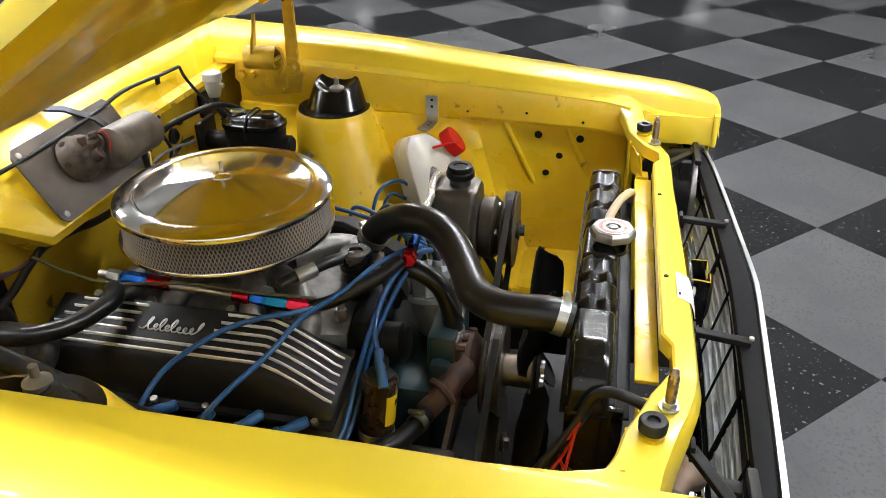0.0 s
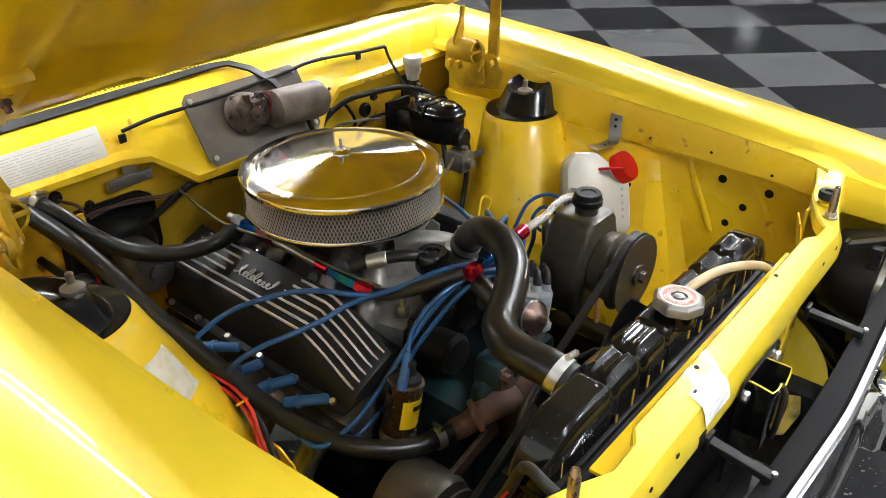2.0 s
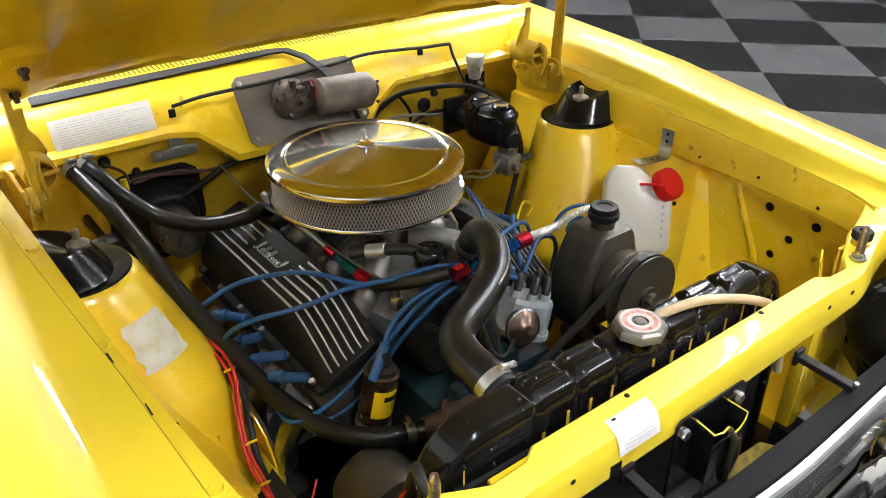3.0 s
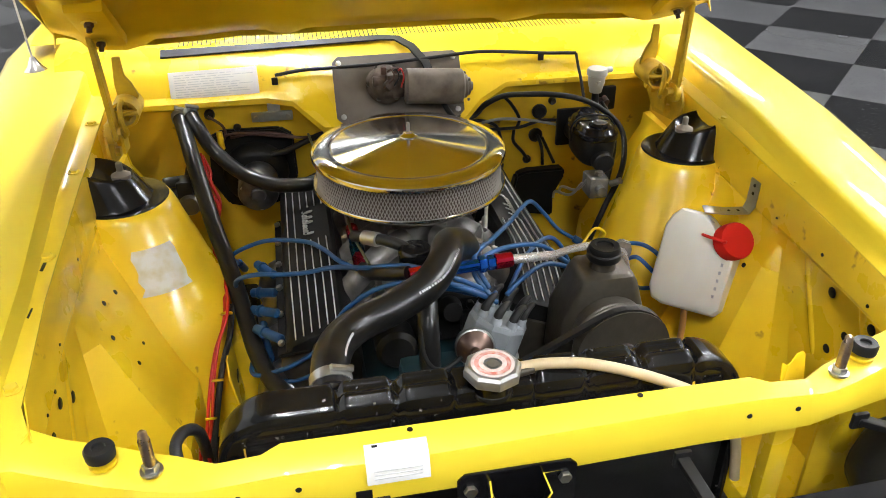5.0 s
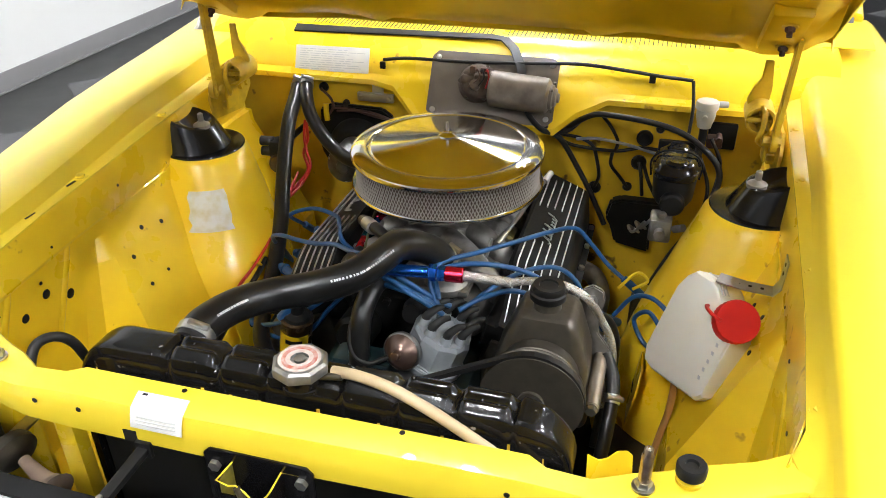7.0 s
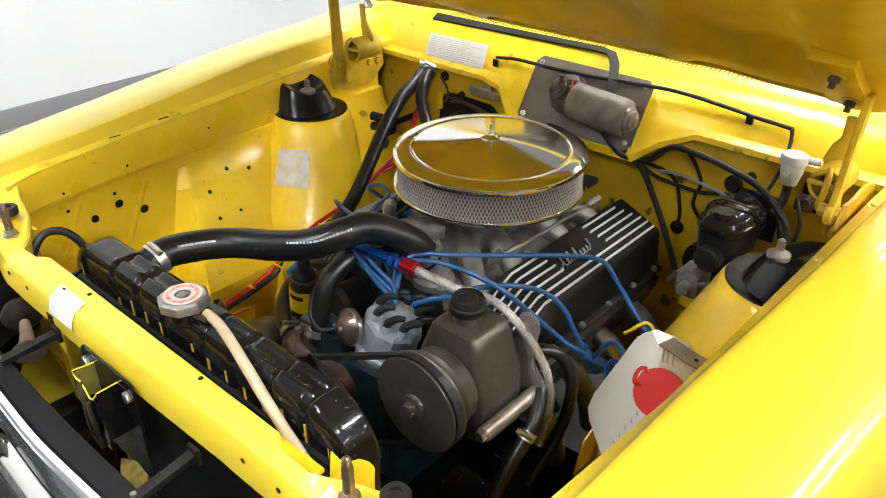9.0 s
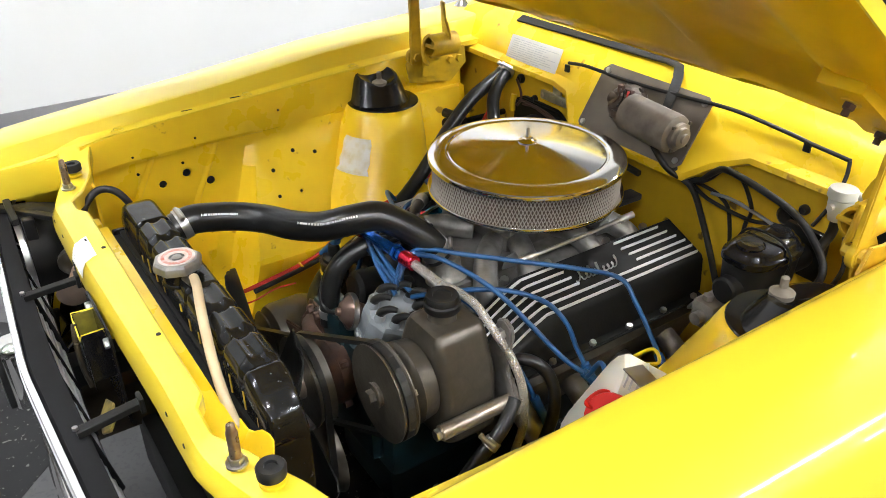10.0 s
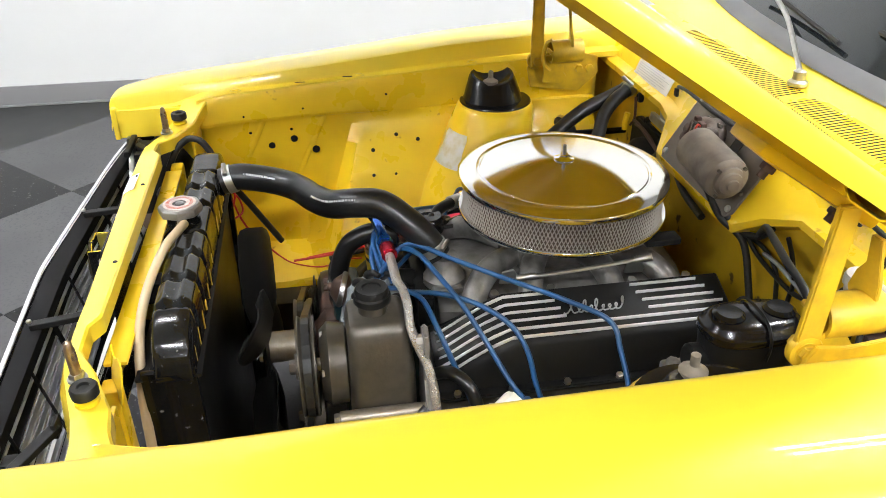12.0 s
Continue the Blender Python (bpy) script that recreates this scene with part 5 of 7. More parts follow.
def fittings():
    def fit_run(name, label, segs):
        t = thing(name, label, "fuel line", segs[0][0])
        for a, b, r, mat, hexa, nm in segs:
            part(nm, hexnut(a, b, r) if hexa else rod(a, b, r, 16, 0.001), mat, t)
        return t
    P = lambda u: (u, 0.386 + 0.01 * math.sin(u * 9), 0.722 + 0.02 * u)
    fit_run("fuel_crossover", "blue and red anodised fuel fittings with braided hose", [
        (P(-0.052), P(-0.028), 0.013, ANRED, True, "red_fitting"), (P(-0.028), P(-0.012), 0.010, ANBLUE, True, "blue_fitting"), (P(-0.012), P(0.058), 0.0095, ANBLUE, False, "blue_tube"), (P(0.058), P(0.070), 0.0135, ANBLUE, True, "blue_nut"), (P(0.072), P(0.084), 0.012, ANBLUE, True, "blue_fitting"), (P(0.084), P(0.112), 0.0125, ANRED, False, "red_fitting"), ((0.112, 0.394, 0.7245), (0.185, 0.397, 0.722), 0.0075, BRAID, False, "braided_hose")])
    t = thing("braided_line", "braided steel line beside the steering pump", "hose", (0.19, 0.4, 0.7))
    part("hose", sweep([(0.182, 0.397, 0.722), (0.215, 0.402, 0.727), (0.258, 0.404, 0.727), (0.292, 0.403, 0.715), (0.310, 0.412, 0.690), (0.322, 0.424, 0.660), (0.340, 0.430, 0.618), (0.346, 0.430, 0.56), (0.335, 0.425, 0.49)], 0.0064, 14), BRAID, t)
    F = lambda u: (-0.125 + 0.012 * u, 0.850 - 0.312 * u, 0.682 - 0.026 * u)
    fit_run("fuel_log", "fuel log with blue and red anodised fittings", [
        (F(-0.10), F(-0.05), 0.007, STEEL, False, "plug"), (F(-0.05), F(0.02), 0.0105, ZINC, True, "steel_nut"), (F(0.03), F(0.17), 0.012, ANBLUE, True, "blue_fitting"), (F(0.17), F(0.29), 0.0115, ANRED, False, "red_fitting"), (F(0.29), F(0.63), 0.0080, STEEL, False, "braided_hose"), (F(0.63), F(0.72), 0.0115, ANRED, False, "red_fitting"), (F(0.72), F(0.80), 0.0105, ANBLUE, True, "blue_fitting"), (F(0.80), F(0.92), 0.0125, material("teal anodised", (0.01, 0.16, 0.28), 0.25, 0.9), True, "tee_fitting"), (F(0.92), F(1.04), 0.0125, ANRED, True, "red_fitting")])
    hose_thing("fuel_hose", "black braided hose to the front fitting", [(-0.112, 0.528, 0.655), (-0.105, 0.49, 0.668), (-0.085, 0.43, 0.70), (-0.052, 0.392, 0.721)], 0.011)
    # breather with a bright ferrule
    t = thing("breather_hose", "black breather hose with a bright ferrule", "hose", (-0.09, 0.53, 0.71))
    part("hose", sweep([(-0.12, 0.57, 0.695), (-0.10, 0.545, 0.705), (-0.06, 0.505, 0.712), (-0.03, 0.48, 0.705)], 0.010, 14), HOSE, t)
    part("ferrule", rod((-0.104, 0.548, 0.7035), (-0.082, 0.524, 0.709), 0.0125, 20, 0.001), ZINC, t, "bright crimped ferrule")
    t = thing("oil_filler_cap", "round black oil filler cap behind the hose", "cap", (-0.028, 0.475, 0.66))
    part("neck", rod((-0.028, 0.475, 0.63), (-0.028, 0.475, 0.69), 0.019, 20), BLACKSATIN, t)
    part("cap", lathe([(0.026, 0.685), (0.028, 0.688), (0.028, 0.712), (0.024, 0.717), (0.012, 0.717), (0.011, 0.714)], 32, (-0.028, 0.475, 0), (-0.028, 0.475, 1)), BLACKGLOSS, t)


# ---- around the engine ----
def radiator():
    t = thing("radiator", "black painted radiator with a pressed top tank", "radiator", (0, 0.08, 0.12))
    part("core", box((0, 0.080, 0.42), (0.61, 0.052, 0.56), 0.004), BLACKSATIN, t)
    for s in (-1, 1):
        part("side_plate", box((s * 0.3115, 0.080, 0.42), (0.012, 0.072, 0.56), 0.004), TANKBLACK, t, "black chipped side plate")
    TY = 0.0885             # middle of the top tank
    pillows = (-0.150, -0.080, 0.080, 0.150, 0.220)

    def swell(x):           # 1 on a pressed pillow, 0 in the valleys between
        return max([max(0.0, min(1.0, (0.0335 - abs(x - c)) / 0.009)) for c in pillows] + [0.0])
    rows = []
    for x in np.linspace(-0.324, 0.324, 151):
        e = max(0.0, 1 - ((abs(x) - 0.255) / 0.069) ** 2) if abs(x) > 0.255 else 1.0
        k = swell(x)
        k = k * k * (3 - 2 * k)
        plain = 1.0 if x < -0.19 or abs(x) < 0.045 or x > 0.255 else 0.0
        h = 0.012 + (0.056 + 0.007 * k + 0.006 * plain) * e ** 0.62
        w = 0.0260 + 0.0030 * k + 0.0022 * plain - 0.005 * (1 - e)
        row = [(x, TY - w, 0.688)]
        for v in np.linspace(-1, 1, 17):
            side = (1 - abs(v) ** 7) ** 0.5
            bead = 0.0050 * k * (math.exp(-((v - 0.40) / 0.17) ** 2) + math.exp(-((v + 0.40) / 0.17) ** 2))
            row.append((x, TY + v * w, 0.688 + h * (0.66 + 0.34 * side) + bead))
        row.append((x, TY + w, 0.688))
        rows.append(row)
    tank = part("top_tank", loft(rows), TANKBLACK, t, "glossy black chipped top tank", 60)
    for x in (-0.19, -0.115, -0.045, 0.045, 0.115, 0.185):
        part("solder_bead", sweep([(x - 0.002, 0.064, 0.748), (x + 0.002, 0.074, 0.7545), (x - 0.002, 0.088, 0.7555), (x + 0.002, 0.102, 0.7545), (x + 0.001, 0.113, 0.748)], 0.0018, 8), TANKBLACK, tank)
    part("seam_flange", box((0, 0.08, 0.690), (0.635, 0.086, 0.005), 0.002), BLACKSATIN, tank)
    part("outlet_neck", rod((-0.187, 0.088, 0.716), (-0.187, 0.134, 0.743), 0.0215, 24), TANKBLACK, tank)
    part("overflow_nipple", rod((0.02, 0.073, 0.766), (0.048, 0.075, 0.770), 0.0045), DARKMETAL, tank)
    part("filler_neck", lathe([(0.026, 0.750), (0.025, 0.754), (0.024, 0.755), (0.024, 0.770), (0.030, 0.773)], 28, (-0.003, 0.073, 0), (-0.003, 0.073, 1)), TANKBLACK, tank)
    cap = part("radiator_cap", lathe([(0.031, 0.772), (0.0345, 0.774), (0.0350, 0.781), (0.0335, 0.7850), (0.030, 0.788), (0.012, 0.788), (0.011, 0.785), (0.002, 0.7865)], 8, (-0.003, 0.073, 0), (-0.003, 0.073, 1)), CAPSTEEL, t, "grey octagonal pressure cap", 25)
    part("cap_ring", lathe([(0.011, 0.7884), (0.0255, 0.7884), (0.0255, 0.7890), (0.011, 0.7890)], 40, (-0.003, 0.073, 0), (-0.003, 0.073, 1), False), material("worn cap plate", (0.60, 0.56, 0.53), 0.5, second=(0.55, 0.36, 0.31), scale=120, amount=0.8), cap, "pale worn plate")
    part("print_ring", lathe([(0.0165, 0.7892), (0.0215, 0.7892), (0.0215, 0.7895), (0.0165, 0.7895)], 40, (-0.003, 0.073, 0), (-0.003, 0.073, 1), False), material("faded cap print", (0.50, 0.13, 0.09), 0.5, second=(0.56, 0.42, 0.38), scale=140, amount=0.9), cap, "faded red print ring")
    part("cap_rivet", lathe([(0.007, 0.785), (0.007, 0.789), (0.003, 0.790)], 20, (-0.003, 0.073, 0), (-0.003, 0.073, 1)), CAPSTEEL, cap)
    part("drip_stain", box((0.02, TY - 0.0286, 0.72), (0.004, 0.0016, 0.012)), YELLOWTAG, tank)
    rnd = random.Random(11)
    # reflections of the yellow paint on the tank, drawn as thin coloured strips
    for x in np.linspace(-0.29, 0.29, 16):
        w = 0.0262 + 0.0030 * swell(x)
        part("yellow_streak", box((x, TY + w, 0.712 + rnd.uniform(-0.008, 0.006)), (rnd.uniform(0.003, 0.006), 0.0014, rnd.uniform(0.014, 0.03)), 0.0), HINGE, tank, "yellow streak, reflected bay paint put in as colour", 0)
        part("yellow_streak", box((x, TY - w, 0.712 + rnd.uniform(-0.008, 0.006)), (rnd.uniform(0.003, 0.006), 0.0014, rnd.uniform(0.014, 0.03)), 0.0), HINGE, tank, "yellow streak, reflected bay paint put in as colour", 0)
    return t


def washer_bottle():
    t = thing("washer_bottle", "milky plastic washer bottle with a red cap", "bottle", (0.47, 0.462, 0.53))
    u, v = Vector((0.707, -0.707, 0)), Vector((0.707, 0.707, 0))
    up = (v * 0.45 + Vector((0, 0, 0.88))).normalized()
    v = (v - up * v.dot(up)).normalized()
    u = v.cross(up)
    o = Vector((0.478, 0.467, 0.632))
    def P(a, b, c):
        return o + u * a + v * b + up * c
    prof = [(-0.045, 0.085), (-0.008, 0.085), (0.002, 0.081), (0.058, 0.034), (0.066, 0.022), (0.066, -0.072), (0.056, -0.084), (-0.035, -0.088), (-0.055, -0.082), (-0.064, -0.062), (-0.065, 0.050), (-0.058, 0.070)]
    rows = []
    for b, k in ((-0.036, 0.90), (-0.034, 0.955), (-0.028, 1.0), (0.028, 1.0), (0.034, 0.955), (0.036, 0.90)):
        rows.append([P(a * k, b, c * k + 0.003 * (1 - k)) for a, c in prof])
    part("bottle_body", loft(rows), MILK, t, "milky translucent plastic", 28)
    n = (u * 0.59 + up * 0.34 - v * 0.68).normalized()
    c = P(0.042, -0.020, 0.044)
    part("neck", rod(c - n * 0.025, c + n * 0.012, 0.024, 24), MILK, t)
    ridged = []
    for r, h in ((0.028, 0.006), (0.0315, 0.008), (0.0315, 0.030), (0.030, 0.033), (0.002, 0.0335)):
        m, _ = axis_matrix(c, c + n)
        ridged.append([m @ Vector(((r + (0.0006 if k % 2 and h > 0.007 else 0)) * math.cos(k * math.tau / 64), (r + (0.0006 if k % 2 and h > 0.007 else 0)) * math.sin(k * math.tau / 64), h)) for k in range(64)])
    cap = part("cap", loft(ridged), RED, t, "bright red screw cap")
    part("cap_strap", sweep([c + n * 0.008 + v * 0.027, c + n * 0.010 + v * 0.036 - u * 0.012, c + n * 0.014 - u * 0.042 + v * 0.015, c + n * 0.014 - u * 0.045 - v * 0.014, c + n * 0.010 - v * 0.040 - u * 0.006, c + n * 0.008 - v * 0.027], 0.0028, 8), RED, cap)
    part("scale_marks", join(*[box((0, 0, 0), (0.004, 0.0008, 0.009), 0, Matrix.Translation(P(0.048, -0.0365, -0.050 + 0.014 * k)) @ Matrix.Rotation(radians(-45), 4, "Z")) for k in range(5)]), INK, t, "dark level marks", 0)
    for b in (-0.030, -0.023, -0.014):
        part("print_bar", box((0, 0, 0), (0.0165, 0.0026, 0.0008), 0, plane_m(P(0.006, b, 0.0782), u * 0.766 - up * 0.643, v)), INK, t, "dark worn print bar", 0)
    part("mould_seam", sweep([P(-0.0655, 0, 0.05), P(-0.0585, 0, 0.0705), P(-0.045, 0, 0.0855), P(-0.010, 0, 0.0855)], 0.0012, 6, 1, False), MILK, t)
    part("drain_tube", sweep([P(0.005, -0.02, -0.082), P(0.005, -0.02, -0.082) + Vector((0.0, -0.004, -0.05)), P(0.005, -0.02, -0.082) + Vector((-0.012, -0.018, -0.12)), P(0.005, -0.02, -0.082) + Vector((-0.03, -0.03, -0.25))], 0.0058, 10), AMBER, t, "amber rubber drain tube")
    br = part("bracket", sheet([[Vector(p) for p in ((0.5715, 0.468, 0.775), (0.5705, 0.468, 0.730), (0.560, 0.466, 0.718), (0.52, 0.468, 0.720), (0.478, 0.472, 0.726))], [Vector(p) for p in ((0.5715, 0.496, 0.775), (0.5705, 0.496, 0.730), (0.562, 0.492, 0.718), (0.525, 0.494, 0.720), (0.486, 0.498, 0.726))]], 0.002), ZINC, t, "perforated zinc strap bracket")
    for p in ((0.5695, 0.482, 0.765), (0.5690, 0.482, 0.750)):
        part("bracket_hole", lathe([(0.0035, 0), (0.003, 0.001)], 10, p, (0, p[1], p[2])), BLACKSATIN, br)
    for q in ((0.545, 0.480, 0.7200), (0.528, 0.481, 0.7210), (0.511, 0.482, 0.7225)):
        part("bracket_hole", lathe([(0.0035, 0), (0.003, 0.001)], 10, q, (q[0], q[1], 2)), BLACKSATIN, br)
    return t


def wiper_motor():
    t = thing("wiper_motor", "dusty grey wiper motor on a flat mounting plate", "wiper motor", (0.02, 0.97, 0.76))
    o = Vector((0.022, 0.972, 0.8165))
    ydir = Vector((0, 0.073, 0.118)).normalized()
    m = plane_m(o, (1, 0, 0), ydir)
    w, h, c = 0.135, 0.070, 0.012
    part("plate", slab([(-w + c, -h), (w - c, -h), (w, -h + c), (w, h - c), (w - c, h), (-w + c, h), (-w, h - c), (-w, -h + c)], 0.004, m @ Matrix.Translation((0, 0, 0.004)), 0.001), GREYPLATE, t, "dull grey painted plate")
    for x in (-w + 0.014, w - 0.014):
        for y in (-h + 0.014, h - 0.014):
            p = m @ Vector((x, y, 0.008))
            q = m @ Vector((x, y, 0.012))
            part("screw", lathe([(0.006, 0), (0.0055, 0.003), (0.002, 0.004)], 14, p, q), STEEL, t)
    a, b = Vector((0.028, 0.925, 0.834)), Vector((0.163, 0.922, 0.826))
    part("motor_can", lathe([(0.028, 0), (0.036, 0.004), (0.0365, 0.11), (0.035, 0.118), (0.030, 0.122), (0.025, 0.123), (0.024, 0.129), (0.019, 0.131), (0.018, 0.136), (0.010, 0.138), (0.009, 0.142)], 40, a, b), MOTOR, t, "grey ribbed motor can")
    gear = part("gearbox", join(lathe([(0.040, 0), (0.042, 0.006), (0.038, 0.012), (0.034, 0.028), (0.026, 0.036), (0.014, 0.040)], 28, (-0.006, 0.966, 0.826), (-0.006, 0.966 - 0.85, 0.826 + 0.52)), box((0.012, 0.945, 0.834), (0.045, 0.045, 0.055), 0.016)), GEARCAST, t, "grimy cast gearbox")
    n = Vector((0, -0.85, 0.52)).normalized()
    e1, e2 = Vector((1, 0, 0)), Vector((0, 0.52, 0.85)).normalized()
    c = Vector((-0.006, 0.966, 0.826))
    for k in range(6):
        p = c + (e1 * math.cos(k * 1.047) + e2 * math.sin(k * 1.047)) * 0.036 + n * 0.010
        part("cover_bolt", hexnut(p, p + n * 0.009, 0.0052), DARKMETAL, gear)
    part("worm_boss", join(rod(c + n * 0.030 - e1 * 0.03, c + n * 0.030 + e1 * 0.03, 0.012, 14, 0.003), lathe([(0.012, 0), (0.011, 0.016), (0.006, 0.018)], 14, c + n * 0.034 - e2 * 0.012, c + n + e1 * 0.3)), GEARCAST, gear)
    part("terminal", join(box(c + n * 0.042 + e2 * 0.014 + e1 * 0.020, (0.018, 0.010, 0.022), 0.003), box(c + n * 0.040 + e2 * 0.020 - e1 * 0.006, (0.012, 0.010, 0.016), 0.003)), RUST, t, "rusty terminal block")
    for k, mat in enumerate((REDWIRE, RUBBER, RUST)):
        p = c + n * 0.046 + e2 * 0.016 + e1 * (0.022 - 0.010 * k)
        part("wire", sweep([p, p + n * 0.012 + e1 * 0.006, p + n * 0.010 - e2 * 0.016 + e1 * 0.010, p - e2 * 0.034 + e1 * (0.004 - 0.008 * k)], 0.0018, 6), mat, t)
    for k in range(4):
        q = a + (b - a) * 0.93
        an = 0.8 + k * math.tau / 4
        p = q + Vector((0.002, 0.030 * math.cos(an), 0.030 * math.sin(an)))
        part("screw", lathe([(0.0035, 0), (0.003, 0.004)], 8, p, p + Vector((1, 0, 0))), DARKMETAL, t)
    return t


def master_cylinder():
    t = thing("brake_master_cylinder", "black brake master cylinder with a clipped lid", "master cylinder", (0.415, 0.87, 0.66))
    def oval(levels, cx=0.415, cy=0.868, seg=40):
        return loft([[(cx + 0.9 * w * math.copysign(abs(math.cos(q)) ** 0.7, math.cos(q)), cy + 0.86 * h * math.copysign(abs(math.sin(q)) ** 0.7, math.sin(q)), z - 0.016) for q in np.linspace(0, math.tau, seg, endpoint=False)] for w, h, z in levels])
    part("reservoir", oval([(0.036, 0.066, 0.690), (0.042, 0.074, 0.700), (0.045, 0.077, 0.740), (0.044, 0.076, 0.748)]), BLACKSATIN, t)
    part("lid", oval([(0.047, 0.079, 0.746), (0.049, 0.081, 0.750), (0.048, 0.080, 0.757), (0.043, 0.074, 0.760), (0.041, 0.071, 0.766), (0.034, 0.062, 0.771), (0.020, 0.045, 0.773)]), BLACKGLOSS, t, "glossy black lid")
    for dy in (-0.035, 0.035):
        part("lid_boss", lathe([(0.022, 0.766), (0.021, 0.774), (0.016, 0.778), (0.004, 0.777)], 24, (0.415, 0.868 + dy, -0.016), (0.415, 0.868 + dy, 1)), BLACKGLOSS, t)
    part("bail_wire", sweep([(0.371, 0.87, 0.71), (0.369, 0.87, 0.740), (0.390, 0.87, 0.761), (0.440, 0.87, 0.761), (0.461, 0.87, 0.740), (0.459, 0.87, 0.71)], 0.0022, 6, 4), BLACKSATIN, t)
    part("cylinder", rod((0.415, 1.00, 0.69), (0.415, 0.785, 0.69), 0.022, 20, 0.004), BLACKSATIN, t)
    part("valve_block", join(box((0.400, 0.79, 0.645), (0.04, 0.05, 0.045), 0.006), rod((0.40, 0.765, 0.645), (0.40, 0.75, 0.645), 0.010), rod((0.425, 0.77, 0.652), (0.44, 0.755, 0.665), 0.007), hexnut((0.40, 0.775, 0.672), (0.40, 0.775, 0.680), 0.009)), ALU, t, "grey alloy valve block")
    part("mount_flange", box((0.415, 0.985, 0.695), (0.075, 0.012, 0.085), 0.004), BLACKSATIN, t)
    for x, z in ((0.385, 0.66), (0.372, 0.65)):
        part("brake_pipe", sweep([(x, 0.79, z), (x - 0.02, 0.80, z - 0.03), (x - 0.03, 0.86, z - 0.05), (x - 0.01, 0.93, z - 0.10)], 0.003, 6), STEEL, t)
    t.location = Vector(t.location) + Vector((-0.006, -0.030, 0.010))
    return t


def fluid_cup():
    t = thing("fluid_reservoir", "small white plastic fluid cup on the cowl ledge", "reservoir", (0.45, 0.945, 0.79))
    a, b = (0.452, 0.945, 0), (0.452, 0.945, 1)
    part("cup", lathe([(0.013, 0.785), (0.015, 0.795), (0.018, 0.806), (0.019, 0.824)], 28, a, b), MILKGREY, t)
    part("lid", lathe([(0.020, 0.822), (0.022, 0.824), (0.022, 0.834), (0.020, 0.838), (0.002, 0.839)], 28, a, b), MILKGREY, t, "white screw lid")
    part("spout", rod((0.465, 0.952, 0.830), (0.490, 0.960, 0.828), 0.0065), MILKGREY, t)
    part("side_nipple", rod((0.45, 0.928, 0.811), (0.45, 0.919, 0.811), 0.005), MILKGREY, t)
    part("outlet_hose", sweep([(0.452, 0.945, 0.788), (0.452, 0.94, 0.76), (0.448, 0.92, 0.735)], 0.008, 10), RUBBER, t)
    return t


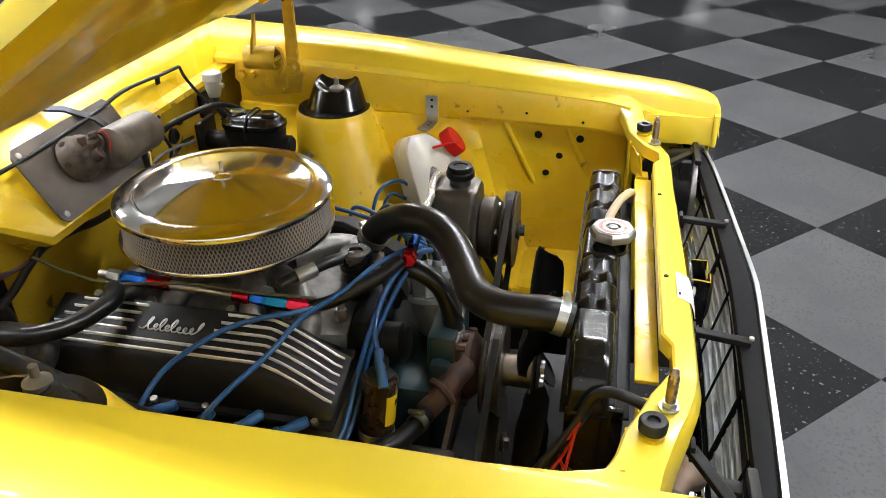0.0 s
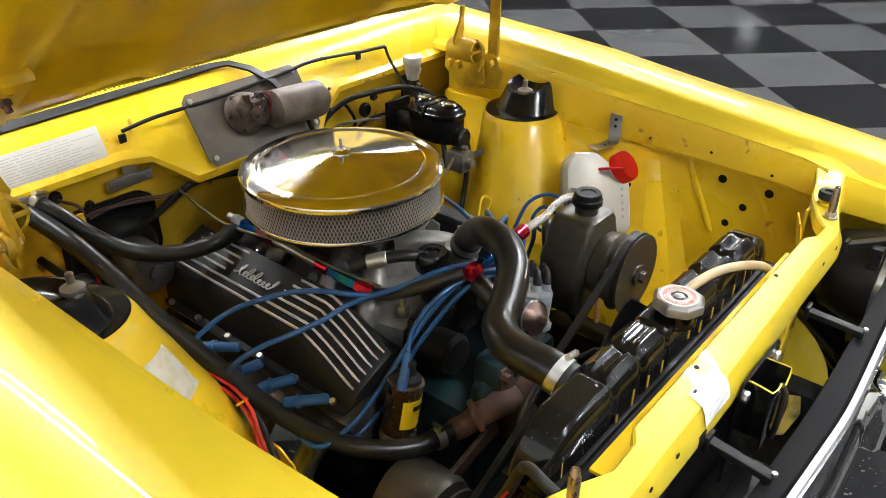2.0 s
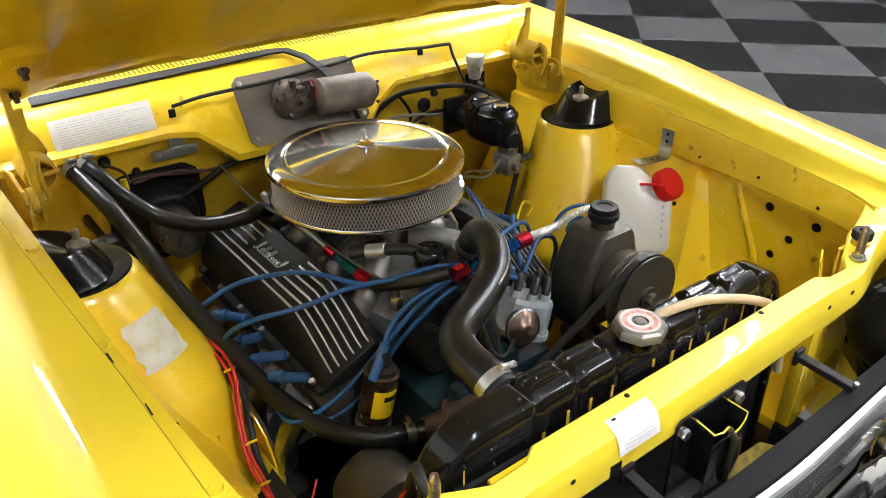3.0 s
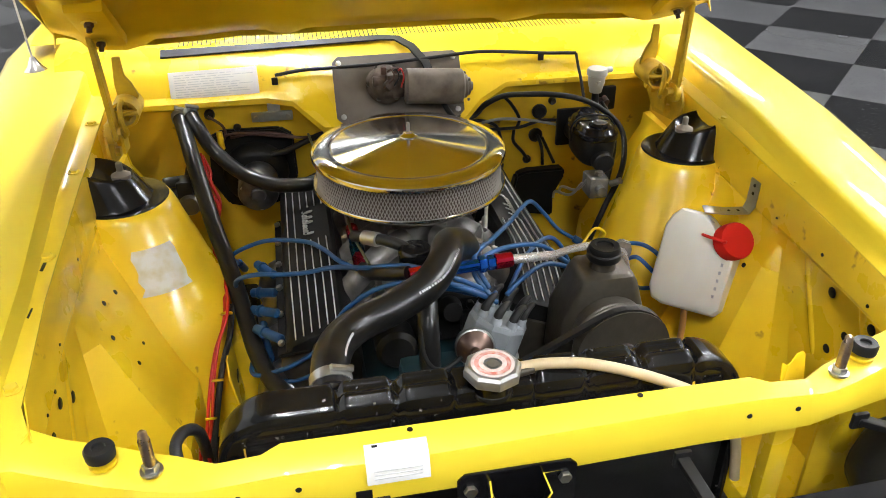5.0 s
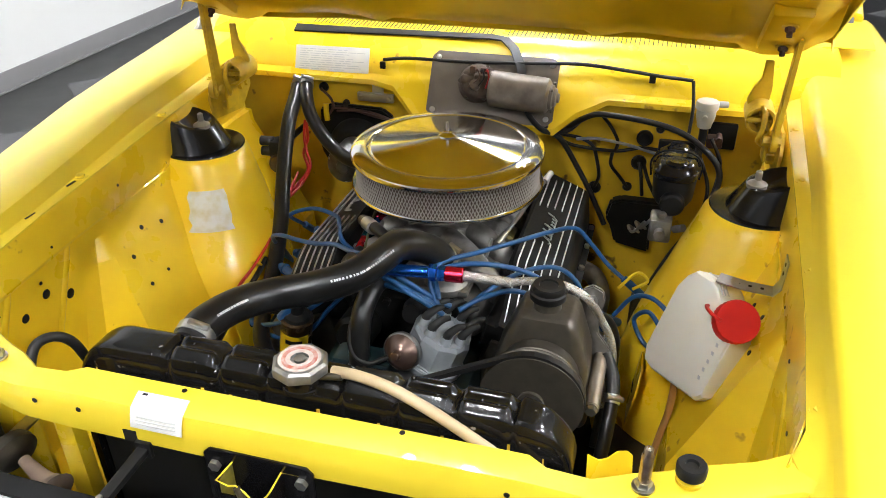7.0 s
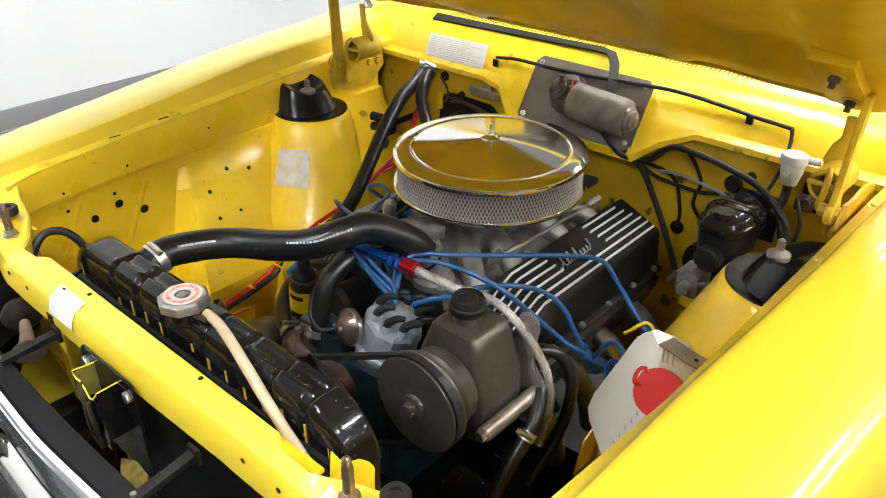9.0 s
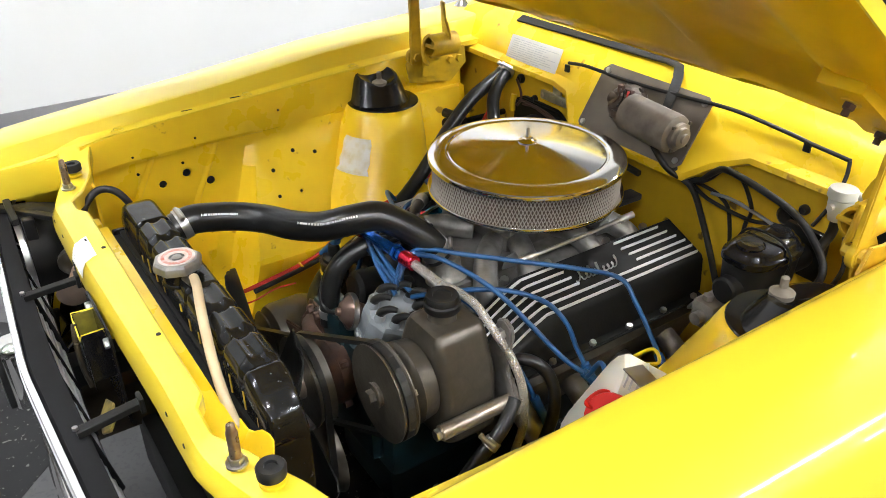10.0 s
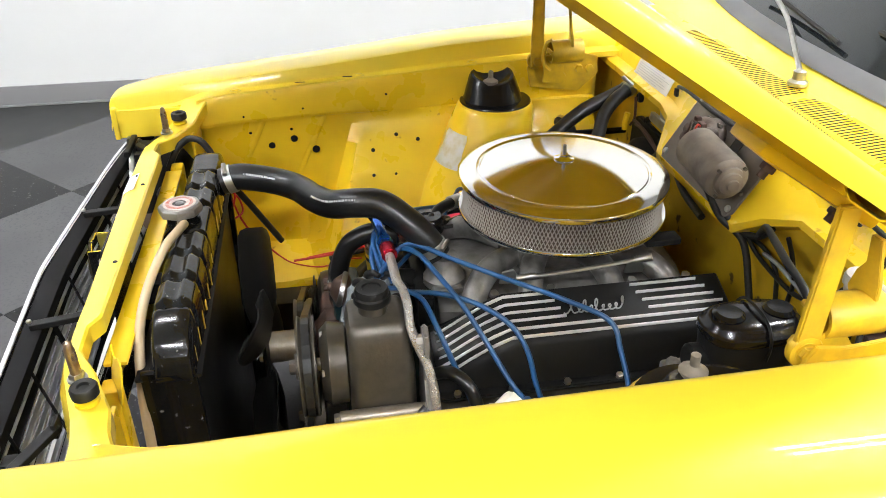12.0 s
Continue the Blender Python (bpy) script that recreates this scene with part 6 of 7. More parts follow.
def hood_hinge(s, hood_ob):
    X = lambda x: CX + s * x
    t = part("hinge", slab([(-0.075, -0.045), (0.04, -0.06), (0.085, -0.02), (0.08, 0.02), (0.02, 0.035), (-0.03, 0.03), (-0.065, 0.035), (-0.085, 0.0)], 0.006, plane_m((X(0.556), 0.868, 0.806), (0, 1, 0), (0, 0, 1)), 0.001), HINGE, hood_ob, "yellow painted hinge bracket")
    a, b = Vector((X(0.540), 0.800, 0.826)), Vector((X(0.548), 0.808, 1.006))
    m, d = axis_matrix(a, b)
    bar = slab([(-0.015, -0.012), (0.015, -0.012), (0.013, d), (-0.011, d)], 0.009, plane_m(a, (0, 1, 0), b - a), 0.002)
    part("front_arm", bar, HINGE, t, "long flat hinge arm")
    part("arm_eye", lathe([(0.019, -0.001), (0.020, 0.001), (0.020, 0.008), (0.019, 0.010)], 24, a, a + Vector((s, 0, 0))), HINGE, t)
    part("pivot_bolt", join(hexnut(a, a + Vector((s * 0.016, 0, 0)), 0.010), lathe([(0.013, 0), (0.013, 0.003)], 18, a + Vector((s * 0.008, 0, 0)), a + Vector((s, 0, 0))), hexnut(a, a - Vector((s * 0.014, 0, 0)), 0.010)), HINGE, t)
    part("rear_arm", slab([(-0.012, 0), (0.014, 0.0), (0.026, 0.03), (0.018, 0.055), (0.008, 0.07), (0.008, 0.105), (-0.006, 0.105), (-0.014, 0.05)], 0.006, plane_m((X(0.520), 0.880, 0.842), (-s, -0.2, 0), (0, -0.12, 1)), 0.001), HINGE, t, "short plate arm")
    # a spring rolled from flat strip, open at the front
    c = Vector((X(0.520), 0.826, 0.850))
    roll = part("spring_roll", lathe([(0.0205, 0.0), (0.0250, 0.0), (0.0255, 0.002), (0.0255, 0.070), (0.0250, 0.072), (0.0205, 0.072)], 36, c, c + Vector((0, 1, 0)), False), HINGE, t, "yellow rolled strip spring")
    part("inner_coil", lathe([(0.0125, 0.018), (0.0150, 0.018), (0.0150, 0.068), (0.0125, 0.068)], 28, c, c + Vector((0, 1, 0)), False), HINGE, roll)
    part("spring_anchor", join(box(c + Vector((0, 0.022, 0)), (0.040, 0.008, 0.005), 0.001), box(c + Vector((0, 0.024, 0)), (0.005, 0.008, 0.040), 0.001)), HINGE, roll)
    part("spring_hook", sweep([(X(0.520), 0.830, 0.876), (X(0.524), 0.818, 0.866), (X(0.524), 0.812, 0.842), (X(0.520), 0.815, 0.820), (X(0.530), 0.83, 0.806)], 0.0048, 8), HINGE, t)
    part("spring_stop", rod((X(0.530), 0.824, 0.852), (X(0.495), 0.824, 0.853), 0.0042), HINGE, t)
    part("link_plate", slab([(-0.02, -0.03), (0.025, -0.035), (0.03, 0.01), (0.012, 0.035), (-0.018, 0.03)], 0.005, plane_m((X(0.534), 0.835, 0.808), (0, 1, 0), (0, 0.1, 1)), 0.001), HINGE, t)
    for y, z in ((0.865, 0.785), (0.905, 0.80), (0.835, 0.778), (0.93, 0.80)):
        p = Vector((X(0.556), y, z))
        part("bolt", hexnut(p, p + Vector((-s * 0.014, 0, 0)), 0.0095), HINGE, t)


def firewall_bits():
    t = thing("ballast_resistor", "small zinc bracketed resistor on the firewall", "resistor", (-0.245, 0.985, 0.765))
    part("bracket", join(box((-0.245, 0.987, 0.768), (0.085, 0.010, 0.020), 0.003), box((-0.240, 0.990, 0.784), (0.026, 0.006, 0.024), 0.002)), ZINC, t)
    for x in (-0.278, -0.212):
        part("screw", lathe([(0.005, 0), (0.004, 0.004)], 10, (x, 0.982, 0.768), (x, 0, 0.768)), STEEL, t)
    t = thing("heater_blower", "round black heater blower housing on the firewall", "blower", (-0.285, 0.99, 0.66))
    rim = [(-0.090, 0.072), (-0.060, 0.086), (0.060, 0.084), (0.086, 0.066), (0.088, -0.030), (0.062, -0.084), (0.0, -0.104), (-0.066, -0.086), (-0.096, -0.030)]
    part("housing", slab(rim, 0.014, plane_m((-0.292, 1.0, 0.658), (1, 0, 0), (0, 0, 1)), 0.004), BLACKSATIN, t, "black moulded housing")
    part("bell", lathe([(0.070, 0), (0.068, 0.018), (0.056, 0.030), (0.048, 0.034)], 40, (-0.292, 0.988, 0.645), (-0.292, 0, 0.645)), BLACKSATIN, t, "round black bell")
    motor = part("motor", lathe([(0.041, 0.02), (0.042, 0.095), (0.039, 0.103), (0.030, 0.108), (0.016, 0.110), (0.014, 0.116), (0.006, 0.118)], 36, (-0.288, 0.985, 0.642), (-0.288, 0, 0.642)), material("dull motor tin", (0.20, 0.20, 0.20), 0.34, 0.8, second=(0.10, 0.095, 0.09), scale=40, amount=0.8), t, "dull grey blower motor can")
    for an in (0.6, 2.7, 4.8):
        q = Vector((-0.288 + 0.034 * math.cos(an), 0.884, 0.642 + 0.034 * math.sin(an)))
        part("screw", lathe([(0.0045, 0), (0.004, 0.004)], 10, q, q + Vector((0, -1, 0))), STEEL, motor)
    # a valve with two stubs between the blower and the suspension tower
    t = thing("heater_valve", "black heater control valve on the firewall", "valve", (-0.43, 0.86, 0.69))
    part("body", join(box((-0.424, 0.850, 0.684), (0.032, 0.040, 0.042), 0.008), rod((-0.424, 0.99, 0.684), (-0.424, 0.86, 0.684), 0.007)), BLACKSATIN, t)
    for z in (0.700, 0.676):
        part("stub", rod((-0.432, 0.848, z), (-0.462, 0.840, z + 0.002), 0.0105, 16, 0.002), RUBBER, t)
    part("diaphragm", lathe([(0.020, 0), (0.022, 0.004), (0.018, 0.012), (0.006, 0.014)], 24, (-0.418, 0.832, 0.656), (-0.418, 0, 0.70)), DARKMETAL, t)
    t = thing("pedal_box_cover", "dark cover plate low on the firewall", "cover plate", (0.33, 0.99, 0.59))
    part("plate", slab([(-0.060, -0.022), (-0.052, 0.012), (-0.030, 0.022), (0.062, 0.022), (0.066, 0.004), (0.040, -0.045), (0.042, -0.100), (-0.035, -0.085), (-0.045, -0.05)], 0.03, plane_m((0.340, 0.995, 0.575), (1, 0, 0), (0, 0, 1)), 0.005), BLACKSATIN, t)
    for x, z, r in ((0.343, 0.730, 0.017), (0.337, 0.674, 0.016), (0.372, 0.753, 0.009), (-0.372, 0.778, 0.011), (0.319, 0.616, 0.010), (0.250, 0.606, 0.014), (-0.32, 0.745, 0.008)):
        solo("grommet", lathe([(r, 0), (r, 0.006), (r * 0.7, 0.010), (r * 0.3, 0.008)], 20, (x, 0.998, z), (x, 0, z)), RUBBER, "black rubber grommet in the firewall", "grommet", "firewall grommets")
    t = thing("side_connector", "dark connector block in a firewall opening", "connector", (0.485, 0.985, 0.755))
    part("opening", box((0.492, 0.992, 0.752), (0.056, 0.012, 0.056), 0.006), BLACKSATIN, t)
    part("plug", join(box((0.478, 0.975, 0.745), (0.03, 0.03, 0.022), 0.004), rod((0.485, 0.972, 0.760), (0.485, 0.95, 0.757), 0.006)), RUST, t)
    t = thing("vin_placard", "white printed specification label on the cowl", "label", (-0.355, 1.01, 0.83))
    m = plane_m((-0.443, 1.0035, 0.811), (0.178, -0.002, 0.004), (0, 0.021, 0.050))
    part("paper", slab([(0, 0), (0.178, 0), (0.178, 0.055), (0, 0.055)], 0.0008, m), PAPER, t)
    bar_rows(t, m @ Vector((0, 0, 0.0012)), (0.178, -0.002, 0.004), (0, 0.021, 0.050), 0.178, 0.055, 10, fill=0.27)
    t = thing("seal_strip", "black rubber seal strip along the cowl edge", "seal", (-0.2, 1.06, 0.895))
    part("strip", sheet([[(-0.456, 1.044, 0.8890), (-0.2, 1.046, 0.8955), (0.0, 1.046, 0.9000), (0.025, 1.040, 0.9000), (0.050, 1.010, 0.8900), (0.072, 0.972, 0.868), (0.080, 0.955, 0.85)], [(-0.456, 1.062, 0.8990), (-0.2, 1.063, 0.9015), (0.0, 1.064, 0.9045), (0.038, 1.052, 0.9035), (0.066, 1.020, 0.8925), (0.088, 0.980, 0.870), (0.096, 0.960, 0.85)]], 0.004), RUBBER, t)
    t = thing("tower_sticker", "torn white sticker on the suspension tower", "sticker", (-0.45, 0.61, 0.66))
    cx, cy = CX - 0.530, 0.705
    rows = []
    for z in np.linspace(0.622, 0.692, 7):
        r, dx, dy = (float(np.interp(-z, [-w[0] for w in TOWER], [w[k] for w in TOWER])) for k in (1, 2, 3))
        k = math.sin(z * 230) * 0.04
        rows.append([(cx + dx + (r + 0.0014) * math.cos(a), cy + dy + (r + 0.0014) * math.sin(a), z) for a in np.linspace(radians(-85) + k, radians(-43) - k * 0.5, 14)])
    part("paper", sheet(rows, 0.0006), WORN, t)
    t = thing("panel_sticker", "small white sticker folded over the cross panel", "sticker", (-0.13, -0.03, 0.76))
    prof = [(-0.014, 0.7750), (-0.020, 0.7733), (-0.0325, 0.7668), (-0.0372, 0.757), (-0.0408, 0.744)]
    part("paper", sheet([[(-0.163 + (0.066 * k), y - 0.0012, z + 0.0012) for y, z in prof] for k in (0, 0.5, 1)], 0.0005), PAPER, t)
    part("print_mark", box((-0.152, -0.0185, 0.7758), (0.006, 0.003, 0.0006)), BLACKSATIN, t)
    for k in range(3):
        part("print_line", box((-0.13, -0.0385 - 0.0012 * k, 0.7595 - 0.004 * k), (0.05, 0.0008, 0.0008)), PRINT, t)


def nose():
    for s, px, bx in ((-1, -0.376, -0.426), (1, 0.398, 0.442)):
        t = thing("hood_pin", "bright threaded hood pin with a hex base", "hood pin", (px, 0.002, 0.768), "hood pins")
        part("pin", lathe([(0.0062, 0.764), (0.0062, 0.808), (0.0050, 0.812), (0.0045, 0.818), (0.002, 0.8205)], 16, (px, 0.002, 0), (px, 0.002, 1)), PIN, t, "stained steel pin")
        part("base_nut", join(lathe([(0.0115, 0.766), (0.0115, 0.7685)], 20, (px, 0.002, 0), (px, 0.002, 1)), hexnut((px, 0.002, 0.7685), (px, 0.002, 0.776), 0.0090)), STEEL, t)
        t = thing("hood_bumper", "black rubber hood bumper on a threaded stem", "bumper stop", (bx, 0.022, 0.765), "hood bumpers")
        part("stem", join(rod((bx, 0.022, 0.760), (bx, 0.022, 0.778), 0.006), lathe([(0.014, 0.767), (0.014, 0.771), (0.010, 0.773)], 20, (bx, 0.022, 0), (bx, 0.022, 1))), YELLOWTAG, t)
        part("rubber", lathe([(0.012, 0.775), (0.0150, 0.777), (0.0155, 0.787), (0.0135, 0.790), (0.007, 0.7895), (0.0065, 0.786), (0.001, 0.786)], 28, (bx, 0.022, 0), (bx, 0.022, 1)), RUBBER, t)
    t = thing("hood_latch", "black hood latch with a yellow edged catch", "latch", (-0.004, -0.05, 0.66))
    part("latch_plate", slab([(-0.066, -0.15), (0.066, -0.15), (0.066, 0.0), (0.058, 0.008), (-0.058, 0.008), (-0.066, 0.0)], 0.004, plane_m((-0.004, -0.0425, 0.735), (1, 0, 0), (0, 0, 1)), 0.001), BLACKGLOSS, t)
    for x in (-0.056, 0.048):
        part("bolt", hexnut((x, -0.046, 0.721), (x, -0.052, 0.721), 0.0075), STEEL, t)
    part("catch_box", join(box((-0.0375, -0.059, 0.690), (0.0024, 0.030, 0.078), 0.0008), box((0.024, -0.059, 0.690), (0.0024, 0.030, 0.078), 0.0008), box((-0.007, -0.073, 0.672), (0.062, 0.0024, 0.074), 0.0008)), BLACKGLOSS, t, "black folded catch box")
    part("catch_edge", sweep([(-0.0345, -0.045, 0.7295), (-0.0390, -0.074, 0.7290), (-0.0240, -0.0755, 0.726), (-0.015, -0.0755, 0.729), (-0.006, -0.0755, 0.722), (0.002, -0.0755, 0.711), (0.012, -0.0755, 0.713), (0.020, -0.0755, 0.722), (0.0245, -0.074, 0.7290), (0.0240, -0.046, 0.7295), (0.046, -0.0455, 0.7295)], 0.0011, 6, 1, False), YELLOW, t, "chipped bright yellow catch edge")
    part("catch_side", box((-0.0358, -0.059, 0.706), (0.0010, 0.027, 0.044)), material("olive overspray", (0.28, 0.23, 0.03), 0.45, second=(0.09, 0.075, 0.02), scale=38, amount=0.9), t, "olive yellow oversprayed side")
    part("catch_tongue", join(sweep([(-0.014, -0.076, 0.727), (-0.004, -0.080, 0.705), (-0.006, -0.080, 0.660), (0.004, -0.076, 0.630)], 0.004, 8), sweep([(0.004, -0.080, 0.706), (0.008, -0.081, 0.680), (0.004, -0.078, 0.650)], 0.003, 8)), GRIMESHADE, t, "dirty dark latch tongue")
    part("safety_hook", slab([(-0.03, 0), (0.0, -0.012), (0.045, 0.0), (0.060, 0.02), (0.04, 0.03), (0.0, 0.02)], 0.004, plane_m((0.050, -0.072, 0.612), (0.8, -0.25, 0), (0.3, 0.5, 0.6)), 0.001), material("dirty hook paint", (0.30, 0.22, 0.04), 0.5, second=(0.02, 0.018, 0.012), scale=45, amount=1.0), t, "dirty yellow and black safety hook")
    for s in (-1, 1):
        for a, b in (((0.168, -0.043, 0.716), (0.172, -0.120, 0.709)), ((0.400, -0.028, 0.716), (0.530, -0.105, 0.702))):
            a, b = Vector((CX + s * a[0], a[1], a[2])), Vector((CX + s * b[0], b[1], b[2]))
            t = thing("grille_strut", "black steel strut from cross panel to grille", "strut", a, "grille struts")
            part("bar", box((0, 0, 0), (0.014, (b - a).length, 0.009), 0.0015, plane_m((a + b) / 2, (b - a).cross(Vector((0, 0, 1))), b - a)), BLACKSATIN, t, smooth=0)
            part("clip", box(a + Vector((0, -0.001, 0.0)), (0.020, 0.006, 0.022), 0.002), BLACKSATIN, t)
            part("bolt", hexnut(b + Vector((0, 0, 0.006)), b + Vector((0, 0, 0.010)), 0.0038), STEEL, t)
        p = Vector((CX + s * 0.50, -0.09, 0.62))
        t = thing("headlight", "headlight bucket behind the grille, dark and dusty", "headlight", p, "headlights")
        part("bucket", lathe([(0.03, 0.12), (0.07, 0.09), (0.085, 0.04), (0.088, 0.0), (0.080, 0.0)], 32, p, p + Vector((0, 1, 0))), BLACKSATIN, t)
        part("retainer", lathe([(0.080, 0), (0.092, -0.004), (0.092, 0.006), (0.080, 0.010)], 32, p, p + Vector((0, 1, 0)), False), STEEL, t, "bright retaining ring")
        part("lens", lathe([(0.080, 0), (0.06, -0.018), (0.03, -0.026), (0.001, -0.028)], 32, p, p + Vector((0, 1, 0))), CHROME, t)
        part("adjuster", join(box(p + Vector((-s * 0.03, 0.0, 0.095)), (0.10, 0.012, 0.012), 0.003), box(p + Vector((-s * 0.06, 0.02, 0.06)), (0.02, 0.02, 0.06), 0.004)), BLACKSATIN, t)
    # grille
    t = thing("grille", "black grille with fine bars and a bright rim", "grille", (CX, -0.13, 0.55))
    def gy(x):
        return -0.147 + 0.052 * math.hypot(x - CX, 0.03) + 0.05 * (abs(x - CX) / 0.70) ** 8
    def gz(x):
        return 0.705 - 0.02 * abs(x - CX)
    xs = np.linspace(CX - 0.66, CX + 0.66, 45)
    rows = [[(x, gy(x) + d, gz(x) + z) for d, z in ((0.034 - 0.020 * abs(x - CX), -0.020), (0.034 - 0.020 * abs(x - CX), -0.002), (0.031 - 0.020 * abs(x - CX), 0.0), (0.004, -0.002), (0.0, -0.008), (0.0, -0.042), (0.030, -0.046))] for x in xs]
    part("header", sheet(rows, 0.002), GRILLE, t, "black plastic header band")
    part("bright_rim", sheet([[(x, gy(x) - 0.001, gz(x)), (x, gy(x) - 0.008, gz(x) - 0.002), (x, gy(x) - 0.009, gz(x) - 0.010)] for x in xs], 0.002), material("white bright rim", (0.85, 0.85, 0.86), 0.2, 0.5), t, "bright trim rim")
    silver = material("polished silver trim", (0.74, 0.75, 0.76), 0.13, 0.92, second=(0.66, 0.67, 0.68), scale=3)
    part("front_moulding", sheet([[(x, gy(x) - 0.007, gz(x) - 0.013), (x, gy(x) - 0.0105, gz(x) - 0.0145), (x, gy(x) - 0.0115, gz(x) - 0.038), (x, gy(x) - 0.009, gz(x) - 0.083), (x, gy(x) - 0.003, gz(x) - 0.093)] for x in xs], 0.002), silver, t, "wide polished silver front moulding")
    def back(x, d):
        return (x, gy(x) + 0.021 - 0.020 * abs(x - CX) + 0.20 * d, gz(x) - d)
    for k in range(8):
        d = 0.014 + 0.0172 * k + (0.010 if k > 5 else 0.0)
        rows = []
        for x in xs[::2]:
            q = Vector(back(x, d))
            rows.append([q + Vector(o) for o in ((0, -0.0050, -0.0010), (0, -0.0035, 0.0024), (0, 0.0035, 0.0024), (0, 0.0050, -0.0010))])
        part("bar", sheet(rows, 0, True), GRILLEFIN, t, "fine grey bar", 0)
    for k in range(11):
        x = CX - 0.60 + 0.12 * k
        part("upright", rod(Vector(back(x, 0.004)) + Vector((0, 0.006, 0)), Vector(back(x, 0.150)) + Vector((0, 0.006, 0)), 0.0022 if k % 3 else 0.0042, 8), GRILLE, t)
    part("lower_rail", sheet([[Vector(back(x, d)) + Vector((0, o, 0)) for o, d in ((-0.012, 0.152), (0.004, 0.152), (0.004, 0.160), (-0.012, 0.160))] for x in xs], 0, True), GRILLE, t)
    # bumper
    t = thing("front_bumper", "chrome front bumper below the grille", "bumper", (CX, -0.22, 0.40))
    xs = np.linspace(CX - 0.78, CX + 0.78, 41)
    def by(x):
        return -0.152 + 0.30 * ((x - CX) / 0.80) ** 6 + 0.06 * ((x - CX) / 0.80) ** 2
    part("bar", sheet([[(x, by(x) + d, z) for d, z in ((0.060, 0.500), (0.020, 0.505), (0.004, 0.497), (-0.006, 0.475), (-0.010, 0.450), (-0.004, 0.425), (0.012, 0.400), (0.020, 0.380), (0.06, 0.375))] for x in xs], 0.003), CHROME, t, "polished chrome bar", 60)
    for s in (-1, 1):
        part("bracket", box((CX + s * 0.34, -0.05, 0.44), (0.05, 0.16, 0.05), 0.006), BLACKSATIN, t)
        x = CX + s * 0.34
        guard = part("guard", box((x, by(x) - 0.008, 0.475), (0.060, 0.064, 0.14), 0.020, None, 3), CHROME, t, "chrome bumper guard")
        part("rubber_facing", box((x, by(x) - 0.041, 0.475), (0.040, 0.016, 0.12), 0.007, None, 2), RUBBER, guard, "black rubber facing")
    # horn
    t = thing("horn", "dusty brown horn behind the grille", "horn", (-0.38, -0.02, 0.60))
    part("trumpet", lathe([(0.008, 0), (0.010, 0.03), (0.013, 0.05), (0.021, 0.065), (0.025, 0.07)], 24, (-0.37, -0.02, 0.615), (-0.29, -0.05, 0.60)), material("dusty horn", (0.24, 0.17, 0.12), 0.6, second=(0.14, 0.10, 0.08), scale=30, bump=0.2), t)
    part("diaphragm", lathe([(0.028, 0), (0.031, 0.008), (0.031, 0.016), (0.022, 0.022)], 28, (-0.40, -0.012, 0.622), (-0.32, -0.037, 0.60)), DARKMETAL, t)
    part("bracket", box((-0.40, 0.015, 0.63), (0.02, 0.05, 0.004), 0.001), STEEL, t)


def cowl_and_glass():
    t = thing("windshield", "dark windshield with a grey rubber surround", "windshield", (CX, 1.2, 0.93))
    def gx(y):
        return 0.70 - 0.10 * (y - 1.2)
    rows = []
    for u in np.linspace(0, 1, 7):
        y, z = 1.215 + 0.50 * u, 0.925 + 0.40 * u
        rows.append([(CX + gx(y) * k, y + 0.10 * k * k, z) for k in np.linspace(-1, 1, 15)])
    part("pane", sheet(rows, 0.005), GLASS, t, "dark reflecting glass", 60)
    part("gasket", sheet([[(CX + 0.72 * k, 1.185 + 0.10 * k * k + d, z) for k in np.linspace(-1, 1, 15)] for d, z in ((0.0, 0.918), (0.004, 0.926), (0.030, 0.938), (0.036, 0.940))], 0.004), material("grey gasket", (0.10, 0.10, 0.105), 0.5), t, "grey rubber surround")
    for s in (-1, 1):
        part("pillar", sweep([(CX + s * 0.715, 1.30, 0.92), (CX + s * 0.69, 1.55, 1.12), (CX + s * 0.66, 1.84, 1.34)], 0.026, 10), YELLOW, t, "yellow windshield pillar")
    part("roof_edge", sweep([(CX - 0.66, 1.84, 1.34), (CX, 1.76, 1.345), (CX + 0.66, 1.84, 1.34)], 0.03, 10), YELLOW, t, "yellow roof edge")
    for px in (-0.035, 0.40):
        t = thing("windshield_wiper", "silver wiper arm at rest on the cowl", "wiper", (px, 1.12, 0.915), "windshield wipers")
        part("pivot", lathe([(0.017, 0), (0.017, 0.006), (0.011, 0.010), (0.011, 0.024), (0.006, 0.027)], 20, (px, 1.13, 0.908), (px, 1.13, 1)), STEEL, t)
        part("arm", sweep([(px, 1.13, 0.930), (px - 0.08, 1.165, 0.945), (px - 0.22, 1.225, 0.968), (px - 0.36, 1.27, 0.985)], 0.005, 8), STEEL, t, "silver wiper arm")
        part("blade", sweep([(px - 0.06, 1.235, 0.958), (px - 0.36, 1.272, 0.982), (px - 0.46, 1.285, 0.985)], 0.005, 6), RUBBER, t, "black wiper blade")
    t = thing("radio_antenna", "thin chrome antenna on the fender top", "antenna", (-0.700, 1.06, 0.875))
    part("base", lathe([(0.022, 0), (0.022, 0.004), (0.014, 0.012), (0.009, 0.022), (0.005, 0.030)], 20, (-0.700, 1.06, 0.870), (-0.705, 1.065, 1)), CHROME, t)
    part("whip", rod((-0.700, 1.06, 0.89), (-0.755, 1.12, 1.62), 0.0022, 6), STEEL, t)


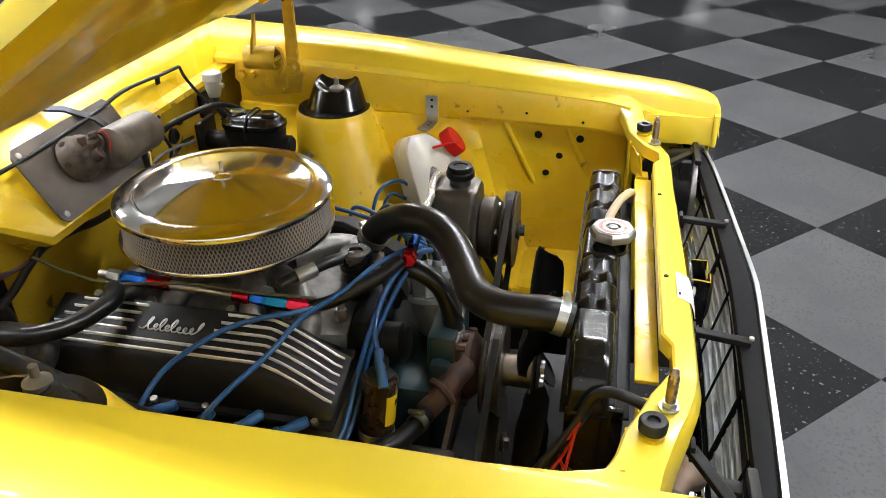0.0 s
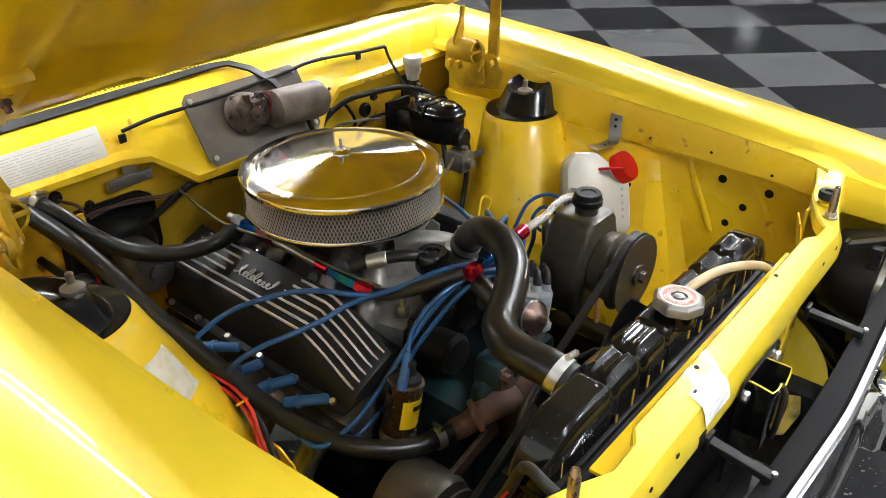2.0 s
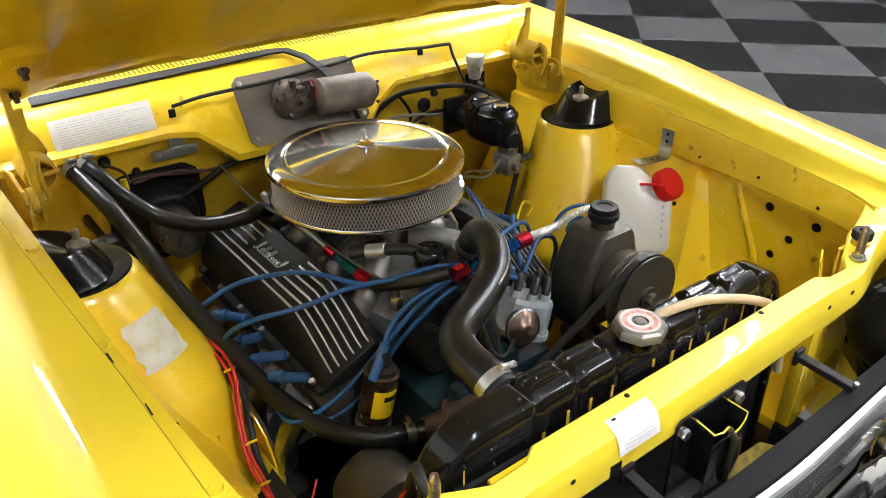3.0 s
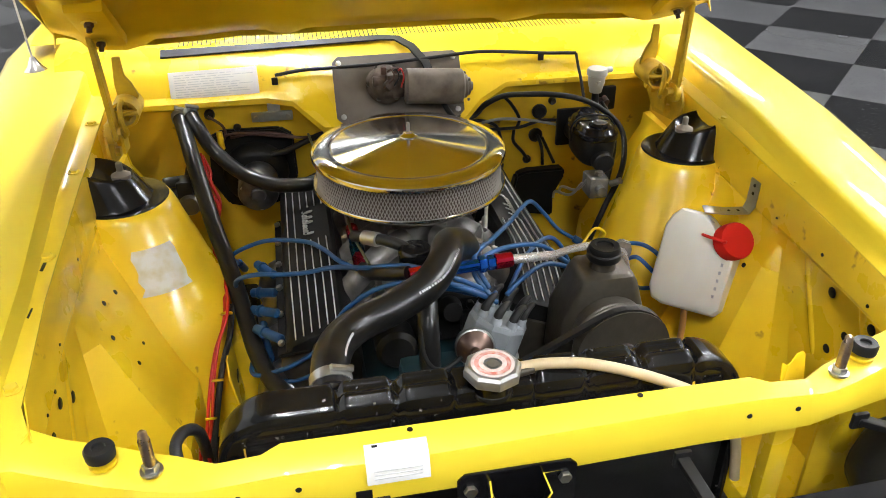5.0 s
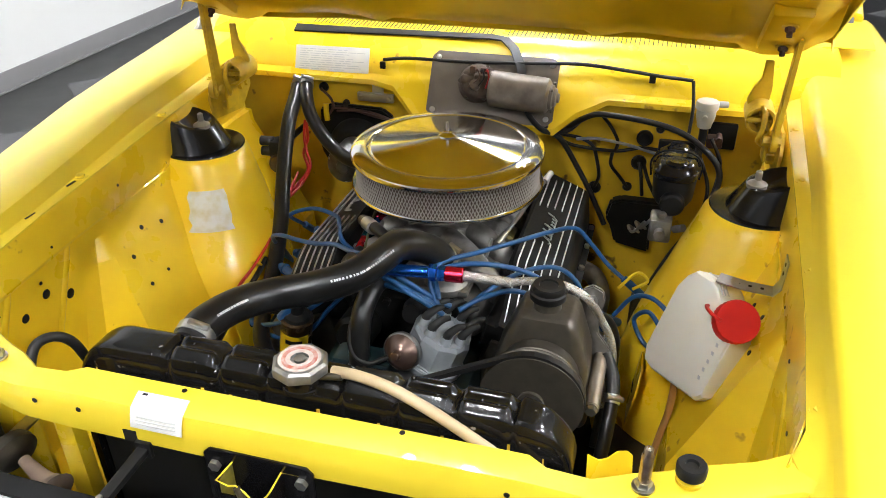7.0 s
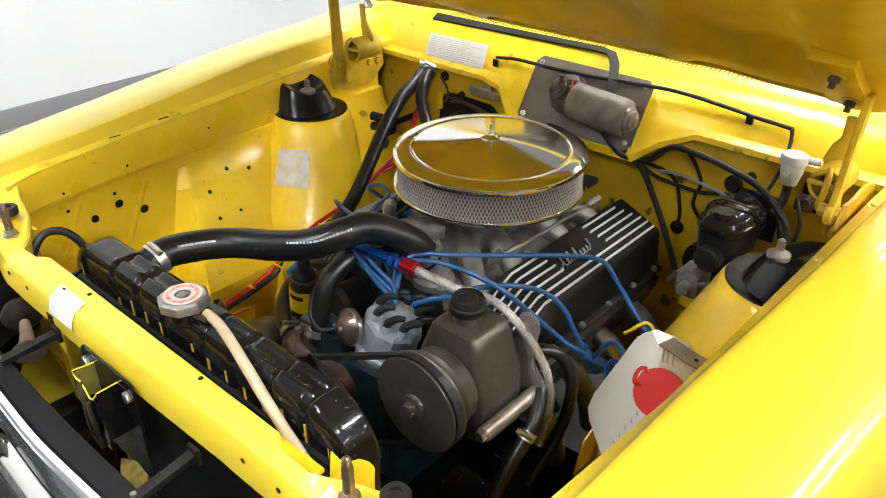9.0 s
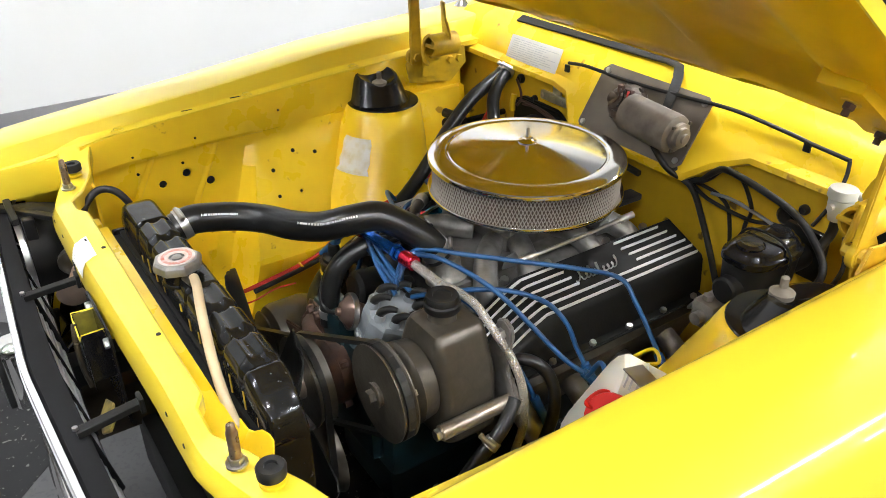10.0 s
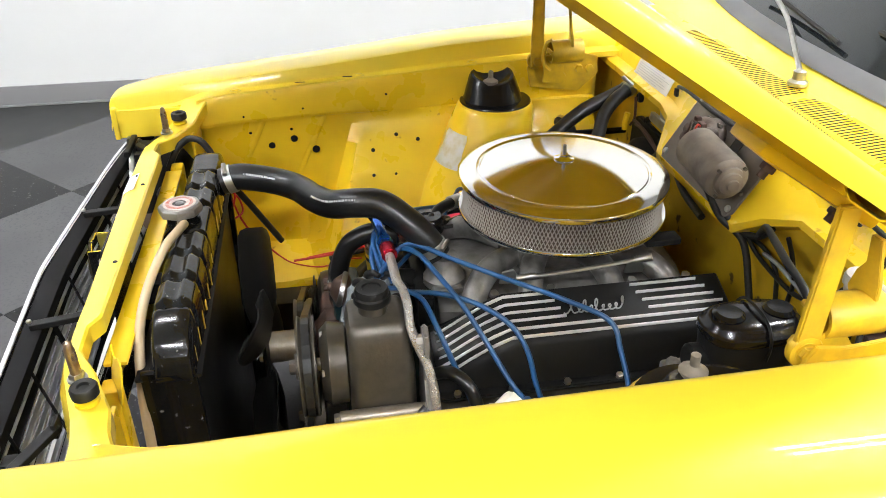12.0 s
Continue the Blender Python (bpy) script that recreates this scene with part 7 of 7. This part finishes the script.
def chassis():
    """What carries the nose: rails, cross member and front wheels."""
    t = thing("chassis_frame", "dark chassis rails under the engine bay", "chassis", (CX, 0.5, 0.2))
    for s in (-1, 1):
        # rails coloured black to stand for shade beside the engine
        part("rail", box((CX + s * 0.375, 0.50, 0.315), (0.07, 1.20, 0.11), 0.01), GRIMESHADE, t, "frame rail, shade of the deep gap in its black colour")
    part("cross_member", box((CX, 0.60, 0.22), (0.70, 0.12, 0.09), 0.02), BLACKSATIN, t)
    part("lower_support", box((CX, 0.05, 0.20), (0.80, 0.07, 0.16), 0.01), BLACKSATIN, t, "dark lower radiator support")
    for s in (-1, 1):
        c = Vector((CX + s * 0.655, 0.72, 0.30))
        w = part("wheel", lathe([(0.19, -0.085), (0.27, -0.09), (0.295, -0.07), (0.30, 0.0), (0.295, 0.07), (0.27, 0.09), (0.19, 0.085)], 48, c, c + Vector((s, 0, 0))), RUBBER, t, "black tyre on a steel rim")
        part("rim", lathe([(0.03, 0.02), (0.12, 0.03), (0.17, 0.06), (0.192, 0.075), (0.192, -0.075), (0.05, -0.06)], 40, c, c + Vector((s, 0, 0))), STEEL, w)
        part("axle", rod(c - Vector((s * 0.06, 0, 0)), c - Vector((s * 0.34, 0, -0.02)), 0.025), DARKMETAL, w)


# ---- everything in its place ----
for side in (-1, 1):
    fender(side)
    inner_apron(side)
    strut_tower(side)
    valve_cover(side)
radiator_support()
fw = firewall()
hood()
chassis()
radiator()
engine_block()
carburettor()
air_cleaner()
HOSE_LINE = [(-0.187, 0.119, 0.737), (-0.187, 0.150, 0.744), (-0.182, 0.188, 0.740), (-0.168, 0.227, 0.735), (-0.138, 0.260, 0.733), (-0.086, 0.284, 0.738), (-0.035, 0.313, 0.749), (-0.005, 0.349, 0.763), (0.010, 0.391, 0.764), (0.031, 0.425, 0.746), (0.050, 0.457, 0.718), (0.058, 0.478, 0.685)]
upper_hose = hose_thing("radiator_hose", "thick black upper radiator hose with bright clamps", HOSE_LINE, 0.0245, clamps=(0.05, 0.97), seg=24)
hose_print(upper_hose, HOSE_LINE, 0.0245, (0.75, -0.3, 0.6), ((0.12, 0.27), (0.50, 0.66)))
hose_thing("bypass_hose", "curved black bypass hose at the water pump", [(-0.02, 0.42, 0.688), (-0.028, 0.375, 0.692), (-0.033, 0.335, 0.668), (-0.034, 0.316, 0.62), (-0.034, 0.310, 0.56)], 0.0165, clamps=(0.92,))
hose_thing("heater_hose", "long black heater hose to the water pump", [(-0.431, 0.995, 0.783), (-0.420, 0.945, 0.767), (-0.405, 0.876, 0.742), (-0.388, 0.810, 0.699), (-0.371, 0.752, 0.652), (-0.352, 0.695, 0.609), (-0.335, 0.637, 0.575), (-0.319, 0.569, 0.542), (-0.301, 0.493, 0.521), (-0.268, 0.418, 0.506), (-0.215, 0.365, 0.497), (-0.146, 0.335, 0.497)], 0.0155, clamps=(0.02, 0.975), group="heater hoses")
hose_thing("heater_hose", "black heater hose to the intake manifold", [(-0.412, 0.990, 0.790), (-0.393, 0.947, 0.770), (-0.373, 0.916, 0.743), (-0.341, 0.895, 0.710), (-0.303, 0.871, 0.688), (-0.253, 0.840, 0.679), (-0.195, 0.815, 0.685), (-0.160, 0.835, 0.680), (-0.13, 0.86, 0.66)], 0.0145, clamps=(0.03,), group="heater hoses")
hose_thing("overflow_tube", "cream rubber overflow tube over the radiator", [(0.034, 0.082, 0.770), (0.068, 0.076, 0.775), (0.111, 0.065, 0.776), (0.158, 0.054, 0.766), (0.203, 0.045, 0.750), (0.245, 0.040, 0.728), (0.285, 0.040, 0.695), (0.31, 0.040, 0.65), (0.325, 0.040, 0.57)], 0.0068, CREAM, seg=12)
hose_thing("steering_hose", "black steering hose curving behind the pump", [(0.26, 0.43, 0.60), (0.30, 0.46, 0.632), (0.33, 0.485, 0.615), (0.345, 0.49, 0.56), (0.34, 0.47, 0.48), (0.335, 0.40, 0.42)], 0.0095)
hose_thing("return_hose", "black return hose below the steering pump", [(0.335, 0.42, 0.60), (0.352, 0.385, 0.575), (0.352, 0.335, 0.53), (0.345, 0.295, 0.47), (0.34, 0.27, 0.40)], 0.0105, clamps=(0.35,))
fan()
pulley("water_pump_pulley", "dark steel water pump pulley", (0, 0.245, 0.49), 0.082, 0.030)
pulley("steering_pulley", "dark steering pump pulley with a dished face", (0.247, 0.258, 0.632), 0.073, 0.024)
pulley("crank_pulley", "dark steel crankshaft pulley low down", (0, 0.250, 0.32), 0.085, 0.036)
belt("drive_belt", 0.258, [(0.0, 0.49, 0.074), (0.247, 0.632, 0.067)])
belt("drive_belt", 0.242, [(0.0, 0.32, 0.079), (0.0, 0.49, 0.076), (-0.235, 0.42, 0.030)])
steering_pump()
distributor()
ignition_coil()
alternator()
wires()
fittings()
washer_bottle()
wiper_motor()
master_cylinder()
fluid_cup()
firewall_bits()
nose()
cowl_and_glass()
floor_tiles(build_floor)
louvres(fw)
